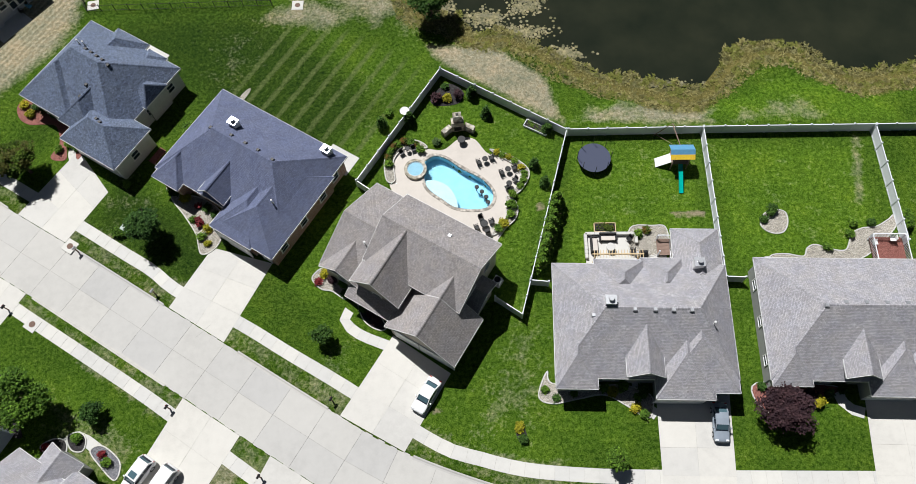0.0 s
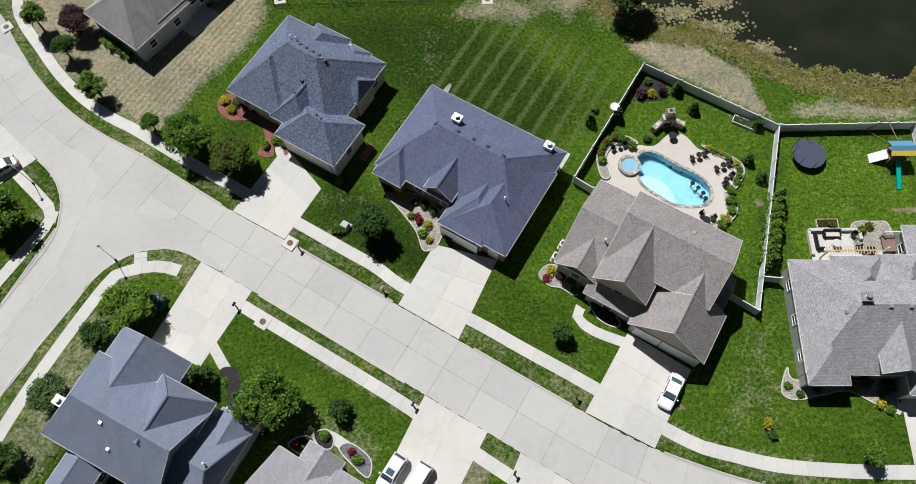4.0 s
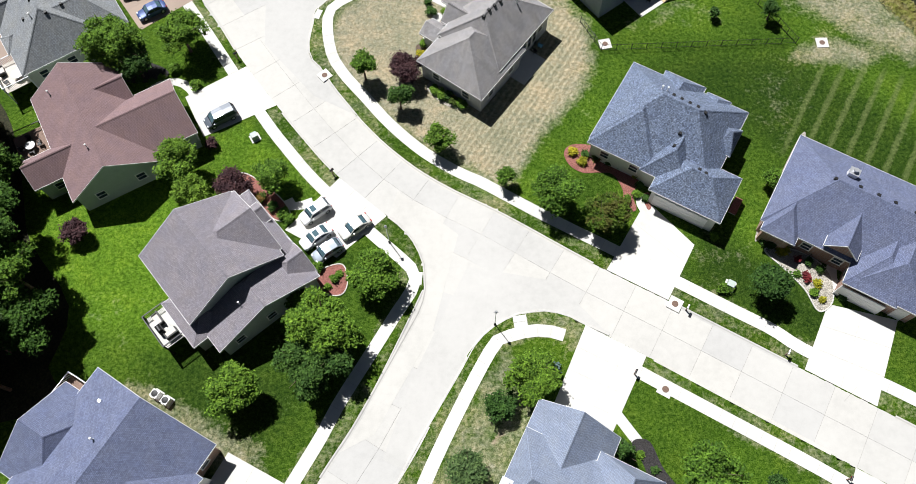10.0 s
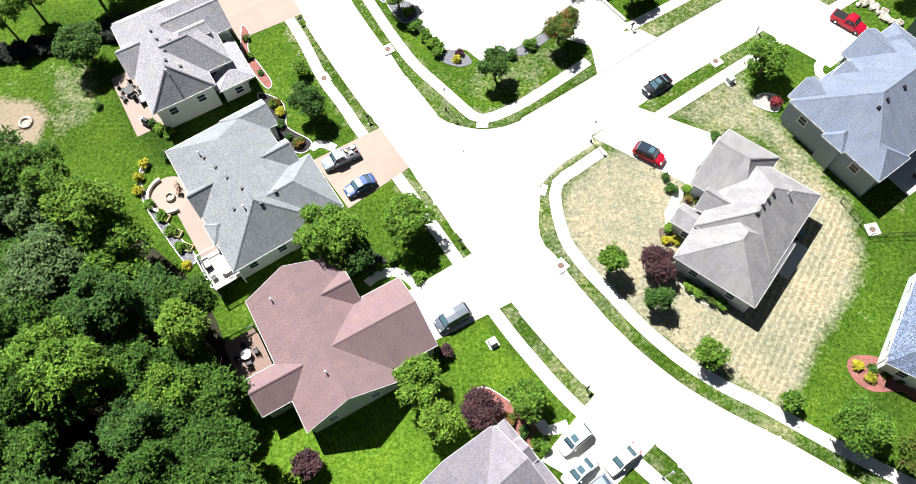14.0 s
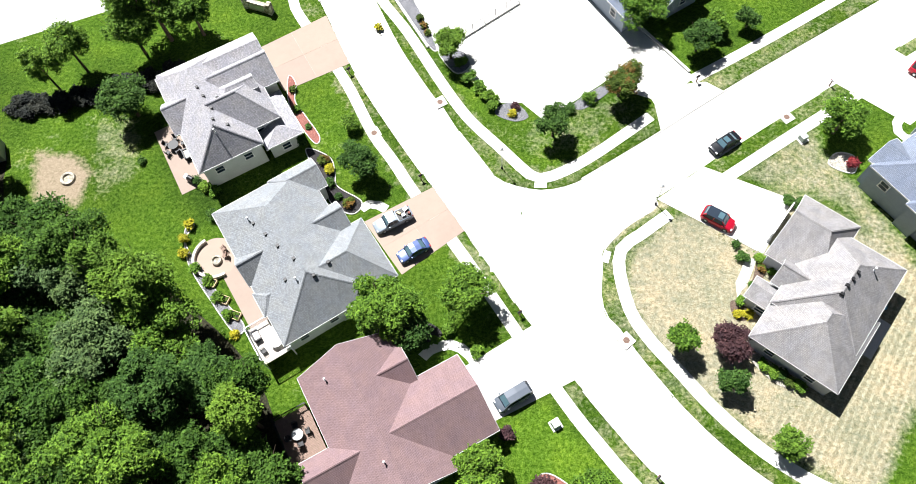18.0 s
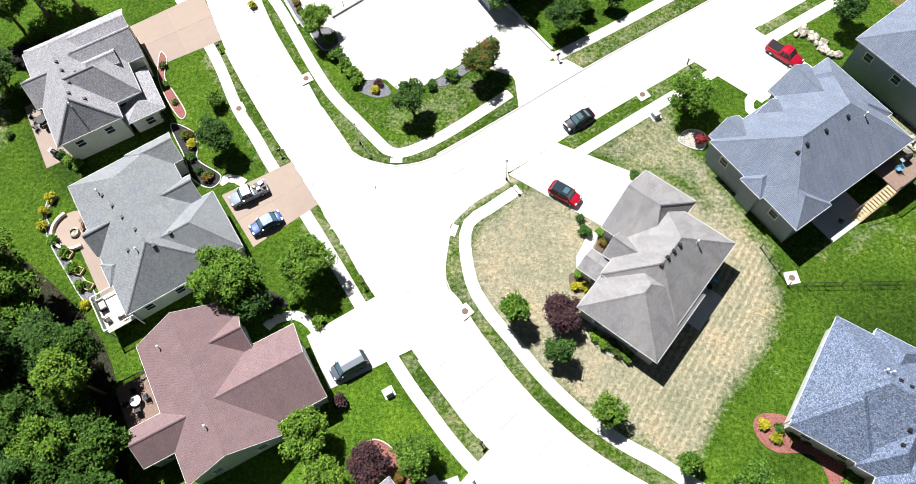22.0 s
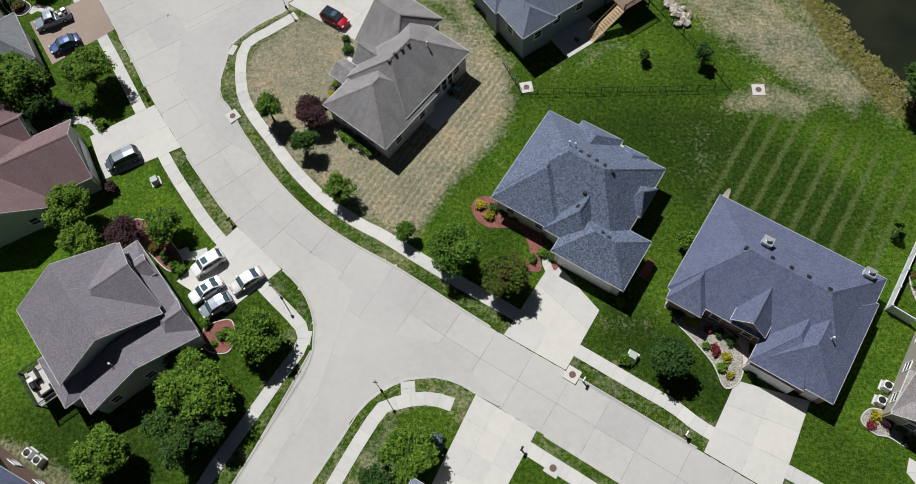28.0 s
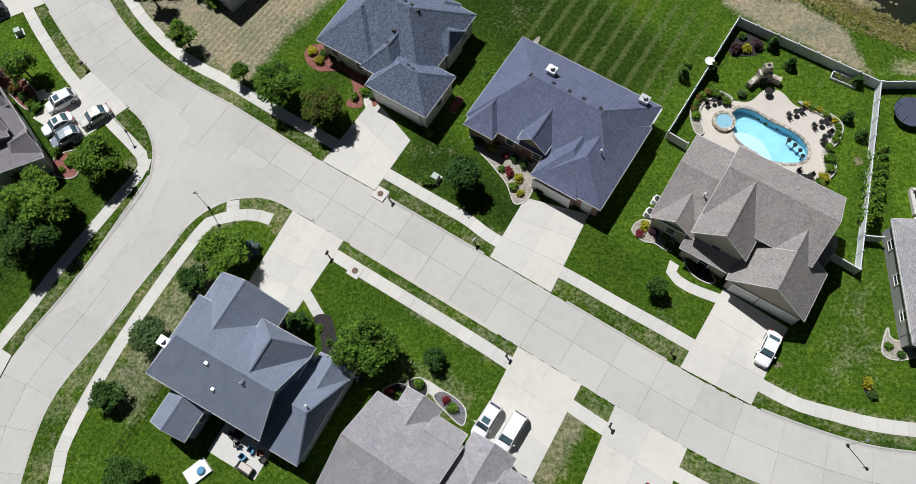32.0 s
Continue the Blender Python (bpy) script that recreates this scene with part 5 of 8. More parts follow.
build_house(29.4, [(-77.9, -67.3, 96.4, 112.6, 3.4, "v", "gg", 0.68), (-81.2, -72.5, 100.1, 104.6, 3.4, "u", "gg", 0.85), (-73.0, -62.1, 97.8, 106.7, 3.4, "u", "gg", 0.68), (-72.0, -66.9, 105.9, 110.6, 3.4, "u", "gg", 0.9)],
            "roof_red", "wall_sage", "red-brown roofed house with pale sage siding", tops=[("pipe", -73.4, 100.0), ("pipe", -75.2, 110.4)], garage=[(-62.52, 101.9, 5.4, "+u")])
build_house(40, [(-56.4, -44.5, 87.2, 97.4, 5.0, "v", "gg", 0.58), (-55.8, -42.9, 83.4, 90, 3.4, "v", ("g", "h"), 0.38), (-52.0, -44.2, 88.0, 97.2, 5.0, "u", ("h", "g"), 0.6), (-47.5, -42.8, 84.0, 97.3, 3.3, "u", ("g", "h"), 0.24), (-46.4, -42.75, 84.2, 88.4, 3.4, "u", ("h", "g"), 0.75), (-57.6, -52, 85.6, 92, 3.3, "v", "hh", 0.4), (-45.6, -43.0, 92.2, 95.0, 3.9, "u", "gg", 0.8)],
            "roof_plum", "wall_sage", "two-storey house with plum-grey shingled gables above a full driveway", tops=[("pipe", -51.2, 85.6)], garage=[(-43.2, 90.4, 5.0, "+u")])
build_house(-27, [(-66.9, -53.0, -21.2, -11.9, 4.9, "u", (2.4, "g"), 0.84), (-66.9, -58.2, -15.5, -8.6, 3.6, "v", "gg", 0.78), (-59.6, -53.05, -17.4, -10.9, 4.9, "v", ("g", 1.6), 1.1), (-54.0, -48.9, -21.5, -12.0, 3.4, "u", ("g", 1.2), 0.57), (-52.9, -48.8, -15.0, -10.9, 3.3, "v", "gg", 0.7), (-64.4, -60.1, -25.0, -19.5, 3.1, "v", "gh", 0.7)],
            "roof_corner", "wall_blue", "two-storey corner house with slate-blue roofs and a rear patio", tops=[("chimney", -66.5, -17.7), ("pale", -60.6, -17.4), ("pale", -59.2, -19.2), ("pipe", -50.4, -16.2)], garage=[(-62.5, -9.02, 4.8, "+v")])
build_house(-30.5, [(-44.8, -34.7, -24.9, -14.3, 3.7, "u", "gg", 0.6), (-36.0, -27.0, -25.3, -15.2, 3.4, "u", "gg", 0.58), (-42.6, -38.4, -18.6, -12.3, 3.2, "v", "gg", 0.62), (-38.7, -35.0, -17.0, -13.1, 3.2, "u", "gg", 0.5), (-34.7, -29.8, -18.0, -12.5, 3.1, "v", "gg", 0.55), (-30.2, -27.1, -17.0, -13.6, 3.1, "u", "gg", 0.5)],
            "roof_grey", "wall_grey", "single-storey house with pale grey shingles and a front entry gable", garage=[(-32.25, -12.92, 3.8, "+v")])
build_house(33, [(-70.3, -58.4, 121.1, 140.0, 3.4, "v", (4.4, 5.2), 0.7), (-67, -56.0, 121.5, 129.9, 3.4, "u", "hh", 0.76), (-63, -57.4, 129.4, 133.4, 3.4, "u", "hg", 0.95), (-70.5, -66.2, 129.3, 133.3, 3.4, "u", "gg", 1.1), (-63, -57.2, 135.8, 140.2, 3.4, "u", "hg", 0.75), (-70.6, -66, 125.2, 128.4, 3.3, "u", "hh", 0.7)],
            "roof_light", "wall_white", "single-storey house with light grey shingles and a curved rear patio", tops=[("pipe", -66.9, 135.4), ("pipe", -65.6, 125.6), ("box", -66.6, 134.6), ("box", -66, 132.4), ("box", -65.5, 130.2), ("box", -64.7, 127.6), ("box", -66.6, 126.6), ("box", -63.8, 124.9), ("box", -61.8, 125.6)], garage=[(-56.32, 125.6, 5.2, "+u")])
build_house(30, [(-76.8, -68.5, 141.2, 157.0, 4.4, "v", (2.8, 4.0), 0.87), (-76.5, -63.3, 151.2, 157.4, 4.4, "u", ("h", "g"), 0.62), (-73.4, -63.25, 148.6, 154.4, 4.4, "u", ("h", "g"), 0.85), (-75.5, -65.3, 143.6, 150.6, 4.4, "u", ("h", 3.4), 1.0), (-77.4, -72, 147.6, 152.8, 4.4, "u", "gh", 0.9), (-68.6, -63.7, 141.2, 148.6, 2.8, "v", "hh", 0.35), (-70.5, -66.0, 147.9, 150.2, 5.8, "u", "hg", 0.75)],
            "roof_grey", "wall_white", "two-storey house with grey shingled gables and a tan driveway", tops=[("box", -72.4, 150), ("box", -72.2, 148.6), ("box", -72, 146.6), ("box", -72.4, 144.8), ("pipe", -72.8, 143.4), ("box", -70.8, 147.4), ("box", -71.2, 144)], garage=[(-63.82, 152.0, 4.6, "+u")])
build_house(-31, [(-107.0, -91.6, -52, -33.2, 3.4, "v", "hg", 0.5), (-99, -90.7, -46, -36.4, 3.4, "u", "hg", 0.6), (-109, -103, -46, -36, 3.2, "u", "gh", 0.5)], "roof_navy", "brick", "house with broad navy shingled roof and brick garage front", tops=[("pipe", -101, -38.6), ("pale", -103.6, -35.6)], garage=[(-91.12, -38.6, 4.2, "+u"), (-91.12, -43.6, 3.0, "+u")])
build_house(33, [(-14, 2, 136, 150, 3.4, "u", "hh", 0.7), (-8, -2, 134.6, 142, 3.4, "v", "gh", 0.8)], "roof_slate", "wall_blue", "grey-blue house with slate roof beside the parking court")


# ---- planting beds ----
def bed(pts, mat, label, edge=True, z=0.05):
    b = thing("planting_bed", 0, 0, 0, 0, label, "planting bed")
    ring = ccw(smooth_line(pts, True, 6))
    part("soil", Shape().slab(ring, -0.2, z), M[mat], b)
    if edge:
        e = Shape()
        n = len(ring)
        for i in range(n):
            p, q = Vector((*ring[i], 0)), Vector((*ring[(i + 1) % n], 0))
            d = q - p
            if d.length > 0.02:
                e.box(((p.x + q.x) / 2, (p.y + q.y) / 2, z), (d.length * 1.03, 0.14, 0.12), math.atan2(d.y, d.x), 0.85)
        part("edging", e, M["walk"], b, "pale concrete edging")
    return b


bed([(-36.8, 39.9), (-33.9, 39.9), (-31.4, 38.6), (-30.0, 36.5), (-30.5, 33.5), (-32.2, 32.5), (-33.2, 35.0), (-35.0, 37.5)], "river_rock", "river rock bed with small shrubs beside the front door")
bed([(-58.6, 53.0), (-57.5, 54.1), (-55.0, 53.8), (-52.8, 52.0), (-51.2, 51.2), (-49.4, 50.2), (-49.6, 48.9), (-50.9, 47.3), (-50.7, 45.2), (-52.0, 45.0), (-52.7, 45.6), (-52.0, 47.2), (-52.4, 48.9), (-53.2, 50.0), (-54.6, 50.2), (-56.5, 50.2), (-58.0, 51.2)], "mulch_red", "winding red mulch bed with low shrubs", False)
bed([(-49.8, 47.0), (-48.9, 47.3), (-48.9, 45.6), (-49.4, 45.2)], "mulch_red", "small red mulch patch beside the front path", False)
bed([(-37.4, 41.9), (-36.9, 41.6), (-33.1, 48.3), (-29.4, 54.3), (-29.9, 54.7), (-33.6, 48.8)], "river_rock", "thin strip of pale gravel along the house wall", False)
bed([(-19.2, 29.5), (-18.0, 30.7), (-15.9, 30.0), (-14.8, 28.1), (-15.3, 27.0), (-16.8, 27.9), (-18.1, 28.2)], "river_rock", "pale stone bed with flowers at the house corner")
bed([(-13.8, 26.4), (-12.1, 25.8), (-10.6, 23.8), (-11.4, 23.4), (-13.0, 24.4)], "mulch_dark", "dark mulch bed of purple shrubs beside the path")
bed([(6.7, 18.8), (5.7, 16.2), (7.1, 15.4), (9.9, 15.9), (12.6, 16.3), (14.9, 15.1), (17.0, 13.9), (17.4, 16.2), (14.8, 17.3), (11.8, 17.3), (7.2, 17.5)], "river_rock", "curving pale stone bed along the house front")
bed([(16.9, 35.4), (19.4, 35.7), (21.0, 35.4), (20.7, 32.5), (16.9, 32.1)], "river_rock", "pale stone bed between patio and sunroom")
bed([(-98.2, 50.6), (-96.6, 50.8), (-93.0, 48.1), (-91.2, 45.6), (-92.6, 44.6), (-95.4, 46.8), (-97.2, 48.3)], "mulch_red", "red mulch bed with mixed shrubs beside the driveway")
bed([(-87.5, 38.0), (-84.8, 39.0), (-84.0, 36.9), (-84.7, 35.3), (-87.0, 35.7)], "mulch_red", "small edged red mulch bed at the driveway corner")
bed([(-54.0, 18.8), (-52.2, 18.9), (-50.9, 15.9), (-48.1, 12.2), (-49.6, 12.1), (-52.2, 13.4), (-53.0, 16.5)], "mulch_dark", "black mulch bed beside the front path", False)
bed([(-45.9, 10.9), (-44.7, 11.8), (-43.4, 11.6), (-43.1, 10.5), (-43.9, 9.8)], "mulch_dark", "small black mulch bed with pink flowers")
bed([(-43.3, 12.0), (-42.2, 12.5), (-41.3, 11.8), (-41.4, 10.6), (-42.6, 10.7)], "mulch_dark", "rounded black mulch bed with pale edging")
bed([(-40.6, 10.6), (-39.4, 11.1), (-37.3, 9.5), (-37.5, 7.7), (-39.4, 9.2)], "gravel_grey", "grey gravel bed beside the driveway")
bed([(-129.5, 101.0), (-128.4, 99.8), (-128.2, 97.0), (-126.6, 94.7), (-124.5, 91.6), (-125.0, 90.6), (-127.2, 93.4), (-129.1, 97.1)], "mulch_red", "winding red mulch bed along the house front")
bed([(-126.1, 89.7), (-123.0, 88.6), (-122.1, 86.4), (-121.6, 84.4), (-118.5, 82.3), (-119.5, 80.6), (-122.1, 82.0), (-123.4, 84.8)], "mulch_dark", "dark mulch bed edged with pale blocks")
bed([(-138.6, 79.4), (-139.3, 77.1), (-137.1, 74.0), (-134.1, 70.3), (-130.8, 66.8), (-131.7, 65.8), (-135.0, 69.6), (-138.5, 74.4), (-139.6, 78.6)], "gravel_grey", "narrow gravel bed round the rear patio")
bed([(-72.8, 74.6), (-73.8, 72.1), (-74.9, 69.8), (-76.6, 69.4), (-76.3, 67.4), (-74.5, 67.6), (-73.6, 70.4), (-72.2, 73.2)], "mulch_brown", "narrow brown bed of small shrubs by the entry", False)
bed([(-75.2, 62.6), (-74.2, 63.6), (-70.2, 60.6), (-70.6, 59.4), (-73.0, 60.2)], "river_rock", "narrow bed of shrubs along the house wall", False)
bed([(-116.2, 114.4), (-114.0, 114.3), (-110.3, 106.0), (-111.0, 105.3)], "gravel_grey", "long grey gravel strip with clipped shrubs")
bed([(-102.4, 94.6), (-101.4, 96.0), (-99.6, 96.0), (-98.2, 94.1), (-100.0, 93.4)], "gravel_grey", "grey gravel island at the parking court", False)
bed([(-92.6, 95.8), (-88.4, 98.8), (-87.7, 97.9), (-91.2, 95.1)], "gravel_grey", "grey gravel strip at the parking court edge", False)
bed([(-109.8, 104.6), (-106.7, 104.5), (-105.6, 102.1), (-107.5, 101.0)], "gravel_grey", "grey gravel bed with a round shrub")
bed([(28.4, 17.5), (28.8, 14.7), (31.7, 14.4), (34.3, 15.6), (36.1, 16.2), (36.4, 17.2)], "mulch_red", "red mulch bed under a purple tree")
bed([(31.8, 35.6), (32.2, 36.9), (33.2, 37.5), (34.7, 37.4), (34.9, 36.1), (34.2, 34.8), (32.8, 34.7)], "river_rock", "round edged stone bed in the back lawn")
bed([(32.3, 31.9), (34.0, 32.1), (35.9, 31.8), (36.5, 32.8), (37.5, 33.2), (39.3, 32.6), (40.8, 32.6), (41.8, 34.5), (43.1, 35.2), (44.7, 35.4), (46.3, 36.3), (47.0, 36.8), (46.6, 35.0), (42.0, 31.4), (36, 30.8), (32.4, 30.9)], "river_rock", "wavy pale stone bed behind the house")
bed([(3.2, 13.0), (3.9, 13.2), (4.4, 12.0), (3.9, 11.4), (3.4, 11.8)], "mulch_dark", "small worn bed in the front lawn", False)
bed([(-6.2, 53.9), (-4.0, 55.6), (-2.2, 54.3), (-2.9, 52.6), (-5.8, 52.4)], "mulch_dark", "dark mulch patch at the fence corner", False)
bed([(-117.5, 66.4), (-113.5, 64.6), (-110.6, 64.6), (-108.4, 65.6), (-109.8, 67.0), (-113.6, 68.0)], "mulch_dark", "dark mulch bed between two houses", False)
bed([(-62.8, 86.6), (-61.6, 88.2), (-59.6, 87.6), (-60.2, 85.4)], "river_rock", "edged bed with a red bush at the house corner")

# ---- trees and shrubs ----
TREES = {}


def leaves(shape, rng, centre, n, spread, size, short=False):
    """A clump of n small leaves round a point."""
    for _ in range(n):
        p = centre + Vector((rng.gauss(0, spread), rng.gauss(0, spread), rng.gauss(0, spread * 0.7)))
        a = Vector((rng.uniform(-1, 1), rng.uniform(-1, 1), rng.uniform(-0.5, 0.5))).normalized()
        b = a.cross(Vector((rng.uniform(-0.7, 0.7), rng.uniform(-0.7, 0.7), 1))).normalized()
        s = size * rng.uniform(0.6, 1.3)
        shape.face([p - a * s, p - b * s * 0.8, p + a * s + b * s * 0.5] if short else [p - a * s, p - b * s * 0.55, p + a * s, p + b * s * 0.55])


def crown_mesh(kind, mat, r, h, variant):
    key = (kind, mat, round(r, 1), round(h, 1), variant)
    if key in TREES:
        return TREES[key]
    rng = random.Random(len(kind) * 977 + len(mat) * 131 + round(r * 10) * 17 + variant)
    s = Shape()
    if kind == "cone":
        for i in range(int(150 + 110 * r * r)):
            t = rng.random() ** 0.7
            g = rng.uniform(0, 6.283)
            rr = r * t * rng.uniform(0.7, 1.0) * (1 + 0.12 * math.sin(g * 5 + t * 9))
            leaves(s, rng, Vector((rr * math.cos(g), rr * math.sin(g), h * (1 - t) + 0.15)), 6, 0.13, 0.16)
    else:
        lobes = []
        for i in range(19 if kind == "tree" else 5):
            g, e = rng.uniform(0, 6.283), rng.uniform(-0.35, 1.0)
            d = rng.uniform(0.38, 0.9)
            lobes.append((Vector((math.cos(g) * d * r * math.cos(e), math.sin(g) * d * r * math.cos(e), h * 0.5 + math.sin(e) * d * h * 0.5)), rng.uniform(0.2, 0.42) * r))
        lobes.append((Vector((0, 0, h * 0.55)), 0.5 * r))
        n = int((120 + (150 if r < 2.9 else 105) * r * r) if kind == "tree" else (40 + 150 * r * r))
        size = 0.122 + 0.017 * r
        for i in range(n):
            c, lr = rng.choice(lobes)
            d = Vector((rng.gauss(0, 1), rng.gauss(0, 1), rng.gauss(0.35, 0.9))).normalized()
            leaves(s, rng, c + Vector((d.x, d.y, d.z * h / (2 * r) * 1.1)) * lr * rng.uniform(0.72, 1.12), 8, 0.13 + 0.025 * r, size, r > 1.9)
    TREES[key] = s.mesh("crown", M[mat])
    return TREES[key]


def trunk_mesh(r, h):
    key = ("trunk", round(r, 1), round(h, 1))
    if key not in TREES:
        rng = random.Random(int(r * 100))
        s = Shape()
        t = 0.05 + 0.045 * r
        base = h * 0.42
        s.tube((0, 0, -0.1), (0.04, 0.02, base), t * 1.25, t * 0.85, 8)
        s.tube((0.04, 0.02, base), (0.0, 0.06, h * 0.85), t * 0.85, t * 0.25, 7)
        for i in range(6):
            g = i * 1.05 + rng.uniform(-0.3, 0.3)
            z0 = base * rng.uniform(0.8, 1.25)
            e = Vector((math.cos(g) * r * 0.62, math.sin(g) * r * 0.62, z0 + h * rng.uniform(0.18, 0.38)))
            s.tube((0.02, 0.02, z0), e, t * 0.5, t * 0.14, 6)
            s.tube(e * 0.6 + Vector((0, 0, z0 * 0.4)), e + Vector((rng.uniform(-0.4, 0.4) * r, rng.uniform(-0.4, 0.4) * r, 0.2 * h)), t * 0.28, t * 0.08, 5)
        TREES[key] = s.mesh("trunk", M["bark"])
    return TREES[key]


TREE_COUNT = [0]


def tree(x, y, r, h, mat, label, kind="tree", group="", category="tree", deep=0.72):
    """A tree of crown radius r and height h."""
    TREE_COUNT[0] += 1
    k = TREE_COUNT[0]
    t = thing("tree", x, y, 0, (k * 77) % 360, label, category, group)
    r, ch = round(r * 2) / 2, round(h * (0.95 if kind == "cone" else deep) * 2) / 2
    c = part("crown", crown_mesh(kind, mat, r, ch, k % 3), None, t)
    c.location.z = h - ch
    part("trunk", trunk_mesh(r, round(h * 2) / 2), None, t)
    return t


def shrub(x, y, r, mat, label, group="", z=0.0):
    TREE_COUNT[0] += 1
    k = TREE_COUNT[0]
    r = max(0.2, round(r * 0.8 * 5) / 5)
    ob = tagged(new("shrub", crown_mesh("shrub", mat, r, round(r * 1.5, 1), k % 3)), label, "shrub", group)
    ob.matrix_world = pose(x, y, z - r * 0.05, 0, 0, (k * 131) % 360)
    return ob


maple = "young green maple standing in the lawn"
for x, y, r, h, mat, label in (
        (-17.1, 22.4, 0.9, 2.6, "leaf_dark", "small dark sapling in the front lawn"), (-38.0, 34.7, 2.0, 4.6, "leaf_dark", "rounded dark green tree in the front lawn"),
        (13.0, 9.6, 1.1, 3.0, "leaf", "small open-branched young tree near the pavement"), (30.2, 14.6, 2.4, 4.0, "leaf_purple", "spreading purple-leaved tree in a mulch bed"),
        (-6.5, 66.6, 3.0, 5.5, "leaf_dark", "dark drooping tree at the pond edge"), (-83.0, 64.3, 1.7, 4.8, "leaf", maple), (-77.6, 64.4, 1.9, 3.6, "leaf_purple", "purple-leaved tree on the dry lawn"),
        (-78.4, 59.7, 1.3, 3.8, "leaf_dark", "small round dark green tree on the dry lawn"), (-73.5, 54.0, 1.4, 4.0, "leaf_lime", "small lime-tinted maple on the dry lawn"), (-65.8, 49.0, 1.1, 2.8, "leaf", "small leafy sapling beside the pavement"),
        (-60.2, 46.4, 2.7, 5.6, "leaf", "full green shade tree beside the pavement"), (-54.6, 43.4, 2.3, 4.8, "leaf_turn", "dark green shade tree with a few orange sprays"), (-104.1, 50.8, 2.7, 5.6, "leaf", "tall green maple beside the red-roofed house"),
        (-102.0, 46.9, 2.0, 4.6, "leaf_lime", "yellow-green tree beside a maple"), (-92.9, 49.0, 2.2, 4.6, "leaf", maple), (-97.5, 48.5, 1.8, 3.2, "leaf_purple", "low purple-leaved tree in a red mulch bed"),
        (-80.9, 36.4, 2.4, 5.0, "leaf", "round green maple on the street corner"), (-114.2, 67.6, 3.6, 7.0, "leaf", "large leafy tree between two houses"), (-111.6, 65.4, 2.6, 5.4, "leaf_dark", "dark leafy tree between two houses"),
        (-106.0, 69.2, 2.8, 6.0, "leaf", "dense green maple beside the pavement"), (-118.6, 86.2, 2.1, 5.0, "leaf_dark", "dense green tree beside the pavement"), (-95.3, 91.2, 2.0, 4.8, "leaf_dark", "rounded dark tree at the parking court"),
        (-61.5, 91.0, 2.5, 5.2, "leaf", "full green tree beside the driveway"), (-30.8, 72.4, 1.1, 3.0, "leaf_dark", "small sapling behind an iron fence"), (-37.9, 72.8, 0.6, 1.8, "leaf_dark", "tiny sapling behind an iron fence"),
        (-35.1, 48.2, 1.1, 2.8, "leaf", "thin young tree between two houses"), (-85.7, 30.8, 3.4, 6.0, "leaf", "broad bright tree hanging over the pavement"), (-87.0, 26.4, 3.0, 5.6, "leaf_dark", "broad dark grey-green tree over the pavement"),
        (-84.6, 28.0, 2.6, 5.0, "leaf_dark", "dark tree leaning over the pavement"), (-88.6, 33.6, 1.6, 3.6, "leaf", "slim light green tree beside the house"), (-94.6, 24.2, 2.7, 5.2, "leaf", "round green tree in the back lawn"), (-64.0, 24.8, 2.4, 4.4, "leaf", "light green tree at the street corner"),
        (-67.5, 22.6, 1.3, 2.6, "leaf_dark", "small round dark tree near the pavement"), (-108.1, 103.4, 2.2, 4.6, "leaf_lime", "bright green tree at the court entrance"), (-86.8, 97.0, 2.3, 5.0, "leaf_rust", "tree with rust-brown autumn leaves"),
        (-76.4, 103.8, 1.8, 4.4, "leaf_dark", "dark tree beside the parking court"), (-73.6, 106.9, 1.3, 3.0, "leaf", "small light green tree in the lawn"), (-69.5, 107.5, 1.3, 3.0, "leaf_dark", "small tree in a round planter"), (-83.4, 108.2, 2.8, 5.6, "leaf", "leafy tree over the court edge"),
        (-47.9, 14.9, 3.1, 6.0, "leaf", "large full green tree in the front lawn"), (-40.7, 14.2, 0.9, 2.2, "leaf_dark", "small feathery tree in the front lawn"), (-74.6, 9.8, 1.3, 2.6, "leaf_dark", "small dark tree in the side lawn"),
        (-71.0, 1.6, 1.8, 3.4, "leaf_dark", "dark round tree in the side lawn"), (-70.8, 15.8, 1.8, 3.4, "leaf_grey", "grey-green tree against the house"), (-120.5, 92.8, 0.9, 2.2, "leaf", "feathery young tree by the pavement"),
        (-115.4, 43.0, 1.3, 2.4, "leaf_purple", "small purple-leaved tree in the back lawn"), (-148.6, 95.2, 3.0, 6.0, "leaf_dark", "dense dark round tree behind the house"), (-40.6, 104.0, 2.2, 5.0, "leaf_dark", "dark tree among boulders")):
    tree(x, y, r, h, mat, label)
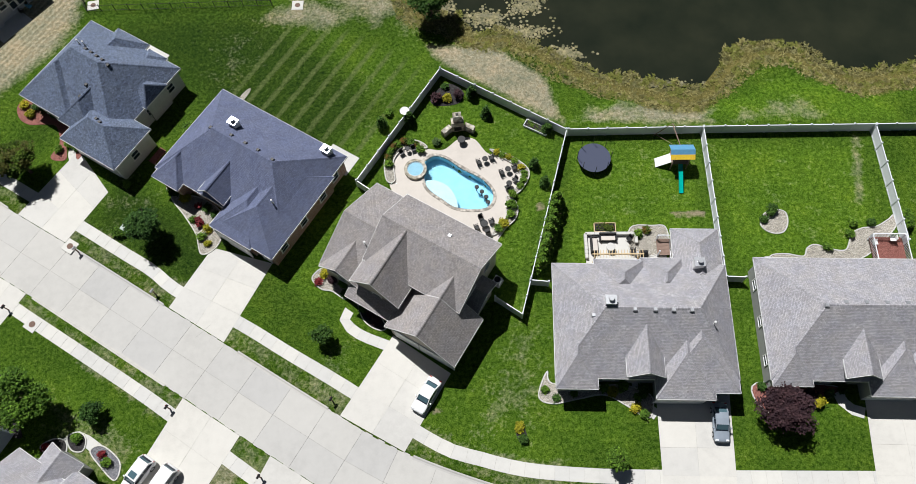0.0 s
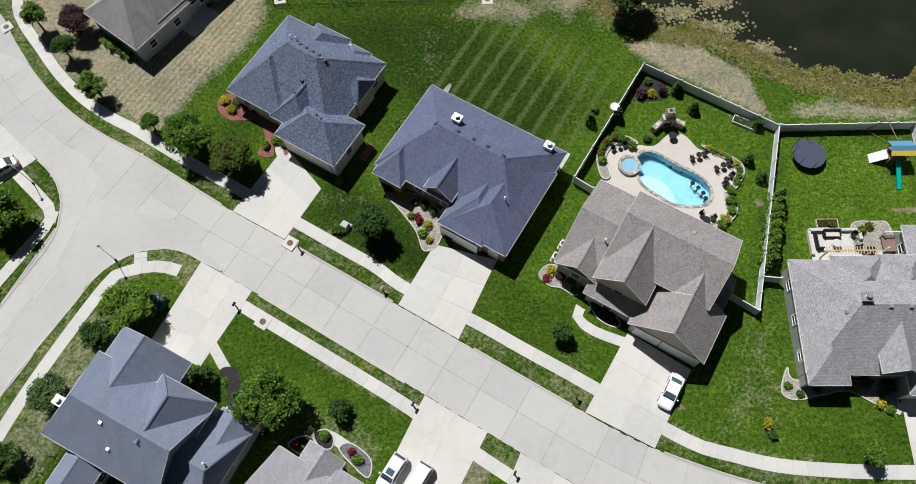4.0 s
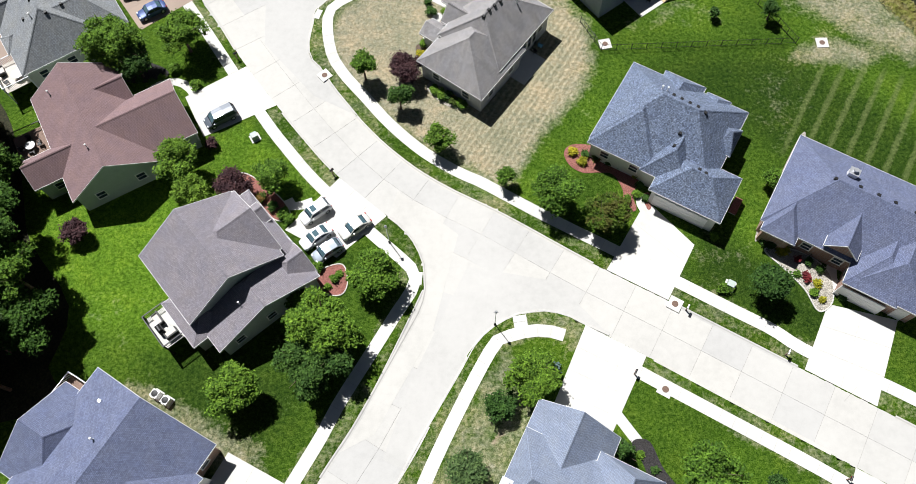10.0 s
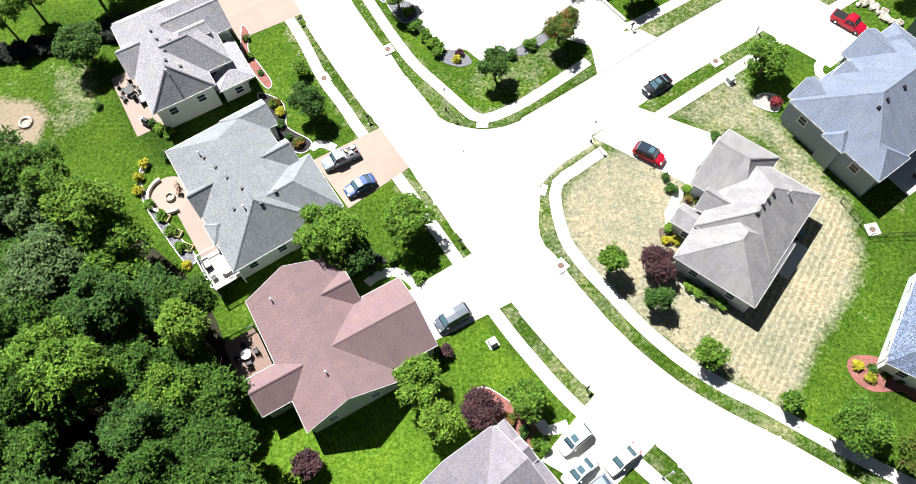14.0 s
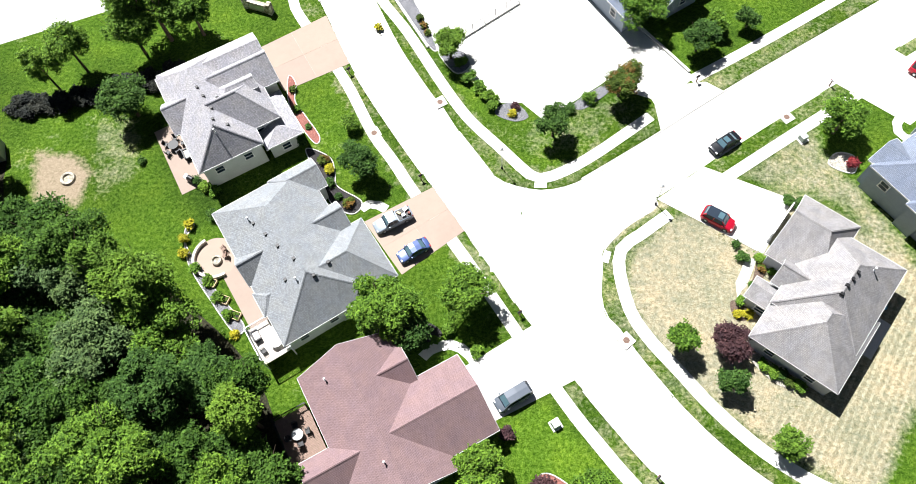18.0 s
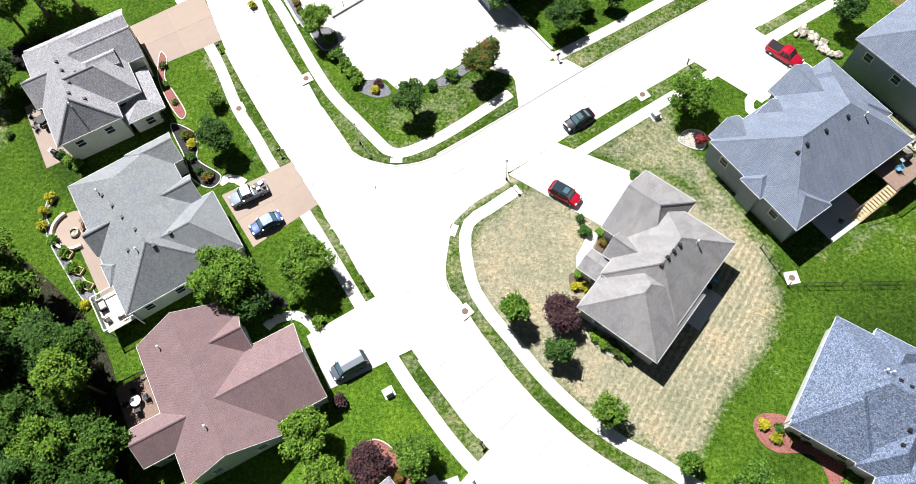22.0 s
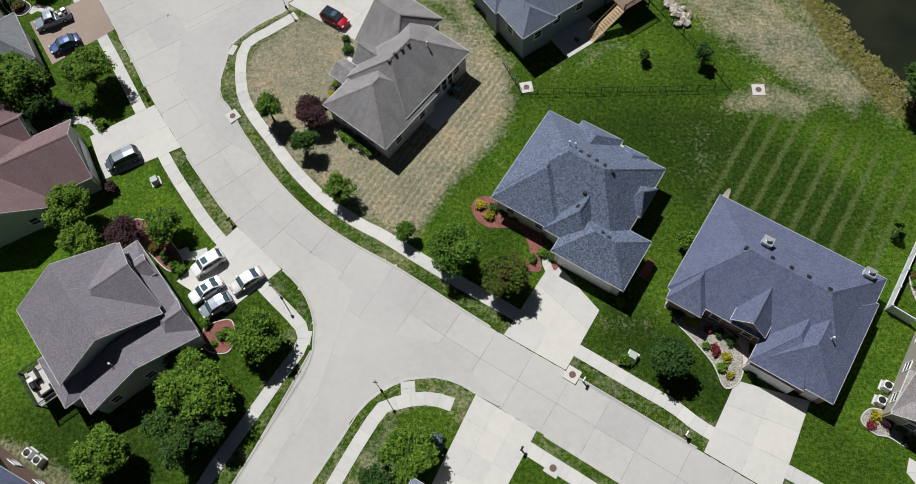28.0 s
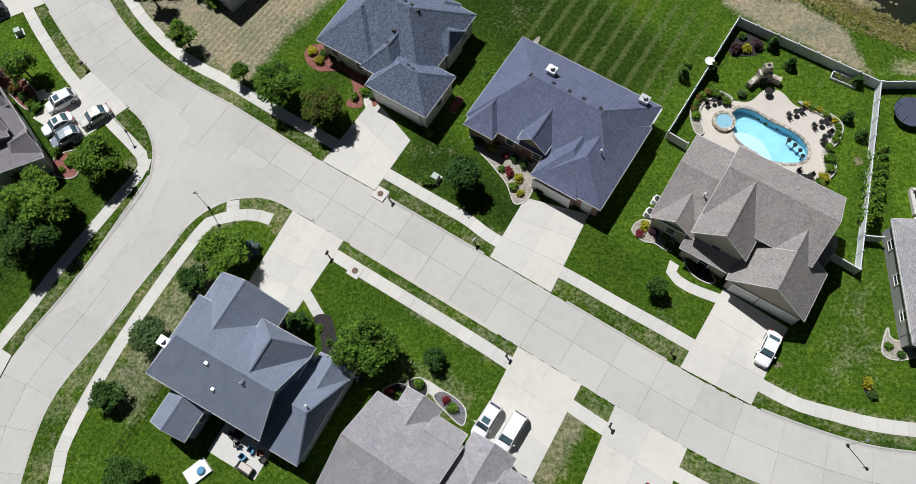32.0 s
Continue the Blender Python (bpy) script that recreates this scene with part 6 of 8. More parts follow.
for x, y, r, h, mat, label in ((-55.4, 17.6, 1.6, 4.2, "leaf_dark", "dark conifer at the entry walk"), (-61.8, 26.3, 0.9, 2.2, "leaf_blue", "small blue spruce at the driveway edge"), 
                               (-12.2, 49.3, 0.6, 1.8, "leaf_dark", "small dark conifer by the white fence"), (-8.8, 49.9, 0.6, 1.8, "leaf_dark", "small dark conifer by the white fence"), (-1.2, 53.6, 0.6, 1.8, "leaf_dark", "small dark conifer by the white fence"),
                               (0.6, 50.8, 0.5, 1.5, "leaf_dark", "small dark conifer in the pool garden"), (6.2, 43.6, 0.5, 1.4, "leaf_dark", "small dark conifer in the pool garden"), (7.4, 41.2, 0.5, 1.4, "leaf_dark", "small dark conifer in the pool garden"), (8.0, 48.4, 0.5, 1.3, "leaf_dark", "small dark conifer by the white fence"),
                               (-126.6, 90.6, 0.5, 2.4, "leaf_dark", "narrow upright conifer by the porch"), (-127.6, 92.2, 0.5, 2.4, "leaf_dark", "narrow upright conifer by the porch")):
    tree(x, y, r, h, mat, label, "cone", category="conifer")
# clipped hedge of upright evergreens beside the white fence
for i in range(9):
    tree(6.5 + i * 0.26, 30.6 + i * 0.98, 1.0, 2.6 + 0.2 * (i % 3), "leaf", "upright evergreen in a fence-side hedge", "cone", "evergreen hedge", "conifer")

SHRUBS = [((-34.9, 39.6), 0.7, "leaf_yellow"), ((-36.6, 40.3), 0.9, "leaf_dark"), ((-32.9, 36.4), 0.4, "leaf_red"), ((-33.4, 38.6), 0.3, "leaf_red"), ((-32.2, 38.2), 0.4, "leaf_dark"), ((-33.8, 36.8), 0.3, "leaf"), ((-31.8, 35.6), 0.4, "leaf_yellow"), ((-32.4, 34.6), 0.4, "leaf"), ((-31.2, 37.4), 0.4, "leaf_dark"),
          ((-31.6, 33.8), 0.3, "leaf_yellow"), ((-29.4, 34.0), 0.4, "leaf_dark"), ((-28.6, 35.2), 0.3, "leaf_red"), ((-42.1, 35.0), 0.7, "leaf"),
          ((-57.6, 53.0), 0.4, "leaf_yellow"), ((-56.2, 52.6), 0.5, "leaf_dark"), ((-54.6, 52.2), 0.7, "leaf_rust"), ((-53.4, 51.4), 0.6, "leaf_dark"), ((-52.2, 51.0), 0.5, "leaf"), ((-51.0, 50.6), 0.5, "leaf_dark"), ((-56.6, 51.6), 0.5, "leaf_yellow"), ((-50.2, 49.6), 0.4, "leaf_yellow"), ((-50.2, 48.2), 0.6, "leaf_dark"), ((-51.8, 46.4), 0.6, "leaf_lime"), ((-50.6, 47.0), 0.4, "leaf"), ((-49.6, 46.4), 0.4, "leaf_dark"),
          ((-42.4, 41.4), 0.6, "leaf_lime"), ((-17.8, 30.0), 0.4, "leaf_yellow"), ((-16.8, 29.2), 0.6, "leaf_purple"), ((-15.6, 28.6), 0.4, "leaf_lime"), ((-18.4, 29.0), 0.3, "leaf_red"), ((-15.2, 27.4), 0.5, "leaf_dark"), ((-13.2, 25.7), 0.5, "leaf_dark"), ((-12.4, 25.2), 0.7, "leaf_purple"), ((-11.6, 24.4), 0.6, "leaf_purple"),
          ((12.6, 16.9), 0.4, "leaf_lime"), ((14.4, 17.2), 0.7, "leaf"), ((16.6, 16.6), 0.8, "leaf_dark"), ((13.4, 16.6), 0.5, "leaf_yellow"), ((15.6, 14.9), 0.4, "leaf_yellow"), ((16.6, 14.4), 0.4, "leaf_lime"), ((6.4, 16.8), 0.3, "leaf"), ((7.6, 16.0), 0.3, "leaf_dark"), ((9.4, 16.4), 0.3, "leaf"), ((16.0, 16.0), 0.3, "leaf"), ((17.6, 34.6), 0.4, "leaf"), ((18.6, 35.2), 0.4, "leaf_rust"), ((14.4, 35.3), 0.5, "leaf_rust"),
          ((33.2, 37.4), 0.7, "leaf_dark"), ((32.0, 36.4), 0.5, "leaf_dark"), ((41.4, 34.4), 0.6, "leaf"), ((42.0, 35.8), 0.6, "leaf"), ((44.0, 35.8), 0.4, "leaf_dark"), ((38.6, 32.8), 0.5, "leaf"), ((48.0, 36.0), 1.2, "leaf"), ((34.4, 15.4), 0.7, "leaf_yellow"), ((37.0, 16.8), 0.6, "leaf_dark"), ((35.6, 16.2), 0.5, "leaf_grey"), ((28.8, 17.0), 0.6, "leaf_dark"), ((33.6, 16.2), 0.8, "leaf_purple"),
          ((3.6, 13.0), 0.4, "leaf_yellow"), ((4.0, 11.6), 0.6, "leaf_dark"), ((-5.6, 53.2), 0.8, "leaf_purple"), ((-3.0, 53.8), 0.8, "leaf_purple"), ((-4.4, 54.9), 0.6, "leaf_dark"), ((-4.2, 53.2), 0.4, "leaf_yellow"), ((-11.4, 51.2), 0.4, "leaf"),
          ((-92.0, 45.4), 0.8, "leaf"), ((-93.0, 46.4), 0.8, "leaf_dark"), ((-91.2, 44.6), 0.8, "leaf"), ((-94.6, 47.4), 0.7, "leaf_rust"), ((-95.8, 45.6), 0.6, "leaf_lime"), ((-87.4, 38.6), 0.8, "leaf"), ((-85.6, 37.2), 0.4, "leaf"), ((-86.2, 36.2), 0.3, "leaf"), ((-84.9, 37.8), 0.3, "leaf_lime"), ((-101.3, 54.8), 0.9, "leaf_purple"), ((-104.6, 63.6), 0.7, "leaf"), ((-107.6, 66.2), 1.0, "leaf_lime"), ((-109.2, 64.8), 0.6, "leaf"), ((-110.2, 64.4), 0.6, "leaf_dark"), ((-112.0, 64.6), 0.6, "leaf_dark"),
          ((-53.2, 17.6), 0.3, "leaf"), ((-52.0, 16.0), 0.3, "leaf_dark"), ((-50.6, 13.8), 0.4, "leaf_dark"), ((-45.2, 10.9), 0.3, "leaf_red"), ((-44.2, 10.6), 0.3, "leaf"), ((-42.2, 11.8), 0.5, "leaf"), ((-39.2, 10.2), 0.3, "leaf_red"), ((-38.6, 9.4), 0.4, "leaf"),
          ((-128.6, 98.6), 0.4, "leaf_rust"), ((-127.6, 95.6), 0.4, "leaf"), ((-126.0, 93.0), 0.3, "leaf_dark"), ((-123.6, 88.0), 0.8, "leaf_rust"), ((-122.6, 86.6), 0.7, "leaf_yellow"), ((-122.4, 84.6), 0.8, "leaf_dark"), ((-120.0, 82.0), 0.7, "leaf_rust"), ((-121.2, 82.8), 0.5, "leaf_dark"),
          ((-139.0, 79.2), 0.8, "leaf_yellow"), ((-139.6, 77.4), 0.8, "leaf_yellow"), ((-139.0, 75.6), 0.8, "leaf_yellow"), ((-137.4, 73.6), 0.8, "leaf"), ((-136.2, 80.4), 1.0, "leaf_dark"), ((-135.8, 72.0), 0.7, "leaf"), ((-134.2, 70.0), 0.7, "leaf"), ((-132.8, 67.8), 0.7, "leaf"), ((-131.6, 65.6), 0.6, "leaf_yellow"), ((-126.4, 63.6), 0.6, "leaf_lime"),
          ((-75.2, 76.3), 0.5, "leaf_dark"), ((-74.6, 74.6), 0.7, "leaf_dark"), ((-72.9, 74.6), 0.7, "leaf_lime"), ((-72.8, 73.3), 0.4, "leaf_rust"), ((-71.3, 72.8), 0.8, "leaf"), ((-74.0, 71.3), 0.6, "leaf_dark"), ((-75.5, 69.3), 0.7, "leaf"), ((-76.1, 67.9), 0.5, "leaf_yellow"), ((-75.0, 67.9), 0.5, "leaf_yellow"), ((-68.6, 81.6), 1.1, "leaf_dark"), ((-67.4, 80.8), 0.9, "leaf_dark"), ((-60.4, 86.4), 1.1, "leaf_red"), ((-74.2, 62.2), 0.8, "leaf"), ((-73.4, 61.4), 0.7, "leaf_lime"), ((-72.5, 61.0), 0.8, "leaf_dark"), ((-71.7, 60.4), 0.7, "leaf_rust"), ((-71.0, 59.9), 0.7, "leaf_lime"),
          ((-107.0, 102.4), 0.9, "leaf_lime"), ((-105.6, 99.8), 0.9, "leaf"), ((-104.4, 98.4), 0.9, "leaf"), ((-103.4, 97.0), 0.9, "leaf"), ((-102.4, 95.8), 0.9, "leaf"), ((-100.2, 94.4), 0.4, "leaf_yellow"), ((-99.8, 95.4), 0.5, "leaf_purple"), ((-93.0, 95.0), 0.7, "leaf_dark"), ((-90.6, 96.4), 0.9, "leaf"), ((-112.4, 110.0), 0.6, "leaf_rust"), ((-111.8, 108.8), 0.6, "leaf_rust"), ((-111.2, 107.6), 0.6, "leaf_rust"),
          ((-146.6, 88.2), 0.5, "leaf_dark"), ((-139.2, 85.2), 0.8, "leaf_dark"), ((-138.0, 84.4), 0.8, "leaf_lime"), ((-136.6, 83.8), 0.8, "leaf"), ((-104.0, 98.0), 0.4, "leaf"), ((-118.0, 108.6), 0.6, "leaf_yellow")]
for (x, y), r, mat in SHRUBS:
    word = {"leaf": "green", "leaf_dark": "dark green", "leaf_yellow": "golden yellow", "leaf_lime": "lime green", "leaf_red": "deep red", "leaf_purple": "purple", "leaf_rust": "rust-tinged", "leaf_grey": "grey-green"}[mat]
    shrub(x, y, r, mat, f"rounded {word} shrub in a planting bed", "garden shrubs", 0.04)

# woodland beyond the back gardens
rng = random.Random(11)
WOOD = [(-175, 20), (-117.5, 21.5), (-115.5, 27), (-114.5, 34), (-120.6, 42), (-122.6, 48), (-124.5, 54), (-127.5, 60.5), (-133.0, 66.5), (-143, 73.5), (-153, 76), (-158, 79), (-164, 84), (-166, 92), (-175, 94), (-185, 90)]
placed = []
for _ in range(6000):
    x, y = rng.uniform(-178, -113), rng.uniform(18, 103)
    r = rng.choice((2.5, 3.0, 3.5, 4.0, 4.5))
    if patch(WOOD, np.array([x]), np.array([y]), 0.2)[0] < 0.5 or any(math.dist((x, y), p[:2]) < (r + p[2]) * 0.48 for p in placed):
        continue
    if noise.noise(Vector((x * 0.085, y * 0.085, 4.0))) < -0.28:
        continue
    if far_from(WOOD + WOOD[:1], np.array([x]), np.array([y]))[0] < r * 0.35:
        continue
    placed.append((x, y, r))
for x, y, r in placed:
    mat = rng.choice(("leaf_wood", "leaf_wood", "leaf", "leaf_wood", "leaf_dark", "leaf_grey", "leaf_lime" if rng.random() < 0.6 else "leaf_wood"))
    low = y > 90
    word = {"leaf_wood": "mid-green", "leaf": "green", "leaf_dark": "dark green", "leaf_grey": "grey-green", "leaf_lime": "yellow-green"}[mat]
    tree(x, y, r, (4.5 if low else 8.0) + rng.choice((0, 1, 2, 3)) * (0.5 if low else 2.1), mat, f"{word} broadleaf tree in the dense woodland", "tree", "woodland trees", deep=0.56)
for x, y, r, h in ((-146.4, 107.4, 4.5, 11), (-142.0, 108.2, 3.5, 9), (-149.6, 105.2, 3.0, 8), (-157.0, 102.4, 2.5, 8.5), (-160.2, 99.6, 2.0, 8)):
    tree(x, y, r, h, "leaf", "tall open tree between lawn and highway", "tree", "roadside trees")
for i in range(54):
    t = i / 53
    shrub(-165.5 + 21.5 * t + rng.uniform(-0.4, 0.4), 96.2 + 5.4 * t ** 1.4 + rng.uniform(-1.5, 1.5), rng.choice((0.9, 1.1, 1.3)), "leaf_scrub", "dark twiggy bush in the boundary scrub", "boundary scrub")
# Near-black sheet: tree shade put into the leaf colour, out to the shaded edge.
shaded_floor = Shape()
shaded_floor.slab(ccw(smooth_line([(p[0] - 0.8 * (p[0] + 145) / math.dist(p, (-145, 60)), p[1] - 0.8 * (p[1] - 60) / math.dist(p, (-145, 60))) for p in WOOD], True, 3)), -0.2, 0.03)
M["shade_litter"] = stones("shaded_leaf_litter", (0.018, 0.02, 0.008), (0.05, 0.045, 0.02), (0.03, 0.035, 0.012), scale=5)
single("woodland_floor", shaded_floor, M["shade_litter"], "leaf-strewn woodland floor with the tree shade in its near-black colour", "ground", kind="structure")


# ---- vehicles ----
def paint(name, colour, metal=0.3):
    m, nt, b = shader(name, 0.36, metal)
    nt.links.new(ramp(nt, noise_tex(nt, 2.0), (0.3, tuple(c * 0.94 for c in colour)), (0.7, colour)), b.inputs["Base Color"])
    b.inputs["Coat Weight"].default_value, b.inputs["Coat Roughness"].default_value = 0.35, 0.1
    return m


PAINT = {"white": paint("white_car_paint", (0.80, 0.80, 0.80), 0.0), "silver": paint("silver_car_paint", (0.27, 0.31, 0.36), 0.1), "grey": paint("grey_car_paint", (0.10, 0.115, 0.14), 0.1),
         "navy": paint("navy_car_paint", (0.035, 0.05, 0.12), 0.1), "blue": paint("blue_car_paint", (0.05, 0.085, 0.22), 0.1), "beige": paint("pale_silver_paint", (0.55, 0.54, 0.50), 0.1), "black": paint("black_car_paint", (0.012, 0.014, 0.018), 0.3), "red": paint("red_car_paint", (0.40, 0.006, 0.025), 0.2)}
# Pale teal base colour stands in for the sky mirrored in the glass.
M["sky_carglass"] = plain("sky_coloured_car_glass", (0.07, 0.125, 0.15), 0.05, vary=0.05)
M["tyre"] = plain("tyre_rubber", (0.02, 0.02, 0.02), 0.85)
M["lens_white"] = plain("headlight_lens", (0.7, 0.72, 0.75), 0.1)
M["lens_red"] = plain("tail_light_lens", (0.35, 0.02, 0.02), 0.15)


def loft(sections, close=True):
    """Skin over cross sections: each (x, half width low, half width high, z low, z mid, z high)."""
    s = Shape()
    rings = []
    for x, w0, w1, z0, zm, z1 in sections:
        rings.append([(x, -w0 * 0.93, z0), (x, -w0, z0 + 0.12), (x, -w0, zm), (x, -w1, z1 - 0.03), (x, -w1 * 0.86, z1), (x, 0, z1 + 0.025), (x, w1 * 0.86, z1), (x, w1, z1 - 0.03), (x, w0, zm), (x, w0, z0 + 0.12), (x, w0 * 0.93, z0)])
    n = len(rings[0])
    for r in rings:
        s.v += r
    for i in range(len(rings) - 1):
        for j in range(n):
            a, b = i * n + j, i * n + (j + 1) % n
            s.f.append((a, a + n, b + n, b))
            s.uv.append(None)
    s.f += [tuple(range(n)), tuple((len(rings) - 1) * n + n - 1 - j for j in range(n))]
    s.uv += [None, None]
    return s


CARS = {  # length, width, deck height, roof height, bonnet end, screen top, roof end, tail end (from the front, shares of the length)
    "sedan": (4.75, 1.82, 0.93, 1.45, 0.27, 0.42, 0.70, 0.86), "suv": (4.65, 1.88, 1.05, 1.70, 0.24, 0.37, 0.86, 0.96), "minivan": (5.0, 1.95, 1.05, 1.75, 0.17, 0.33, 0.90, 0.97),
    "hatch": (4.4, 1.80, 0.98, 1.55, 0.24, 0.39, 0.80, 0.94), "pickup": (5.7, 1.95, 1.10, 1.80, 0.27, 0.37, 0.56, 0.60)}


def build_car(kind, colour, x, y, turn, label, z=0.035, name="car", sunroof=False, cargo=False):
    L, W, D, R, a, b, c, d = CARS[kind]
    p = PAINT[colour]
    car = thing(name, x, y, z, turn, label, "car" if kind != "pickup" else "pickup truck", "parked vehicles")
    L, W, D, R = L * 0.84, W * 0.87, D * 0.92, R * 0.92
    h, w = L / 2, W / 2
    X = lambda s: h - s * L
    nose, tail = 0.82, (0.88 if kind == "sedan" else 0.95)
    body = [(X(0.0), w * 0.78, w * 0.7, 0.35, 0.5, 0.62), (X(0.03), w * 0.92, w * 0.84, 0.24, 0.55, 0.72), (X(0.1), w, w * 0.93, 0.2, 0.62, D * nose), (X(a), w, w * 0.95, 0.2, 0.7, D * 0.97),
            (X(b), w, w * 0.96, 0.2, 0.72, D), (X(c), w, w * 0.96, 0.2, 0.74, D), (X(d), w, w * 0.95, 0.22, 0.74, D * 0.99), (X(0.96), w * 0.97, w * 0.9, 0.26, 0.72, D * 0.96), (X(1.0), w * 0.86, w * 0.78, 0.36, 0.66, D * tail)]
    bd = part("body", loft(body), p, car, smooth=True)
    cabin = [(X(a), w * 0.86, w * 0.82, D - 0.1, D - 0.04, D - 0.01), (X(b), w * 0.92, w * 0.78, D - 0.1, D + 0.02, R - 0.03), (X((b + c) / 2), w * 0.93, w * 0.80, D - 0.1, D + 0.02, R), (X(c), w * 0.92, w * 0.78, D - 0.1, D + 0.02, R - 0.05), (X(d), w * 0.86, w * 0.80, D - 0.1, D - 0.04, D - 0.01)]
    part("greenhouse", loft(cabin), M["glass"], car, "dark tinted side windows")
    for nm, x0, x1, z1 in (("windscreen", X(a) - 0.1, X(b) + 0.07, R - 0.02), ("rear_window", X(d) + 0.1, X(c) - 0.08, R - 0.05)):
        if kind != "pickup" or nm == "windscreen":
            part(nm, Shape().face([(x0, -w * 0.74, D + 0.1), (x0, w * 0.74, D + 0.1), (x1, w * 0.66, z1 + 0.05), (x1, -w * 0.66, z1 + 0.05)]).face([(x1, -w * 0.66, z1), (x1, w * 0.66, z1), (x0, w * 0.74, D + 0.05), (x0, -w * 0.74, D + 0.05)]), M["sky_carglass"], car, "glass with a pale sky reflection in its colour")
    rf = Shape()
    xs = [X(b) + 0.06, X((b + c) / 2), X(c) - 0.08]
    zs = [R + 0.0, R + 0.035, R - 0.015]
    for i in range(2):
        for s0, s1, e0, e1 in ((-0.79, 0.0, 0.0, 0.028), (0.0, 0.79, 0.028, 0.0)):
            rf.face([(xs[i], w * s0, zs[i] + e0), (xs[i + 1], w * s0, zs[i + 1] + e0), (xs[i + 1], w * s1, zs[i + 1] + e1), (xs[i], w * s1, zs[i] + e1)][::-1])
    for s0 in (-1, 1):
        for q0, q1 in ((0, 1), (1, 2)):
            rf.face([(xs[q0], s0 * w * 0.79, zs[q0]), (xs[q1], s0 * w * 0.79, zs[q1]), (xs[q1], s0 * w * 0.84, zs[q1] - 0.12), (xs[q0], s0 * w * 0.84, zs[q0] - 0.12)])
    roof = part("roof", rf, M["glass"] if (kind, colour) == ("suv", "red") else p, car, smooth=True)
    if sunroof:
        part("sunroof", Shape().box((X(b + 0.10), 0, R + 0.055), (0.62, 0.8, 0.02)), M["sky_carglass"], roof)
    for s in (-1, 1):
        part("pillar", Shape().tube((X(a) + 0.02, s * w * 0.85, D), (X(b), s * w * 0.77, R), 0.055, 0.055, 6), p, car)
        part("pillar", Shape().tube((X(c), s * w * 0.77, R - 0.03), (X(d), s * w * 0.83, D), 0.09, 0.09, 6), p, car)
        part("pillar", Shape().tube((X((b + c) / 2), s * w * 0.8, R - 0.02), (X((b + c) / 2 + 0.01), s * w * 0.93, D), 0.035, 0.035, 6), p, car)
        part("mirror", Shape().box((X(a + 0.07), s * (w + 0.1), D + 0.05), (0.16, 0.2, 0.14), 0, 0.8), p, car)
        part("headlight", Shape().box((X(0.045), s * w * 0.66, 0.68), (0.22, 0.36, 0.14), 0, 0.8), M["lens_white"], car)
        part("tail_light", Shape().box((X(0.975), s * w * 0.72, D * 0.84), (0.16, 0.3, 0.2), 0, 0.85), M["lens_red"], car)
        for xx in (X(0.19), X(0.80)):
            wh = part("wheel", Shape().tube((xx, s * (w - 0.2), 0.33), (xx, s * (w + 0.01), 0.33), 0.33, 0.33, 16), M["tyre"], car, "black tyre")
            part("rim", Shape().tube((xx, s * (w - 0.02), 0.33), (xx, s * (w + 0.025), 0.33), 0.21, 0.17, 12), M["metal"], wh, "alloy rim")
    part("bumper", Shape().box((X(0.015), 0, 0.42), (0.12, W * 0.8, 0.16), 0, 0.9), M["dark"], car)
    if kind == "pickup":
        part("cargo_bed", Shape().box((X(0.80), 0, D + 0.01), (L * 0.34, W * 0.78, 0.04)), M["dark"], car, "open cargo bed floor")
        if cargo:
            for i, (dx, dy, sx, sy, m) in enumerate(((0.1, 0.3, 0.5, 0.4, "white"), (-0.4, -0.3, 0.6, 0.5, "metal"), (0.5, -0.2, 0.3, 0.5, "pinewood"), (-0.6, 0.35, 0.3, 0.3, "mulch_red"))):
                part("load", Shape().box((X(0.80) + dx, dy, D + 0.15), (sx, sy, 0.28), 0.3 * i, 0.9), M[m], car)
    return car


for kind, colour, x, y, turn, label, sr in (
        ("sedan", "white", -6.0, 16.2, -120, "white sedan parked on the driveway", False), ("sedan", "silver", 24.0, 13.4, -93, "silver sedan parked at the garage door", False), ("minivan", "grey", -100.7, 58.65, -149, "dark grey minivan parked on the driveway", False),
        ("sedan", "blue", -111.9, 75.6, -148, "dark blue sedan on a tan driveway", False), ("suv", "red", -76.8, 79.25, -33, "red crossover with black glass roof", True), ("sedan", "black", -74.7, 89.5, -146, "black sedan parked at the kerb", True),
        ("suv", "white", -88.1, 45.4, -143, "white crossover on the full driveway", True), ("sedan", "white", -87.8, 42.25, -142, "white sedan on the full driveway", True), ("hatch", "silver", -86.4, 40.45, -145, "steel-blue hatchback on the full driveway", False), ("sedan", "beige", -83.4, 43.4, -143, "pale silver sedan parked near the pavement", False),
        ("suv", "white", -35.0, 8.2, -122, "white crossover parked on the driveway", True), ("minivan", "white", -32.5, 7.2, -121, "white minivan parked on the driveway", False), ("sedan", "navy", -19.6, 0.6, -120, "dark sedan parked on the driveway", False)):
    build_car(kind, colour, x, y, turn, label, -0.085 if label.endswith("kerb") else 0.035, sunroof=sr)
build_car("pickup", "silver", -114.5, 79.5, -152, "silver pickup truck with a loaded bed", 0.035, "pickup_truck", cargo=True)
build_car("pickup", "red", -48.6, 98.8, -42, "bright red pickup truck with an empty bed", 0.035, "pickup_truck")


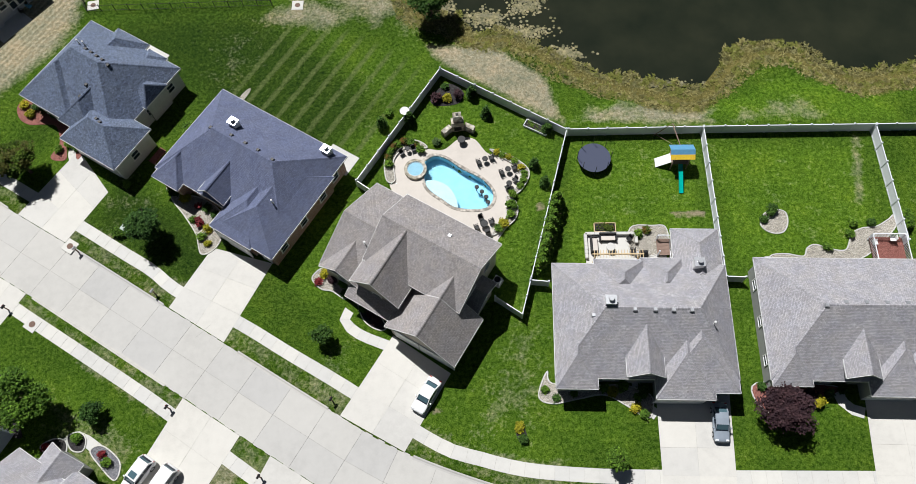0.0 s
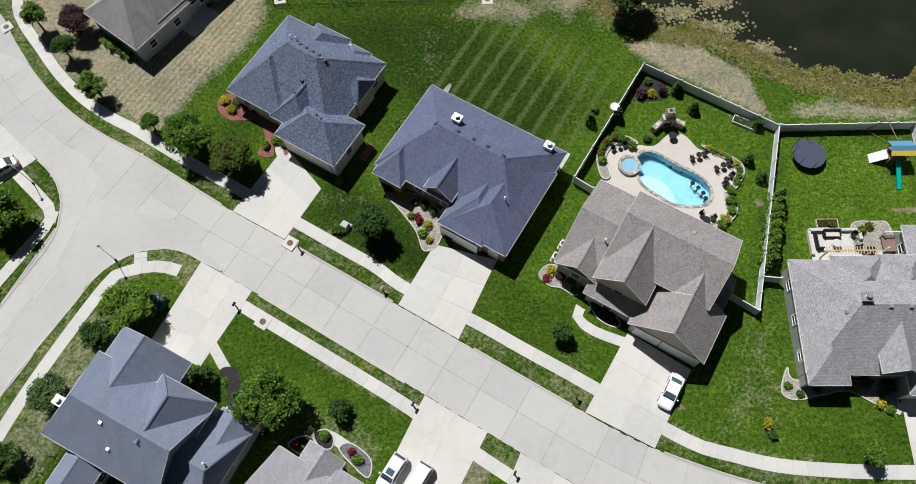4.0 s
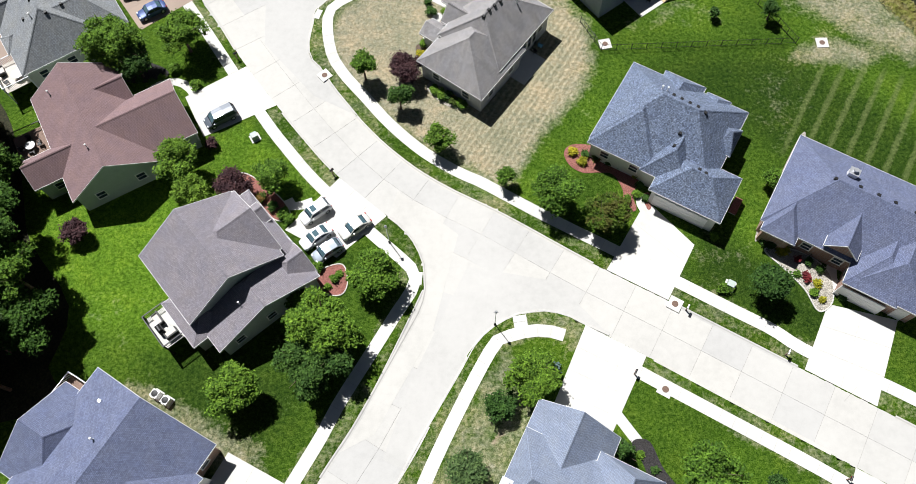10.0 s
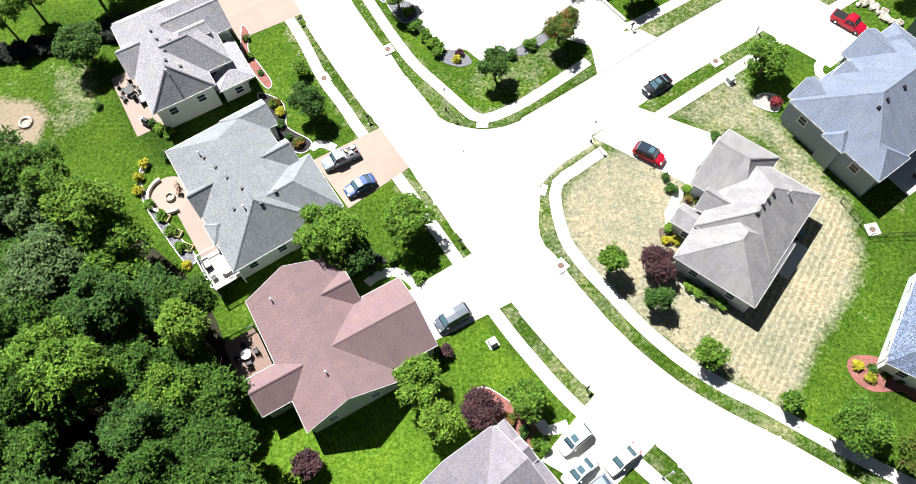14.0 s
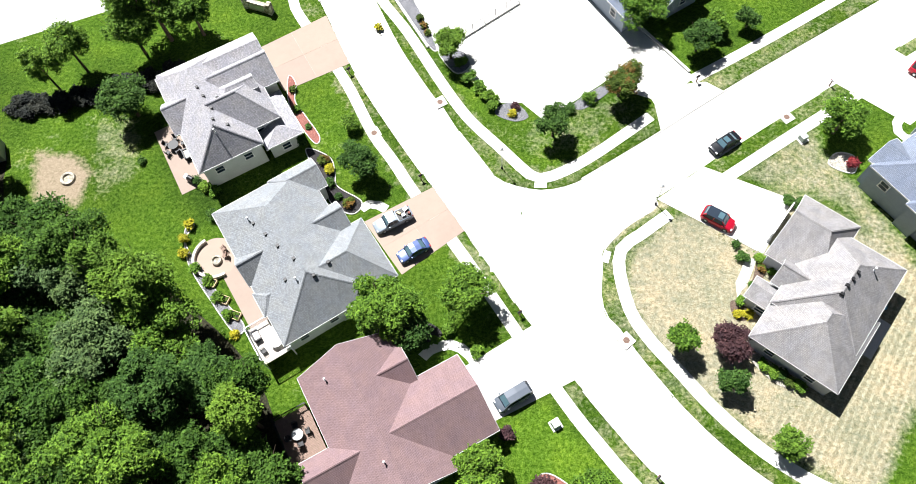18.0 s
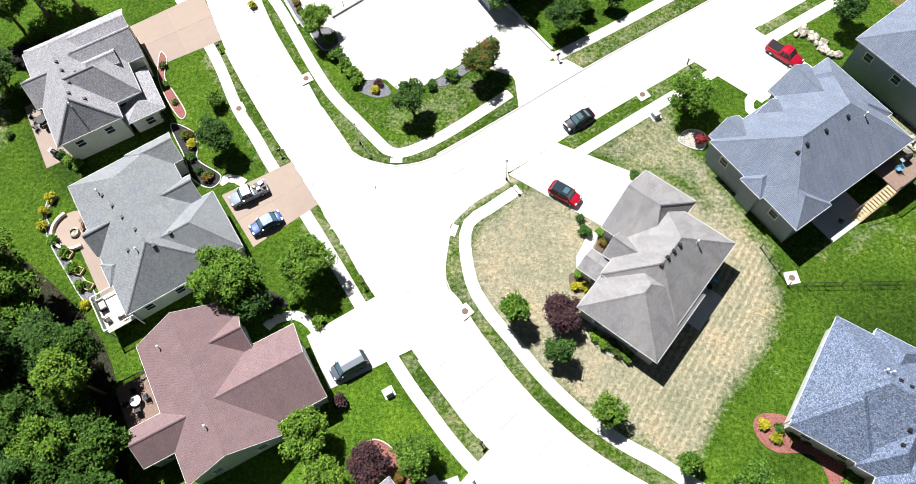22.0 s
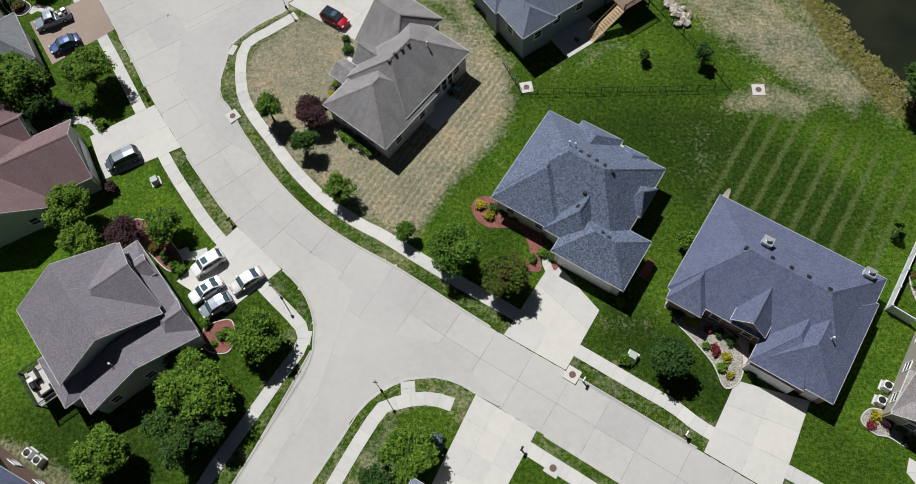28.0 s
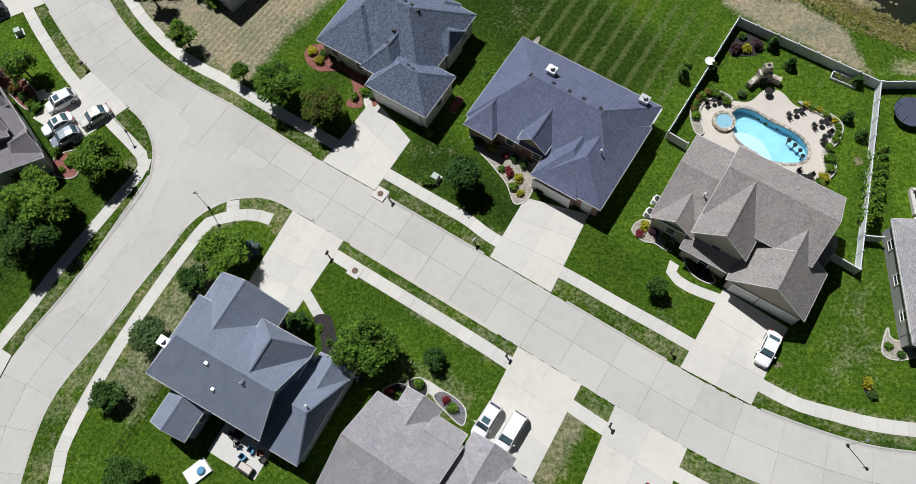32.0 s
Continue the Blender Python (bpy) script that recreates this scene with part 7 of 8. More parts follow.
# ---- fences ----
def white_fence(pts, label="white vinyl privacy fence with capped posts"):
    f = thing("fence", 0, 0, 0, 0, label, "fence", "white garden fences")
    for a, b in zip(pts, pts[1:]):
        n = max(1, round(math.dist(a, b) / 2.45))
        t = math.atan2(b[1] - a[1], b[0] - a[0])
        for i in range(n + 1):
            x, y = a[0] + (b[0] - a[0]) * i / n, a[1] + (b[1] - a[1]) * i / n
            if i < n or b == pts[-1]:
                part("post", Shape().box((x, y, 0.78), (0.16, 0.16, 1.8)).box((x, y, 1.72), (0.21, 0.21, 0.09), t, 0.5), M["vinyl"], f)
            if i < n:
                mx, my = a[0] + (b[0] - a[0]) * (i + 0.5) / n, a[1] + (b[1] - a[1]) * (i + 0.5) / n
                ln = math.dist(a, b) / n - 0.16
                for z in (0.12, 1.48):
                    part("rail", Shape().box((mx, my, z), (ln, 0.1, 0.14), t), M["vinyl"], f)
                part("panel", Shape().box((mx, my, 0.8), (ln, 0.05, 1.24), t), M["vinyl"], f)
    return f


white_fence([(-12.6, 39.6), (-14.7, 41.1), (-5.1, 56.9), (10.2, 47.8), (5.3, 28.9), (4.2, 24.7), (1.3, 26.7)])
white_fence([(10.45, 47.8), (26.5, 48.0), (46.8, 48.1), (75, 48.2)])
white_fence([(26.5, 47.8), (26.5, 28.9), (28.6, 28.8)])
white_fence([(46.8, 47.9), (47.1, 33.1)])
white_fence([(5.2, 28.6), (7.2, 28.4)], "short white vinyl gate between fence and house")


def iron_fence(pts, h=1.2, gap=0.35, label="low black iron picket fence round the lawn"):
    f = thing("fence", 0, 0, 0, 0, label, "fence")
    for a, b in zip(pts, pts[1:]):
        n = max(1, round(math.dist(a, b) / 2.0))
        for i in range(n):
            p, q = (tuple(a[k] + (b[k] - a[k]) * (i + o) / n for k in (0, 1)) for o in (0, 1))
            part("post", Shape().box((p[0], p[1], h / 2), (0.07, 0.07, h + 0.1)), M["iron"], f)
            s = Shape()
            for z in (0.15, h - 0.12):
                s.tube((*p, z), (*q, z), 0.025, 0.025, 5)
            m = int(math.dist(p, q) / gap)
            for j in range(1, m):
                x, y = p[0] + (q[0] - p[0]) * j / m, p[1] + (q[1] - p[1]) * j / m
                s.tube((x, y, 0.05), (x, y, h), 0.014, 0.014, 4)
            tagged(part("infill", s, M["iron"], f), kind="stuff")


iron_fence([(-55.1, 72.6), (-52.8, 68.0), (-27.8, 68.5), (-30.4, 73.2), (-38.5, 85.0)])
iron_fence([(-69.2, 11.4), (-73.6, 3.2), (-68, -5)])
iron_fence([(-106.8, 106.6), (-99.2, 112.6), (-88, 121)], 1.4, 0.6, "black iron railing above a parking court wall")


# ---- pool garden ----
def ring_between(inner, outer, z0, z1, n=72):
    """A flat ring between two outlines round the same middle."""
    cx, cy = sum(p[0] for p in inner) / len(inner), sum(p[1] for p in inner) / len(inner)

    def at(line, g):
        d = (math.cos(g), math.sin(g))
        best = 0.0
        for a, b in zip(line, line[1:] + line[:1]):
            ax, ay, ex, ey = a[0] - cx, a[1] - cy, b[0] - a[0], b[1] - a[1]
            det = d[1] * ex - d[0] * ey
            if abs(det) > 1e-9:
                s, u = (d[0] * ay - d[1] * ax) / det, (ex * ay - ey * ax) / det
                if -1e-6 <= s <= 1 + 1e-6 and u > best:
                    best = u
        return cx + d[0] * best, cy + d[1] * best
    s = Shape()
    pi = [at(inner, 2 * math.pi * i / n) for i in range(n)]
    po = [at(outer, 2 * math.pi * i / n) for i in range(n)]
    for i in range(n):
        j = (i + 1) % n
        s.face([(*pi[i], z1), (*po[i], z1), (*po[j], z1), (*pi[j], z1)])
        s.face([(*po[i], z0), (*po[j], z0), (*po[j], z1), (*po[i], z1)])
        s.face([(*pi[j], z0), (*pi[i], z0), (*pi[i], z1), (*pi[j], z1)])
    return s


pool_line = smooth_line(POOL, True)
deck_line = smooth_line([(-11.0, 41.6), (-11.2, 44.6), (-9.6, 46.6), (-6.8, 46.2), (-4.6, 46.0), (-2.6, 47.6), (-0.8, 47.4), (0.8, 45.4), (3.0, 45.0), (5.2, 43.2), (5.2, 41.2), (3.4, 39.2), (3.4, 36.8), (2.0, 34.4), (0.4, 32.6), (-4, 35.2), (-8.4, 38.6), (-10.4, 40.2)], True)
cen = (sum(p[0] for p in pool_line) / len(pool_line), sum(p[1] for p in pool_line) / len(pool_line))
grow = lambda line, d: [(p[0] + (p[0] - cen[0]) / math.dist(p, cen) * d, p[1] + (p[1] - cen[1]) / math.dist(p, cen) * d) for p in line]
M["coping"] = stones("pale_coping", (0.50, 0.45, 0.38), (0.62, 0.57, 0.50), (0.56, 0.51, 0.44), scale=2.6)
pool = thing("swimming_pool", 0, 0, 0, 0, "free-form blue swimming pool with a shallow ledge", "swimming pool")
part("coping", ring_between(grow(pool_line, -0.05), grow(pool_line, 0.35), -0.2, 0.09), M["coping"], pool, "pale stone coping")
M["plaster"] = plain("blue_pool_plaster", (0.24, 0.48, 0.60), 0.6, vary=0.12, scale=1.2)
M["plaster_pale"] = plain("pale_pool_plaster", (0.40, 0.53, 0.60), 0.6, vary=0.08, scale=1.2)
wall = Shape()
for a, b in zip(pool_line, pool_line[1:] + pool_line[:1]):
    wall.face([(*a, -1.5), (*b, -1.5), (*b, 0.05), (*a, 0.05)])
part("basin_wall", wall, M["plaster"], pool)
part("basin_floor", Shape().slab(ccw(grow(pool_line, 0.05)), -1.55, -1.4), M["plaster"], pool)
part("ledge", Shape().slab(ccw(smooth_line([(-6.75, 41.8), (-5.5, 41.9), (-4.1, 41.2), (-3.2, 39.9), (-2.8, 38.4), (-3.2, 38.3), (-4.7, 39.4), (-6.2, 40.7)], True)), -1.4, -0.22), M["plaster_pale"], pool, "pale shallow ledge")
M["poolwater"], pnt, pb = shader("pool_water", 0.03)
pb.inputs["Base Color"].default_value = (0.72, 0.93, 0.98, 1)
pb.inputs["Transmission Weight"].default_value, pb.inputs["IOR"].default_value = 1.0, 1.33
bump(pnt, pb, noise_tex(pnt, 2.2, 3), 0.25, 0.06)
water = part("water", Shape().slab(ccw(pool_line), -0.1, -0.06), M["poolwater"], pool)
water.visible_shadow = False
spa = thing("spa", -7.9, 43.2, 0, 0, "round raised spa beside the pool", "spa")
part("rim", Shape().lathe((0, 0, 0), [(1.35, -0.1), (1.35, 0.42), (1.0, 0.46), (0.98, 0.2)], 28), M["stone"], spa, "pale stone rim")
part("basin", Shape().lathe((0, 0, 0), [(0.99, 0.1), (0.99, 0.4), (0.95, 0.4), (0.7, 0.2), (0.4, 0.12)], 28), M["plaster_pale"], spa)
part("water", Shape().lathe((0, 0, 0), [(0.97, 0.3), (0.97, 0.34)], 28), M["plaster"], spa, "blue water")
deck = thing("pool_deck", 0, 0, 0, 0, "pale stamped concrete deck round the pool", "patio", kind="structure")
part("paving", ring_between(grow(pool_line, 0.3), deck_line, -0.3, 0.045, 96), M["patio"], deck)
bed([(-11.3, 41.8), (-11.6, 44.8), (-10.0, 47.1), (-7.8, 47.2), (-6.6, 46.2), (-9.2, 46.2), (-10.6, 44.4), (-10.3, 41.8)], "river_rock", "curved raised stone bed beside the pool", True, 0.2)
bed([(1.0, 45.9), (3.4, 45.0), (5.6, 43.0), (4.8, 40.6), (3.2, 39.4), (4.2, 41.1), (4.6, 43.1), (2.9, 44.5)], "river_rock", "curved raised flower bed beside the pool", True, 0.2)
bed([(2.9, 39.6), (4.1, 38.4), (3.8, 36.6), (2.1, 35.1), (1.1, 34.6), (1.8, 35.9), (2.8, 37.0)], "river_rock", "raised bed of yellow shrubs near the house", True, 0.2)
for i in range(9):
    g = radians(200 - i * 21)
    shrub(-9.1 + 2.1 * math.cos(g), 44.6 + 2.3 * math.sin(g), 0.4, "leaf_rust" if i % 2 else "leaf", "tufted grass clump beside the pool", "poolside grasses", 0.18)
for x, y, r, m in ((1.8, 45.5, 0.3, "leaf_yellow"), (2.5, 45.1, 0.3, "leaf_lime"), (3.2, 44.8, 0.3, "leaf_yellow"), (4.0, 44.2, 0.35, "leaf_lime"), (4.7, 43.4, 0.3, "leaf_yellow"), (5.0, 42.5, 0.3, "leaf_lime"), (4.9, 41.6, 0.3, "leaf"), (4.5, 40.9, 0.3, "leaf_lime"), (3.6, 39.8, 0.4, "leaf_lime"), (3.4, 38.2, 0.8, "leaf"), (3.2, 37.0, 0.6, "leaf"), (2.4, 36.0, 0.6, "leaf_yellow"), (1.8, 35.3, 0.5, "leaf_lime"), (-5.6, 47.0, 0.6, "leaf_grey")):
    shrub(x, y, r, m, "low shrub in a raised poolside bed", "poolside shrubs", 0.16)


# ---- garden furniture ----
def chair(x, y, turn, mat="dark", label="dark metal garden chair on the paving", z=0.045):
    c = thing("garden_chair", x, y, z, turn, label, "chair", "garden chairs")
    part("seat", Shape().box((0, 0, 0.42), (0.52, 0.52, 0.07)), M[mat], c)
    part("backrest", Shape().box((-0.27, 0, 0.72), (0.07, 0.52, 0.55)), M[mat], c)
    for sx in (-1, 1):
        for sy in (-1, 1):
            part("leg", Shape().tube((sx * 0.22, sy * 0.22, 0), (sx * 0.2, sy * 0.2, 0.4), 0.025, 0.025, 5), M["iron"], c)
        part("armrest", Shape().box((0, sx * 0.29, 0.62), (0.5, 0.06, 0.04)), M[mat], c)


def table(x, y, r=0.6, mat="dark", label="round dark garden table", z=0.045):
    t = thing("garden_table", x, y, z, 0, label, "table")
    part("tabletop", Shape().lathe((0, 0, 0.68), [(0.05, 0), (r, 0), (r, 0.04), (r - 0.03, 0.06)], 20), M[mat], t)
    for i in range(4):
        part("leg", Shape().tube((r * 0.7 * math.cos(i * 1.57), r * 0.7 * math.sin(i * 1.57), 0), (r * 0.5 * math.cos(i * 1.57), r * 0.5 * math.sin(i * 1.57), 0.68), 0.03, 0.03, 5), M["iron"], t)


def dining(x, y, n=4, r=0.6, mat="dark", top="dark", z=0.045):
    table(x, y, r, top, f"round {'white' if top == 'white' else 'dark'} garden table with chairs", z)
    for i in range(n):
        g = 2 * math.pi * i / n + 0.4
        chair(x + (r + 0.45) * math.cos(g), y + (r + 0.45) * math.sin(g), math.degrees(g) + 180, mat, z=z)


def sofa(x, y, turn, w=1.9, mat="gravel_grey", z=0.045):
    s = thing("outdoor_sofa", x, y, z, turn, "grey cushioned outdoor sofa on the patio", "sofa")
    part("base", Shape().box((0, 0, 0.2), (0.8, w, 0.3)), M["dark"], s)
    part("cushion", Shape().box((0.05, 0, 0.42), (0.68, w * 0.9, 0.15), 0, 0.96), M["patio"], s, "pale seat cushion")
    part("backrest", Shape().box((-0.35, 0, 0.6), (0.16, w, 0.45)), M["dark"], s)
    for e in (-1, 1):
        part("armrest", Shape().box((0, e * (w / 2 - 0.08), 0.48), (0.78, 0.14, 0.3)), M["dark"], s)


def grill(x, y, turn, z=0.045):
    g = thing("barbecue_grill", x, y, z, turn, "black barbecue grill with a domed lid", "grill")
    part("cart", Shape().box((0, 0, 0.4), (0.6, 1.0, 0.7)), M["dark"], g)
    part("lid", Shape().tube((0, -0.4, 0.85), (0, 0.4, 0.85), 0.28, 0.28, 12), M["iron"], g)
    part("side_shelf", Shape().box((0, 0.75, 0.75), (0.5, 0.4, 0.04)), M["metal"], g)


def planter(x, y, mat="leaf_lime", turn=0, z=0.0, size=(1.4, 0.9), frame="pinewood", label="raised wooden planter box with leafy plants"):
    p = thing("planter_box", x, y, z, turn, label, "planter")
    a, b = size
    for cx, cy, sx, sy in ((0, b / 2, a, 0.08), (0, -b / 2, a, 0.08), (a / 2, 0, 0.08, b), (-a / 2, 0, 0.08, b)):
        part("side", Shape().box((cx, cy, 0.16), (sx, sy, 0.36)), M[frame], p)
    part("soil", Shape().box((0, 0, 0.12), (a - 0.05, b - 0.05, 0.24)), M["mulch_dark"], p)
    pl = Shape()
    rg = random.Random(int(x * 10))
    for _ in range(26):
        leaves(pl, rg, Vector((rg.uniform(-a, a) * 0.42, rg.uniform(-b, b) * 0.42, 0.34)), 6, 0.08, 0.1)
    part("plants", pl, M[mat], p)


dining(0.2, 35.8, 4, 0.45)
dining(0.4, 44.3, 2, 0.35)
dining(3.1, 42.9, 2, 0.35)
table(3.2, 41.0, 0.35)
chair(-9.6, 45.4, -50); chair(-8.2, 45.9, -70); table(-8.9, 45.8, 0.3)
chair(3.0, 40.6, 120); chair(3.9, 41.6, 220)
for i, (x, y) in enumerate(((-0.6, 40.9), (0.0, 40.3), (0.5, 39.6), (0.7, 38.9))):
    st = thing("pool_stool", x, y, -1.4, 0, "dark stool standing in the pool bar", "stool", "pool stools")
    part("seat", Shape().lathe((0, 0, 1.34), [(0.1, 0), (0.27, 0.02), (0.27, 0.09), (0.2, 0.12)], 14), M["dark"], st)
    part("column", Shape().tube((0, 0, 0), (0, 0, 1.36), 0.07, 0.07, 8), M["dark"], st)
# outdoor fireplace at the head of the pool garden
fp = thing("outdoor_fireplace", -2.9, 49.0, 0, 8, "limestone outdoor fireplace with stepped side walls", "fireplace")
part("firebox", Shape().box((0, 0, 0.9), (1.5, 0.9, 1.8)), M["stone"], fp)
part("hearth_opening", Shape().box((0, -0.45, 0.65), (0.9, 0.06, 0.8)), M["dark"], fp)
part("chimney", Shape().box((0, 0.1, 2.3), (1.0, 0.7, 1.2)), M["stone"], fp)
part("flue", Shape().box((0, 0.1, 2.92), (0.35, 0.3, 0.1)), M["dark"], fp)
for s in (-1, 1):
    part("side_wall", Shape().box((s * 1.4, -0.5, 0.5), (1.3, 0.6, 1.0), s * -0.6), M["stone"], fp)
table(-2.4, 47.0, 0.5)
planter(6.7, 48.9, "leaf_lime", -28, 0, (3.0, 1.0), "vinyl", "white-sided planter bed of leafy plants in the lawn")
for x, y, label in ((-9.3, 50.4, "white satellite dish on the fence line"),):
    dsh = thing("satellite_dish", x, y, 0, 0, label, "dish")
    part("bowl", Shape().lathe((0, 0, 1.7), [(0.2, 0), (0.55, 0.16), (0.58, 0.2), (0.3, 0.12)], 18), M["white"], dsh)
    part("mast", Shape().tube((0, 0, 0), (0, 0, 1.72), 0.05, 0.05, 8), M["metal"], dsh)

# neighbour's back garden: trampoline, play tower with slide and swings, furnished patio
tr = thing("trampoline", 13.3, 44.2, 0, 0, "round black trampoline with a safety frame", "trampoline")
part("mat", Shape().lathe((0, 0, 0.86), [(0.1, 0), (1.55, 0.01), (1.55, 0.03)], 28), M["dark"], tr)
part("rim_pad", Shape().lathe((0, 0, 0.86), [(1.55, 0), (1.95, 0), (1.95, 0.06), (1.56, 0.07)], 28), M["roof_navy"], tr, "dark blue rim padding")
for i in range(8):
    g = i * math.pi / 4
    part("pole", Shape().tube((1.95 * math.cos(g), 1.95 * math.sin(g), 0), (2.0 * math.cos(g), 2.0 * math.sin(g), 2.3), 0.035, 0.035, 6), M["iron"], tr)
ps = thing("play_tower", 23.2, 43.9, 0, 0, "wooden play tower with green slide and striped canopy", "play set")
for sx in (-1, 1):
    for sy in (-1, 1):
        part("post", Shape().box((sx * 0.9, sy * 0.8, 1.3), (0.12, 0.12, 2.6)), M["wood"], ps)
part("platform", Shape().box((0, 0, 1.3), (2.0, 1.8, 0.1)), M["wood"], ps)
M["canvas_blue"] = plain("blue_canvas", (0.10, 0.28, 0.45), 0.7)
M["canvas_yellow"] = plain("yellow_canvas", (0.75, 0.50, 0.04), 0.7)
M["teal"] = plain("teal_plastic", (0.0, 0.42, 0.34), 0.3)
part("canopy", Shape().face([(-1.4, 0.0, 3.1), (1.4, 0.0, 3.1), (1.4, 1.0, 2.5), (-1.4, 1.0, 2.5)]).face([(-1.4, -0.5, 2.8), (1.4, -0.5, 2.8), (1.4, 0.0, 3.1), (-1.4, 0.0, 3.1)]), M["canvas_blue"], ps, "blue canopy")
part("canopy_edge", Shape().face([(-1.4, -1.0, 2.5), (1.4, -1.0, 2.5), (1.4, -0.5, 2.8), (-1.4, -0.5, 2.8)]), M["canvas_yellow"], ps, "yellow canopy edge")
sl = Shape()
for i in range(8):
    y0, y1 = -0.9 - i * 0.4, -1.3 - i * 0.4
    z0, z1 = 1.35 - i * 0.155, 1.35 - (i + 1) * 0.155
    sl.face([(-0.25, y0, z0), (0.25, y0, z0), (0.25, y1, z1), (-0.25, y1, z1)])
    for s in (-0.25, 0.25):
        sl.face([(s, y0, z0), (s, y1, z1), (s, y1, z1 + 0.14), (s, y0, z0 + 0.14)])
part("slide", sl, M["teal"], ps, "teal plastic slide")
part("climbing_ramp", Shape().face([(-0.95, -0.6, 1.3), (-0.95, 0.6, 1.3), (-2.6, 0.6, 0.05), (-2.6, -0.6, 0.05)]), M["white"], ps, "pale climbing ramp")
part("swing_beam", Shape().tube((0, 0.9, 2.3), (-0.6, 4.0, 2.3), 0.06, 0.06, 6).tube((-0.6, 4.0, 2.3), (-2.4, 3.8, 0), 0.05, 0.05, 6).tube((-0.6, 4.0, 2.3), (1.2, 4.2, 0), 0.05, 0.05, 6).tube((-2.2, 3.8, 0.3), (-0.3, 2.4, 0.3), 0.03, 0.03, 5), M["wood"], ps)


def patio(poly, label, mat="patio", z=0.045, name="patio"):
    p = thing(name, 0, 0, 0, 0, label, "patio", kind="structure")
    part("paving", Shape().slab(ccw(list(poly)), -0.25, z), M[mat], p)


def local(turn, u, v):
    k, s = math.cos(radians(turn)), math.sin(radians(turn))
    return (u * k - v * s, u * s + v * k)


def rect(turn, u0, u1, v0, v1):
    return [local(turn, u, v) for u, v in ((u0, v0), (u1, v0), (u1, v1), (u0, v1))]


patio([(11.6, 30.4), (20.6, 30.4), (20.8, 34.4), (17.4, 34.6), (11.8, 34.6)], "pale paved patio behind the house", "walk")
sw = thing("patio_wall", 0, 0, 0, 0, "low pale block wall round the patio", "wall")
for a, b in (((11.7, 31.6), (11.7, 34.6)), ((11.7, 34.6), (17.4, 34.6)), ((17.4, 34.6), (17.4, 33.4))):
    n = int(math.dist(a, b) / 0.5)
    for i in range(n):
        part("block", Shape().box((a[0] + (b[0] - a[0]) * (i + 0.5) / n, a[1] + (b[1] - a[1]) * (i + 0.5) / n, 0.24), (math.dist(a, b) / n - 0.02, 0.32, 0.5), math.atan2(b[1] - a[1], b[0] - a[0])), M["walk"], sw)
sofa(12.6, 33.2, 0)
sofa(14.2, 34.1, -90)
chair(16.6, 33.9, -135)
chair(16.8, 32.4, 170)
table(14.4, 32.8, 0.5, "walk", "square pale fire table")
grill(18.0, 32.0, 90)
pg = thing("pergola", 0, 0, 0, 0, "pale wooden pergola slats at the patio edge", "pergola")
for x in (12.4, 17.2):
    part("post", Shape().box((x, 31.2, 1.2), (0.14, 0.14, 2.4)), M["pinewood"], pg)
part("beam", Shape().box((14.8, 31.2, 2.45), (5.6, 0.12, 0.16)), M["pinewood"], pg)
for i in range(17):
    part("slat", Shape().box((12.2 + i * 0.33, 31.2, 2.57), (0.06, 0.9, 0.09)), M["pinewood"], pg)
planter(14.0, 35.4, "leaf_rust", 0, 0, (2.4, 1.1))


def build_deck(turn, u0, u1, v0, v1, z, mat, rail, label, open_side=""):
    k = thing("deck", *local(turn, (u0 + u1) / 2, (v0 + v1) / 2), 0, turn, label, "deck")
    a, b = u1 - u0, v1 - v0
    n = int(b / 0.16)
    for i in range(n):
        part("board", Shape().box((0, -b / 2 + b * (i + 0.5) / n, z - 0.02), (a, b / n - 0.015, 0.04)), M[mat], k)
    for i in range(3):
        part("joist", Shape().box((-a / 2 + 0.1 + (a - 0.2) * i / 2, 0, z - 0.14), (0.08, b - 0.1, 0.18)), M["wood"], k)
    for sx in (-1, 1):
        for sy in (-1, 1):
            part("post", Shape().box((sx * (a / 2 - 0.08), sy * (b / 2 - 0.08), (z + 1.0) / 2), (0.13, 0.13, z + 1.0)), M[rail], k)
    for name, p, q in (("-u", (-a / 2, -b / 2), (-a / 2, b / 2)), ("+u", (a / 2, -b / 2), (a / 2, b / 2)), ("-v", (-a / 2, -b / 2), (a / 2, -b / 2)), ("+v", (-a / 2, b / 2), (a / 2, b / 2))):
        if name in open_side:
            continue
        s = Shape().box(((p[0] + q[0]) / 2, (p[1] + q[1]) / 2, z + 0.98), (max(0.1, abs(q[0] - p[0])), max(0.1, abs(q[1] - p[1])), 0.07))
        m = int(math.dist(p, q) / 0.16)
        for j in range(m + 1):
            s.box((p[0] + (q[0] - p[0]) * j / m, p[1] + (q[1] - p[1]) * j / m, z + 0.5), (0.035, 0.035, 0.95))
        tagged(part("railing", s, M[rail], k), kind="stuff")
    return k


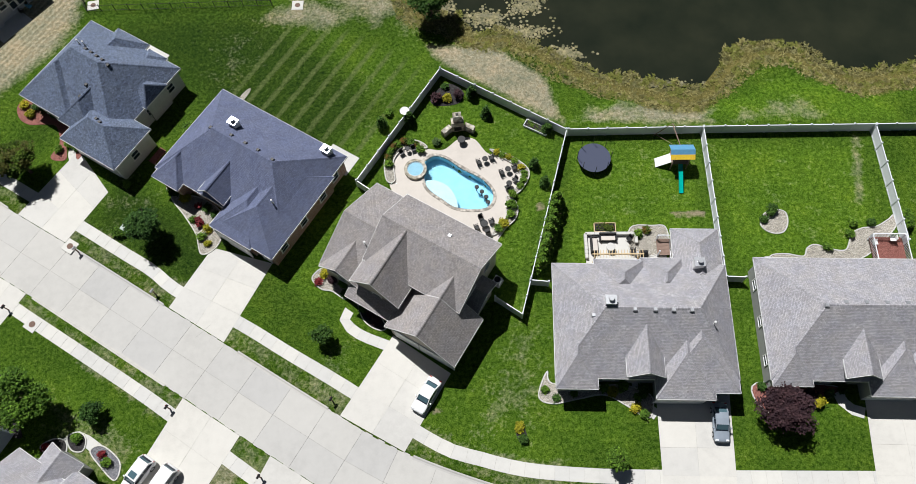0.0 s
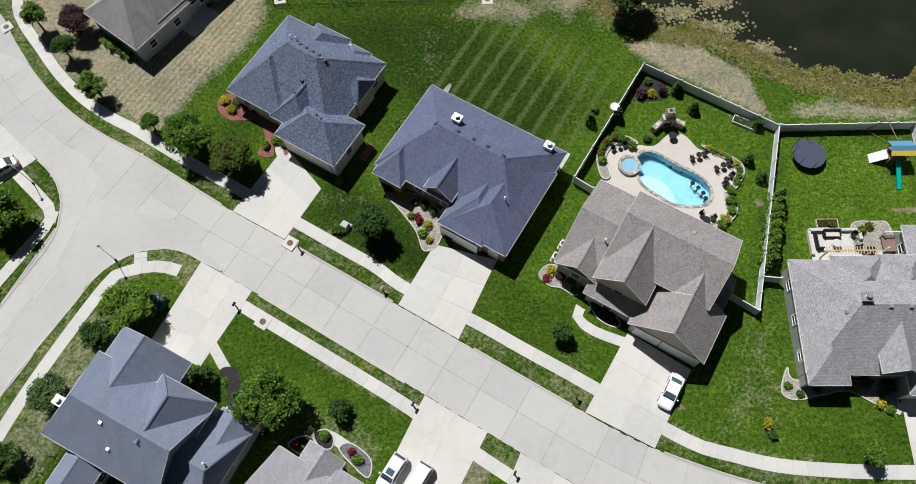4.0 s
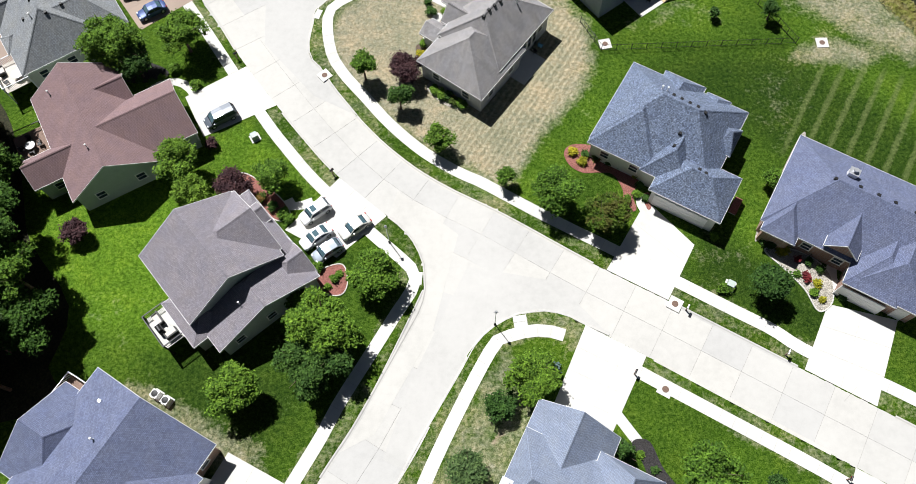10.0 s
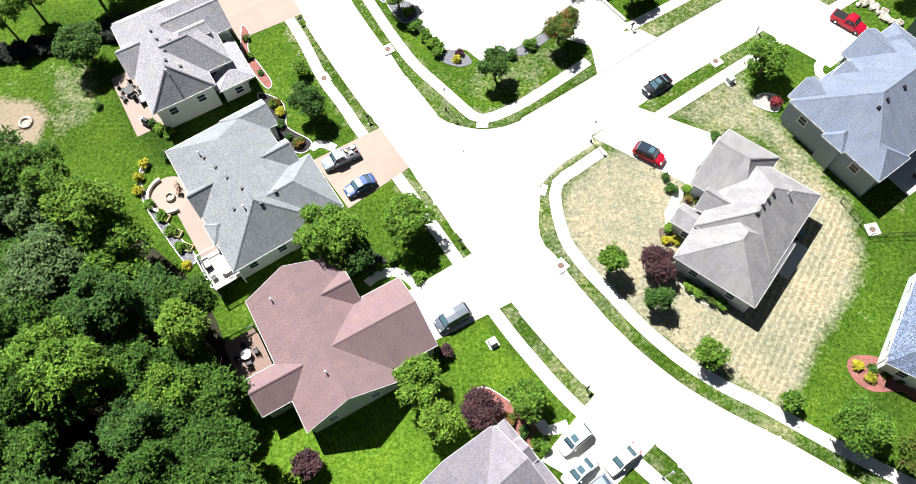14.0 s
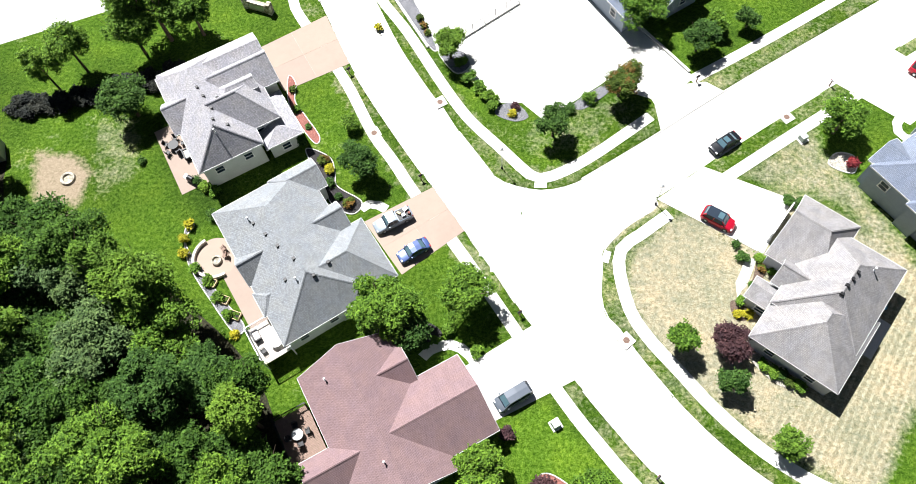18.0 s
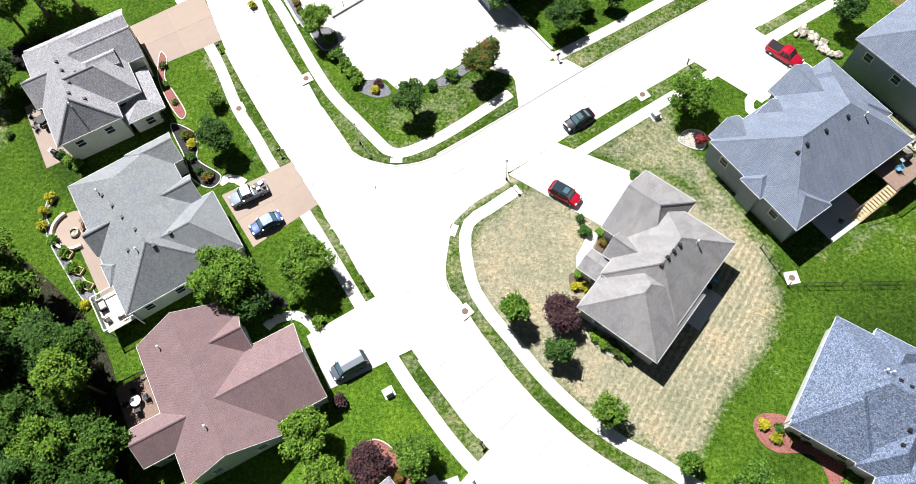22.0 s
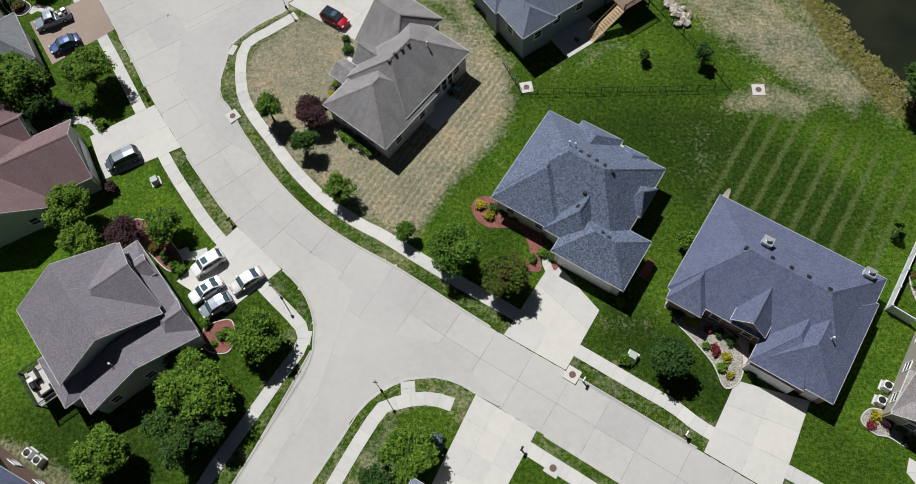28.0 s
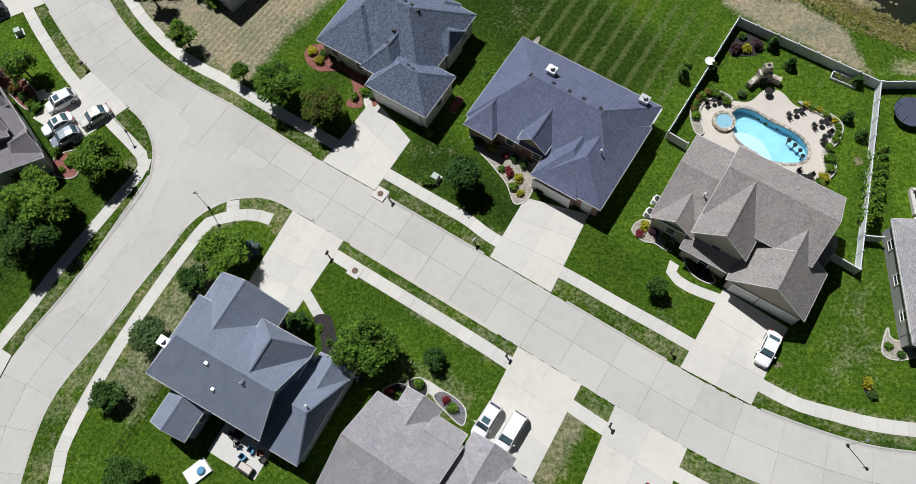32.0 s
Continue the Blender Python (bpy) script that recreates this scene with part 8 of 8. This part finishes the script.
build_deck(29.4, -82.2, -78.4, 104.8, 110.4, 1.0, "wood", "iron", "wooden rear deck with dark railing", "+u")
dining(*local(29.4, -80.4, 107.8), 4, 0.6, "dark", "white", 1.02)
build_deck(40, -60.0, -57.2, 87.9, 92.2, 2.2, "walk", "iron", "pale rear deck with black railing", "+u")
sofa(*local(40, -58.9, 91.2), 220, 1.5, z=2.2); sofa(*local(40, -58.6, 88.9), 130, 1.4, z=2.2); grill(*local(40, -59.3, 90), 40, 2.2)
build_deck(33, -73.1, -69.7, 120.9, 125.4, 2.2, "patio", "vinyl", "pale rear deck with white railing", "+u")
table(*local(33, -70.8, 122.4), 0.75, "white", "round white deck table", 2.2)
sofa(*local(33, -72.4, 124.2), 33, 1.3, z=2.2); chair(*local(33, -72.4, 122.2), 40, z=2.2)
build_deck(36, 13.4, 17.9, 86.9, 90.4, 2.8, "wood", "iron", "raised brown rear deck with a long stair", "+v -u")
st = thing("deck_stair", *local(36, 13.4, 87.5), 0, 36, "long pale wooden stair down from the deck", "stairs")
for i in range(14):
    part("tread", Shape().box((-0.16 - i * 0.32, 0, 2.62 - i * 0.19), (0.3, 1.15, 0.05)), M["pinewood"], st)
for s in (-0.6, 0.6):
    part("stringer", Shape().tube((0, s, 2.6), (-4.6, s, 0.02), 0.07, 0.07, 4), M["pinewood"], st)
    part("handrail", Shape().tube((0, s, 3.6), (-4.6, s, 1.0), 0.04, 0.04, 6), M["wood"], st)
chair(*local(36, 15.4, 88.8), 200, "canvas_blue", "blue cushioned lounge chair on the deck", 2.8)
grill(*local(36, 17.0, 89.2), 120, 2.8)
build_deck(-1, 42.7, 46.3, 30.6, 34.6, 0.6, "mulch_red", "vinyl", "small red-brown deck with white railing", "-v")
chair(43.6, 33.0, 0, "white", "white garden chair on the deck", 0.62); chair(45.6, 33.4, 180, "white", "white garden chair on the deck", 0.62)
build_deck(-1, 19.0, 21.0, 32.2, 34.2, 0.5, "wood", "vinyl", "small white-railed landing by the sunroom", "-v -u")
build_deck(-31, -110.2, -107.2, -40.5, -35.2, 1.0, "wood", "vinyl", "rear deck with white railing beside the navy roof", "+u")
patio(rect(36, 5.0, 10.9, 86.9, 90.6), "pale concrete patio below the deck", "walk")
chair(*local(36, 7.4, 88.2), 60)
patio(rect(-27, -58.7, -52.8, -24.9, -20.6), "pale concrete patio behind the corner house", "walk")
for (u, v), m in (((-57.4, -22.4), "dark"), ((-56.2, -22.9), "dark"), ((-54.6, -22.6), "canvas_blue"), ((-53.6, -22.4), "mulch_red"), ((-53.0, -22.8), "dark"), ((-55.0, -23.6), "canvas_blue")):
    chair(*local(-27, u, v), 40 * u, m, "folding patio chair with coloured seat" if m != "dark" else "dark metal garden chair on the paving")
table(*local(-27, -56.6, -21.9), 0.6)
sofa(*local(-27, -54.2, -24.4), 60, 1.8)
patio(rect(30, -80.2, -76.2, 142.7, 153.2), "long pale patio behind the house", "drive_tan")
dining(*local(30, -78.6, 149.6), 5, 0.7)
sofa(*local(30, -77.6, 147.6), 30, 1.6)
grill(*local(30, -78.4, 143.8), 60)
patio(rect(33, -72.9, -69.8, 125.4, 137.6), "long tan patio behind the house", "drive_tan")
rp = local(33, -72.6, 136.6)
cr = thing("round_patio", *rp, 0, 33, "round tan patio inside a curved seat wall", "patio", kind="structure")
part("paving", Shape().lathe((0, 0, 0), [(2.6, -0.2), (2.6, 0.05)], 36), M["drive_tan"], cr)
for i in range(26):
    g = radians(95 + i * 7.0)
    part("block", Shape().box((2.55 * math.cos(g), 2.55 * math.sin(g), 0.27), (0.32, 0.29, 0.5), g), M["patio"], cr)
ft = thing("fire_pit", rp[0] + 0.2, rp[1] - 0.4, 0.05, 0, "round stone fire pit on the patio", "fire pit")
part("ring", Shape().lathe((0, 0, 0), [(0.6, 0), (0.6, 0.4), (0.42, 0.42), (0.4, 0.2)], 18), M["stone"], ft)
chair(rp[0] + 1.2, rp[1] + 0.2, 180, "wood", "brown wooden garden chair by the fire pit"); chair(rp[0] + 0.9, rp[1] + 1.0, 230, "wood", "brown wooden garden chair by the fire pit")
for i, (x, y) in enumerate(((-135.4, 71.9), (-133.6, 69.8), (-132.0, 67.9))):
    planter(x, y, "leaf_lime", -20, 0.04)
patio(rect(-30.9, -70.6, -65.8, 28.6, 31.2), "small pale patio behind the slate-blue house", "walk")
patio(rect(-31.2, -39.8, -35.9, 28.0, 30.8), "small pale patio behind the navy-roofed house", "walk")
patio(rect(-37.5, -91.4, -88.2, 11.6, 16.4), "small concrete patio behind the grey house", "walk")
chair(-61.4, 67.8, 20); chair(-60.6, 68.6, 60, "canvas_blue", "blue folding chair behind the grey house"); grill(-61.6, 69.6, 30)
patio(rect(-27, -53.8, -51.6, -13.2, -10.4), "small pale front stoop at the corner house", "walk")
patio([(31.6, 30.6), (37.4, 30.6), (37.4, 31.8), (31.6, 31.8)], "narrow pale slab behind the house", "walk")

# ---- street furniture ----
def street_lamp(x, y, h=4.6):
    l = thing("street_lamp", x, y, 0, 0, "slim dark street lamp with a small lantern", "street lamp", "street lamps")
    part("base", Shape().lathe((0, 0, 0), [(0.14, 0), (0.12, 0.3), (0.06, 0.4)], 10), M["iron"], l)
    part("pole", Shape().tube((0, 0, 0.3), (0, 0, h - 0.4), 0.05, 0.035, 8), M["metal"], l)
    part("arm", Shape().tube((-0.28, 0, h - 0.5), (0.28, 0, h - 0.5), 0.025, 0.025, 6), M["iron"], l)
    part("lantern", Shape().lathe((0, 0, h - 0.45), [(0.06, 0), (0.14, 0.08), (0.16, 0.3), (0.06, 0.4), (0.02, 0.44)], 12), M["metal"], l, "small metal lantern")


for x, y in ((-101.6, 86.7), (-79.4, 41.6), (-67.6, 31.6), (-83.6, 81.6), (0.8, 8.0 - 1.2)):
    street_lamp(x, y)


def mailbox(x, y, turn, mat="dark"):
    m = thing("mailbox", x, y, 0, turn, "dark mailbox on a short post at the kerb" if mat == "dark" else "pale mailbox on a short post at the kerb", "mailbox", "kerbside mailboxes")
    part("post", Shape().box((0, 0, 0.5), (0.12, 0.12, 1.1)), M["wood"], m)
    part("box", Shape().box((0, 0, 1.1), (0.5, 0.2, 0.18)).tube((-0.25, 0, 1.19), (0.25, 0, 1.19), 0.1, 0.1, 8), M[mat], m)
    part("flag", Shape().box((0.1, 0.12, 1.2), (0.16, 0.02, 0.08)), M["lens_red"], m)


for x, y, t, c in ((-36.7, 27.7, 60, "metal"), (-15.9, 15.7, 60, "dark"), (-46.6, 32.9, 60, "metal"), (-33.0, 14.9, 60, "dark"), (-86.4, 50.6, 45, "dark"), (-99.8, 67.9, 30, "dark"), (-111.4, 85.2, 30, "dark"), (-22.6, 8.0, 60, "dark"), (-60.6, 98.0, 120, "metal"), (-121.4, 101.2, 30, "dark"), (-53.0, 25.9, 60, "dark"), (-76.9, 98.9, 30, "dark")):
    mailbox(x, y, t, c)


def inlet(x, y, turn, w=1.5):
    p = thing("storm_inlet", x, y, 0, turn, "square concrete drain pad with a round iron cover", "manhole", "drain covers")
    part("pad", Shape().box((0, 0, -0.03), (w, w, 0.2)), M["walk"], p)
    part("cover", Shape().lathe((0, 0, 0.06), [(0.36, 0), (0.36, 0.03), (0.3, 0.035)], 18), M["rust"], p, "rusty iron cover")


for x, y, t in ((-88.3, 65.0, 40), (-47.7, 33.6, -31), (-49.9, 24.2, -31), (-24.4, 68.5, 0), (-109.4, 96.5, 30), (-52.2, 69.0, 10), (-66.6, 93.4, 33), (-117.6, 92.0, 30)):
    inlet(x, y, t)


def utility_box(x, y, turn, label="pale green utility cabinet on a concrete pad"):
    u = thing("utility_box", x, y, 0, turn, label, "utility box")
    part("pad", Shape().box((0, 0, 0.03), (1.2, 1.2, 0.12)), M["walk"], u)
    part("cabinet", Shape().box((0, 0, 0.45), (0.85, 0.8, 0.75), 0, 0.93), M["wall_sage"], u)


utility_box(-96.3, 55.9, 30); utility_box(-65.3, 90.2, 30); utility_box(-41.4, 35.6, -30)


def ac_unit(x, y, turn):
    a = thing("air_conditioner", x, y, 0, turn, "square pale air conditioning unit beside the wall", "air conditioner", "air conditioners")
    part("pad", Shape().box((0, 0, 0.04), (1.1, 1.1, 0.1)), M["walk"], a)
    part("casing", Shape().box((0, 0, 0.5), (0.85, 0.85, 0.84), 0, 0.97), M["white"], a)
    part("fan_grille", Shape().lathe((0, 0, 0.92), [(0.36, 0), (0.36, 0.02), (0.12, 0.05)], 18), M["dark"], a)


for x, y, t in ((-16.3, 32.9, -30), (-17.2, 31.4, -30), (-119.2, 68.0, 33), (-103.6, 24.4, -31), (-102.4, 23.7, -31), (-50.6, 10.6, -27), (-51.3, 9.3, -27), (-93.4, 33.2, 40), (1.6, 28.9, -30)):
    ac_unit(x, y, t)

# ---- parking court, highway and oddments ----
court = thing("parking_court", 0, 0, 0, 0, "wide pale concrete parking court", "parking lot", kind="structure")
part("paving", Shape().slab(ccw([(-110.4, 105.2), (-105.4, 99.6), (-101.9, 96.2), (-99.0, 96.2), (-96.4, 93.6), (-92.8, 96.0), (-88.6, 99.0), (-85.6, 97.6), (-81.4, 95.9), (-77.0, 99.6), (-82.6, 106.6), (-90, 122), (-118, 132), (-116.5, 122)]), -0.25, 0.03), M["drive"], court)
apron = thing("driveway", 0, 0, 0, 0, "pale concrete apron into the parking court", "driveway", kind="structure")
part("slab", Shape().slab(ccw([(-83.4, 98.0), (-82.4, 95.6), (-82.0, 91.7), (-73.6, 97.4), (-75.7, 98.9)]), -0.25, 0.034), M["drive"], apron)
cw = thing("retaining_wall", 0, 0, 0, 0, "low pale block wall at the court edge", "wall")
for a, b in (((-116.6, 114.6), (-111.2, 105.2)), ((-106.9, 106.4), (-99.0, 112.4)), ((-84.4, 109.4), (-77.6, 100.4))):
    n = int(math.dist(a, b) / 0.8)
    for i in range(n):
        part("block", Shape().box((a[0] + (b[0] - a[0]) * (i + 0.5) / n, a[1] + (b[1] - a[1]) * (i + 0.5) / n, 0.12), (math.dist(a, b) / n - 0.02, 0.35, 0.36), math.atan2(b[1] - a[1], b[0] - a[0])), M["walk"], cw)
part_island = bed([(-91.6, 103.0), (-90.0, 104.6), (-88.4, 103.4), (-87.4, 100.8), (-89.0, 101.4)], "walk", "pale paved island in the parking court", False)
hw = thing("highway", 0, 0, 0, 0, "grey two-lane highway beyond the trees", "road", kind="structure")
part("carriageway", Shape().slab(ccw([(-230, 84.0), (-172, 106.8), (-153, 114.2), (-100, 135), (-104, 147), (-240, 96)]), -0.2, 0.02), M["road"], hw)
mk = Shape()
for i in range(40):
    x = -215 + i * 3.0
    y = 95.6 + (x + 215) * 0.39
    mk.box((x, y, 0.026), (1.6, 0.14, 0.012), 0.372)
part("lane_marking", mk, M["white"], hw)
sg = thing("entrance_sign", -134.9, 112.4, 0, -20, "stone entrance wall with planted top", "sign")
part("wall", Shape().box((0, 0, 0.7), (3.4, 0.6, 1.5)), M["stone"], sg)
part("panel", Shape().box((0, -0.32, 0.75), (2.2, 0.06, 0.8)), M["metal"], sg)
for s in (-1, 1):
    part("pillar", Shape().box((s * 1.9, 0, 0.9), (0.6, 0.8, 1.9)), M["stone"], sg)


def boulders(a, b, n, w, label):
    g = thing("boulder_wall", 0, 0, 0, 0, label, "rocks")
    rg = random.Random(n)
    for i in range(n):
        t = rg.random()
        x, y = a[0] + (b[0] - a[0]) * t + rg.uniform(-w, w), a[1] + (b[1] - a[1]) * t + rg.uniform(-w, w)
        bm = bmesh.new()
        bmesh.ops.create_icosphere(bm, subdivisions=1, radius=rg.uniform(0.35, 0.62))
        for v in bm.verts:
            v.co = Vector((v.co.x * 1.25, v.co.y * 0.9, v.co.z * 0.75)) * rg.uniform(0.85, 1.12)
        bmesh.ops.rotate(bm, verts=bm.verts, matrix=Matrix.Rotation(rg.uniform(0, 3), 3, "Z"))
        bmesh.ops.translate(bm, verts=bm.verts, vec=(x, y, 0.2))
        me = bpy.data.meshes.new("boulder")
        bm.to_mesh(me)
        bm.free()
        me.materials.append(M["stone"])
        part("boulder", me, None, g)


boulders((-37.0, 87.2), (-32.2, 78.4), 46, 0.9, "terraced wall of pale limestone boulders")
boulders((-46.5, 102.8), (-41.3, 98.6), 26, 0.7, "pale limestone boulders edging a bed")
sb = thing("sandbox_slide", -154.7, 80.1, 0, 20, "wooden sandbox with a short yellow slide", "play set")
part("frame", Shape().box((0, 0, 0.2), (2.2, 1.8, 0.4)), M["wood"], sb)
part("slide", Shape().face([(1.0, -0.8, 0.8), (1.0, -0.3, 0.8), (3.0, -0.3, 0.1), (3.0, -0.8, 0.1)]), M["canvas_yellow"], sb, "yellow slide")
pt = thing("fire_pit", -155.8, 85.9, 0, 0, "rough ring of pale stones round ashes", "fire pit")
part("ring", Shape().lathe((0, 0, 0), [(1.0, 0), (0.9, 0.3), (0.6, 0.3), (0.5, 0.1)], 12), M["stone"], pt)
sh = thing("garden_shed", -166.2, 89.6, 0, 20, "small dark garden shed at the wood edge", "shed")
part("wall", Shape().box((0, 0, 1.0), (2.4, 2.8, 2.0)), M["wall_grey"], sh)
part("roof", Shape().face([(-1.4, -1.6, 1.9), (0, -1.6, 2.9), (0, 1.6, 2.9), (-1.4, 1.6, 1.9)]).face([(0, -1.6, 2.9), (1.4, -1.6, 1.9), (1.4, 1.6, 1.9), (0, 1.6, 2.9)]), M["roof_navy"], sh)
bt = thing("garden_bench", -39.3, 45.3, 0, 59, "red-topped low garden bench beside the wall", "bench")
part("seat", Shape().box((0, 0, 0.4), (2.2, 0.9, 0.12)), M["mulch_red"], bt)
for s in (-1, 1):
    part("leg", Shape().box((s * 0.95, 0, 0.18), (0.1, 0.8, 0.36)), M["walk"], bt)
pl = thing("paddling_pool", -64.3, 2.4, 0, 40, "pale inflatable paddling pool with toys", "paddling pool")
part("rim", Shape().box((0, 0, 0.15), (2.6, 1.8, 0.3), 0, 0.95), M["white"], pl)
part("toy", Shape().lathe((0.4, -0.2, 0.3), [(0.4, 0), (0.45, 0.1), (0.3, 0.25)], 12), M["canvas_blue"], pl, "blue toy")
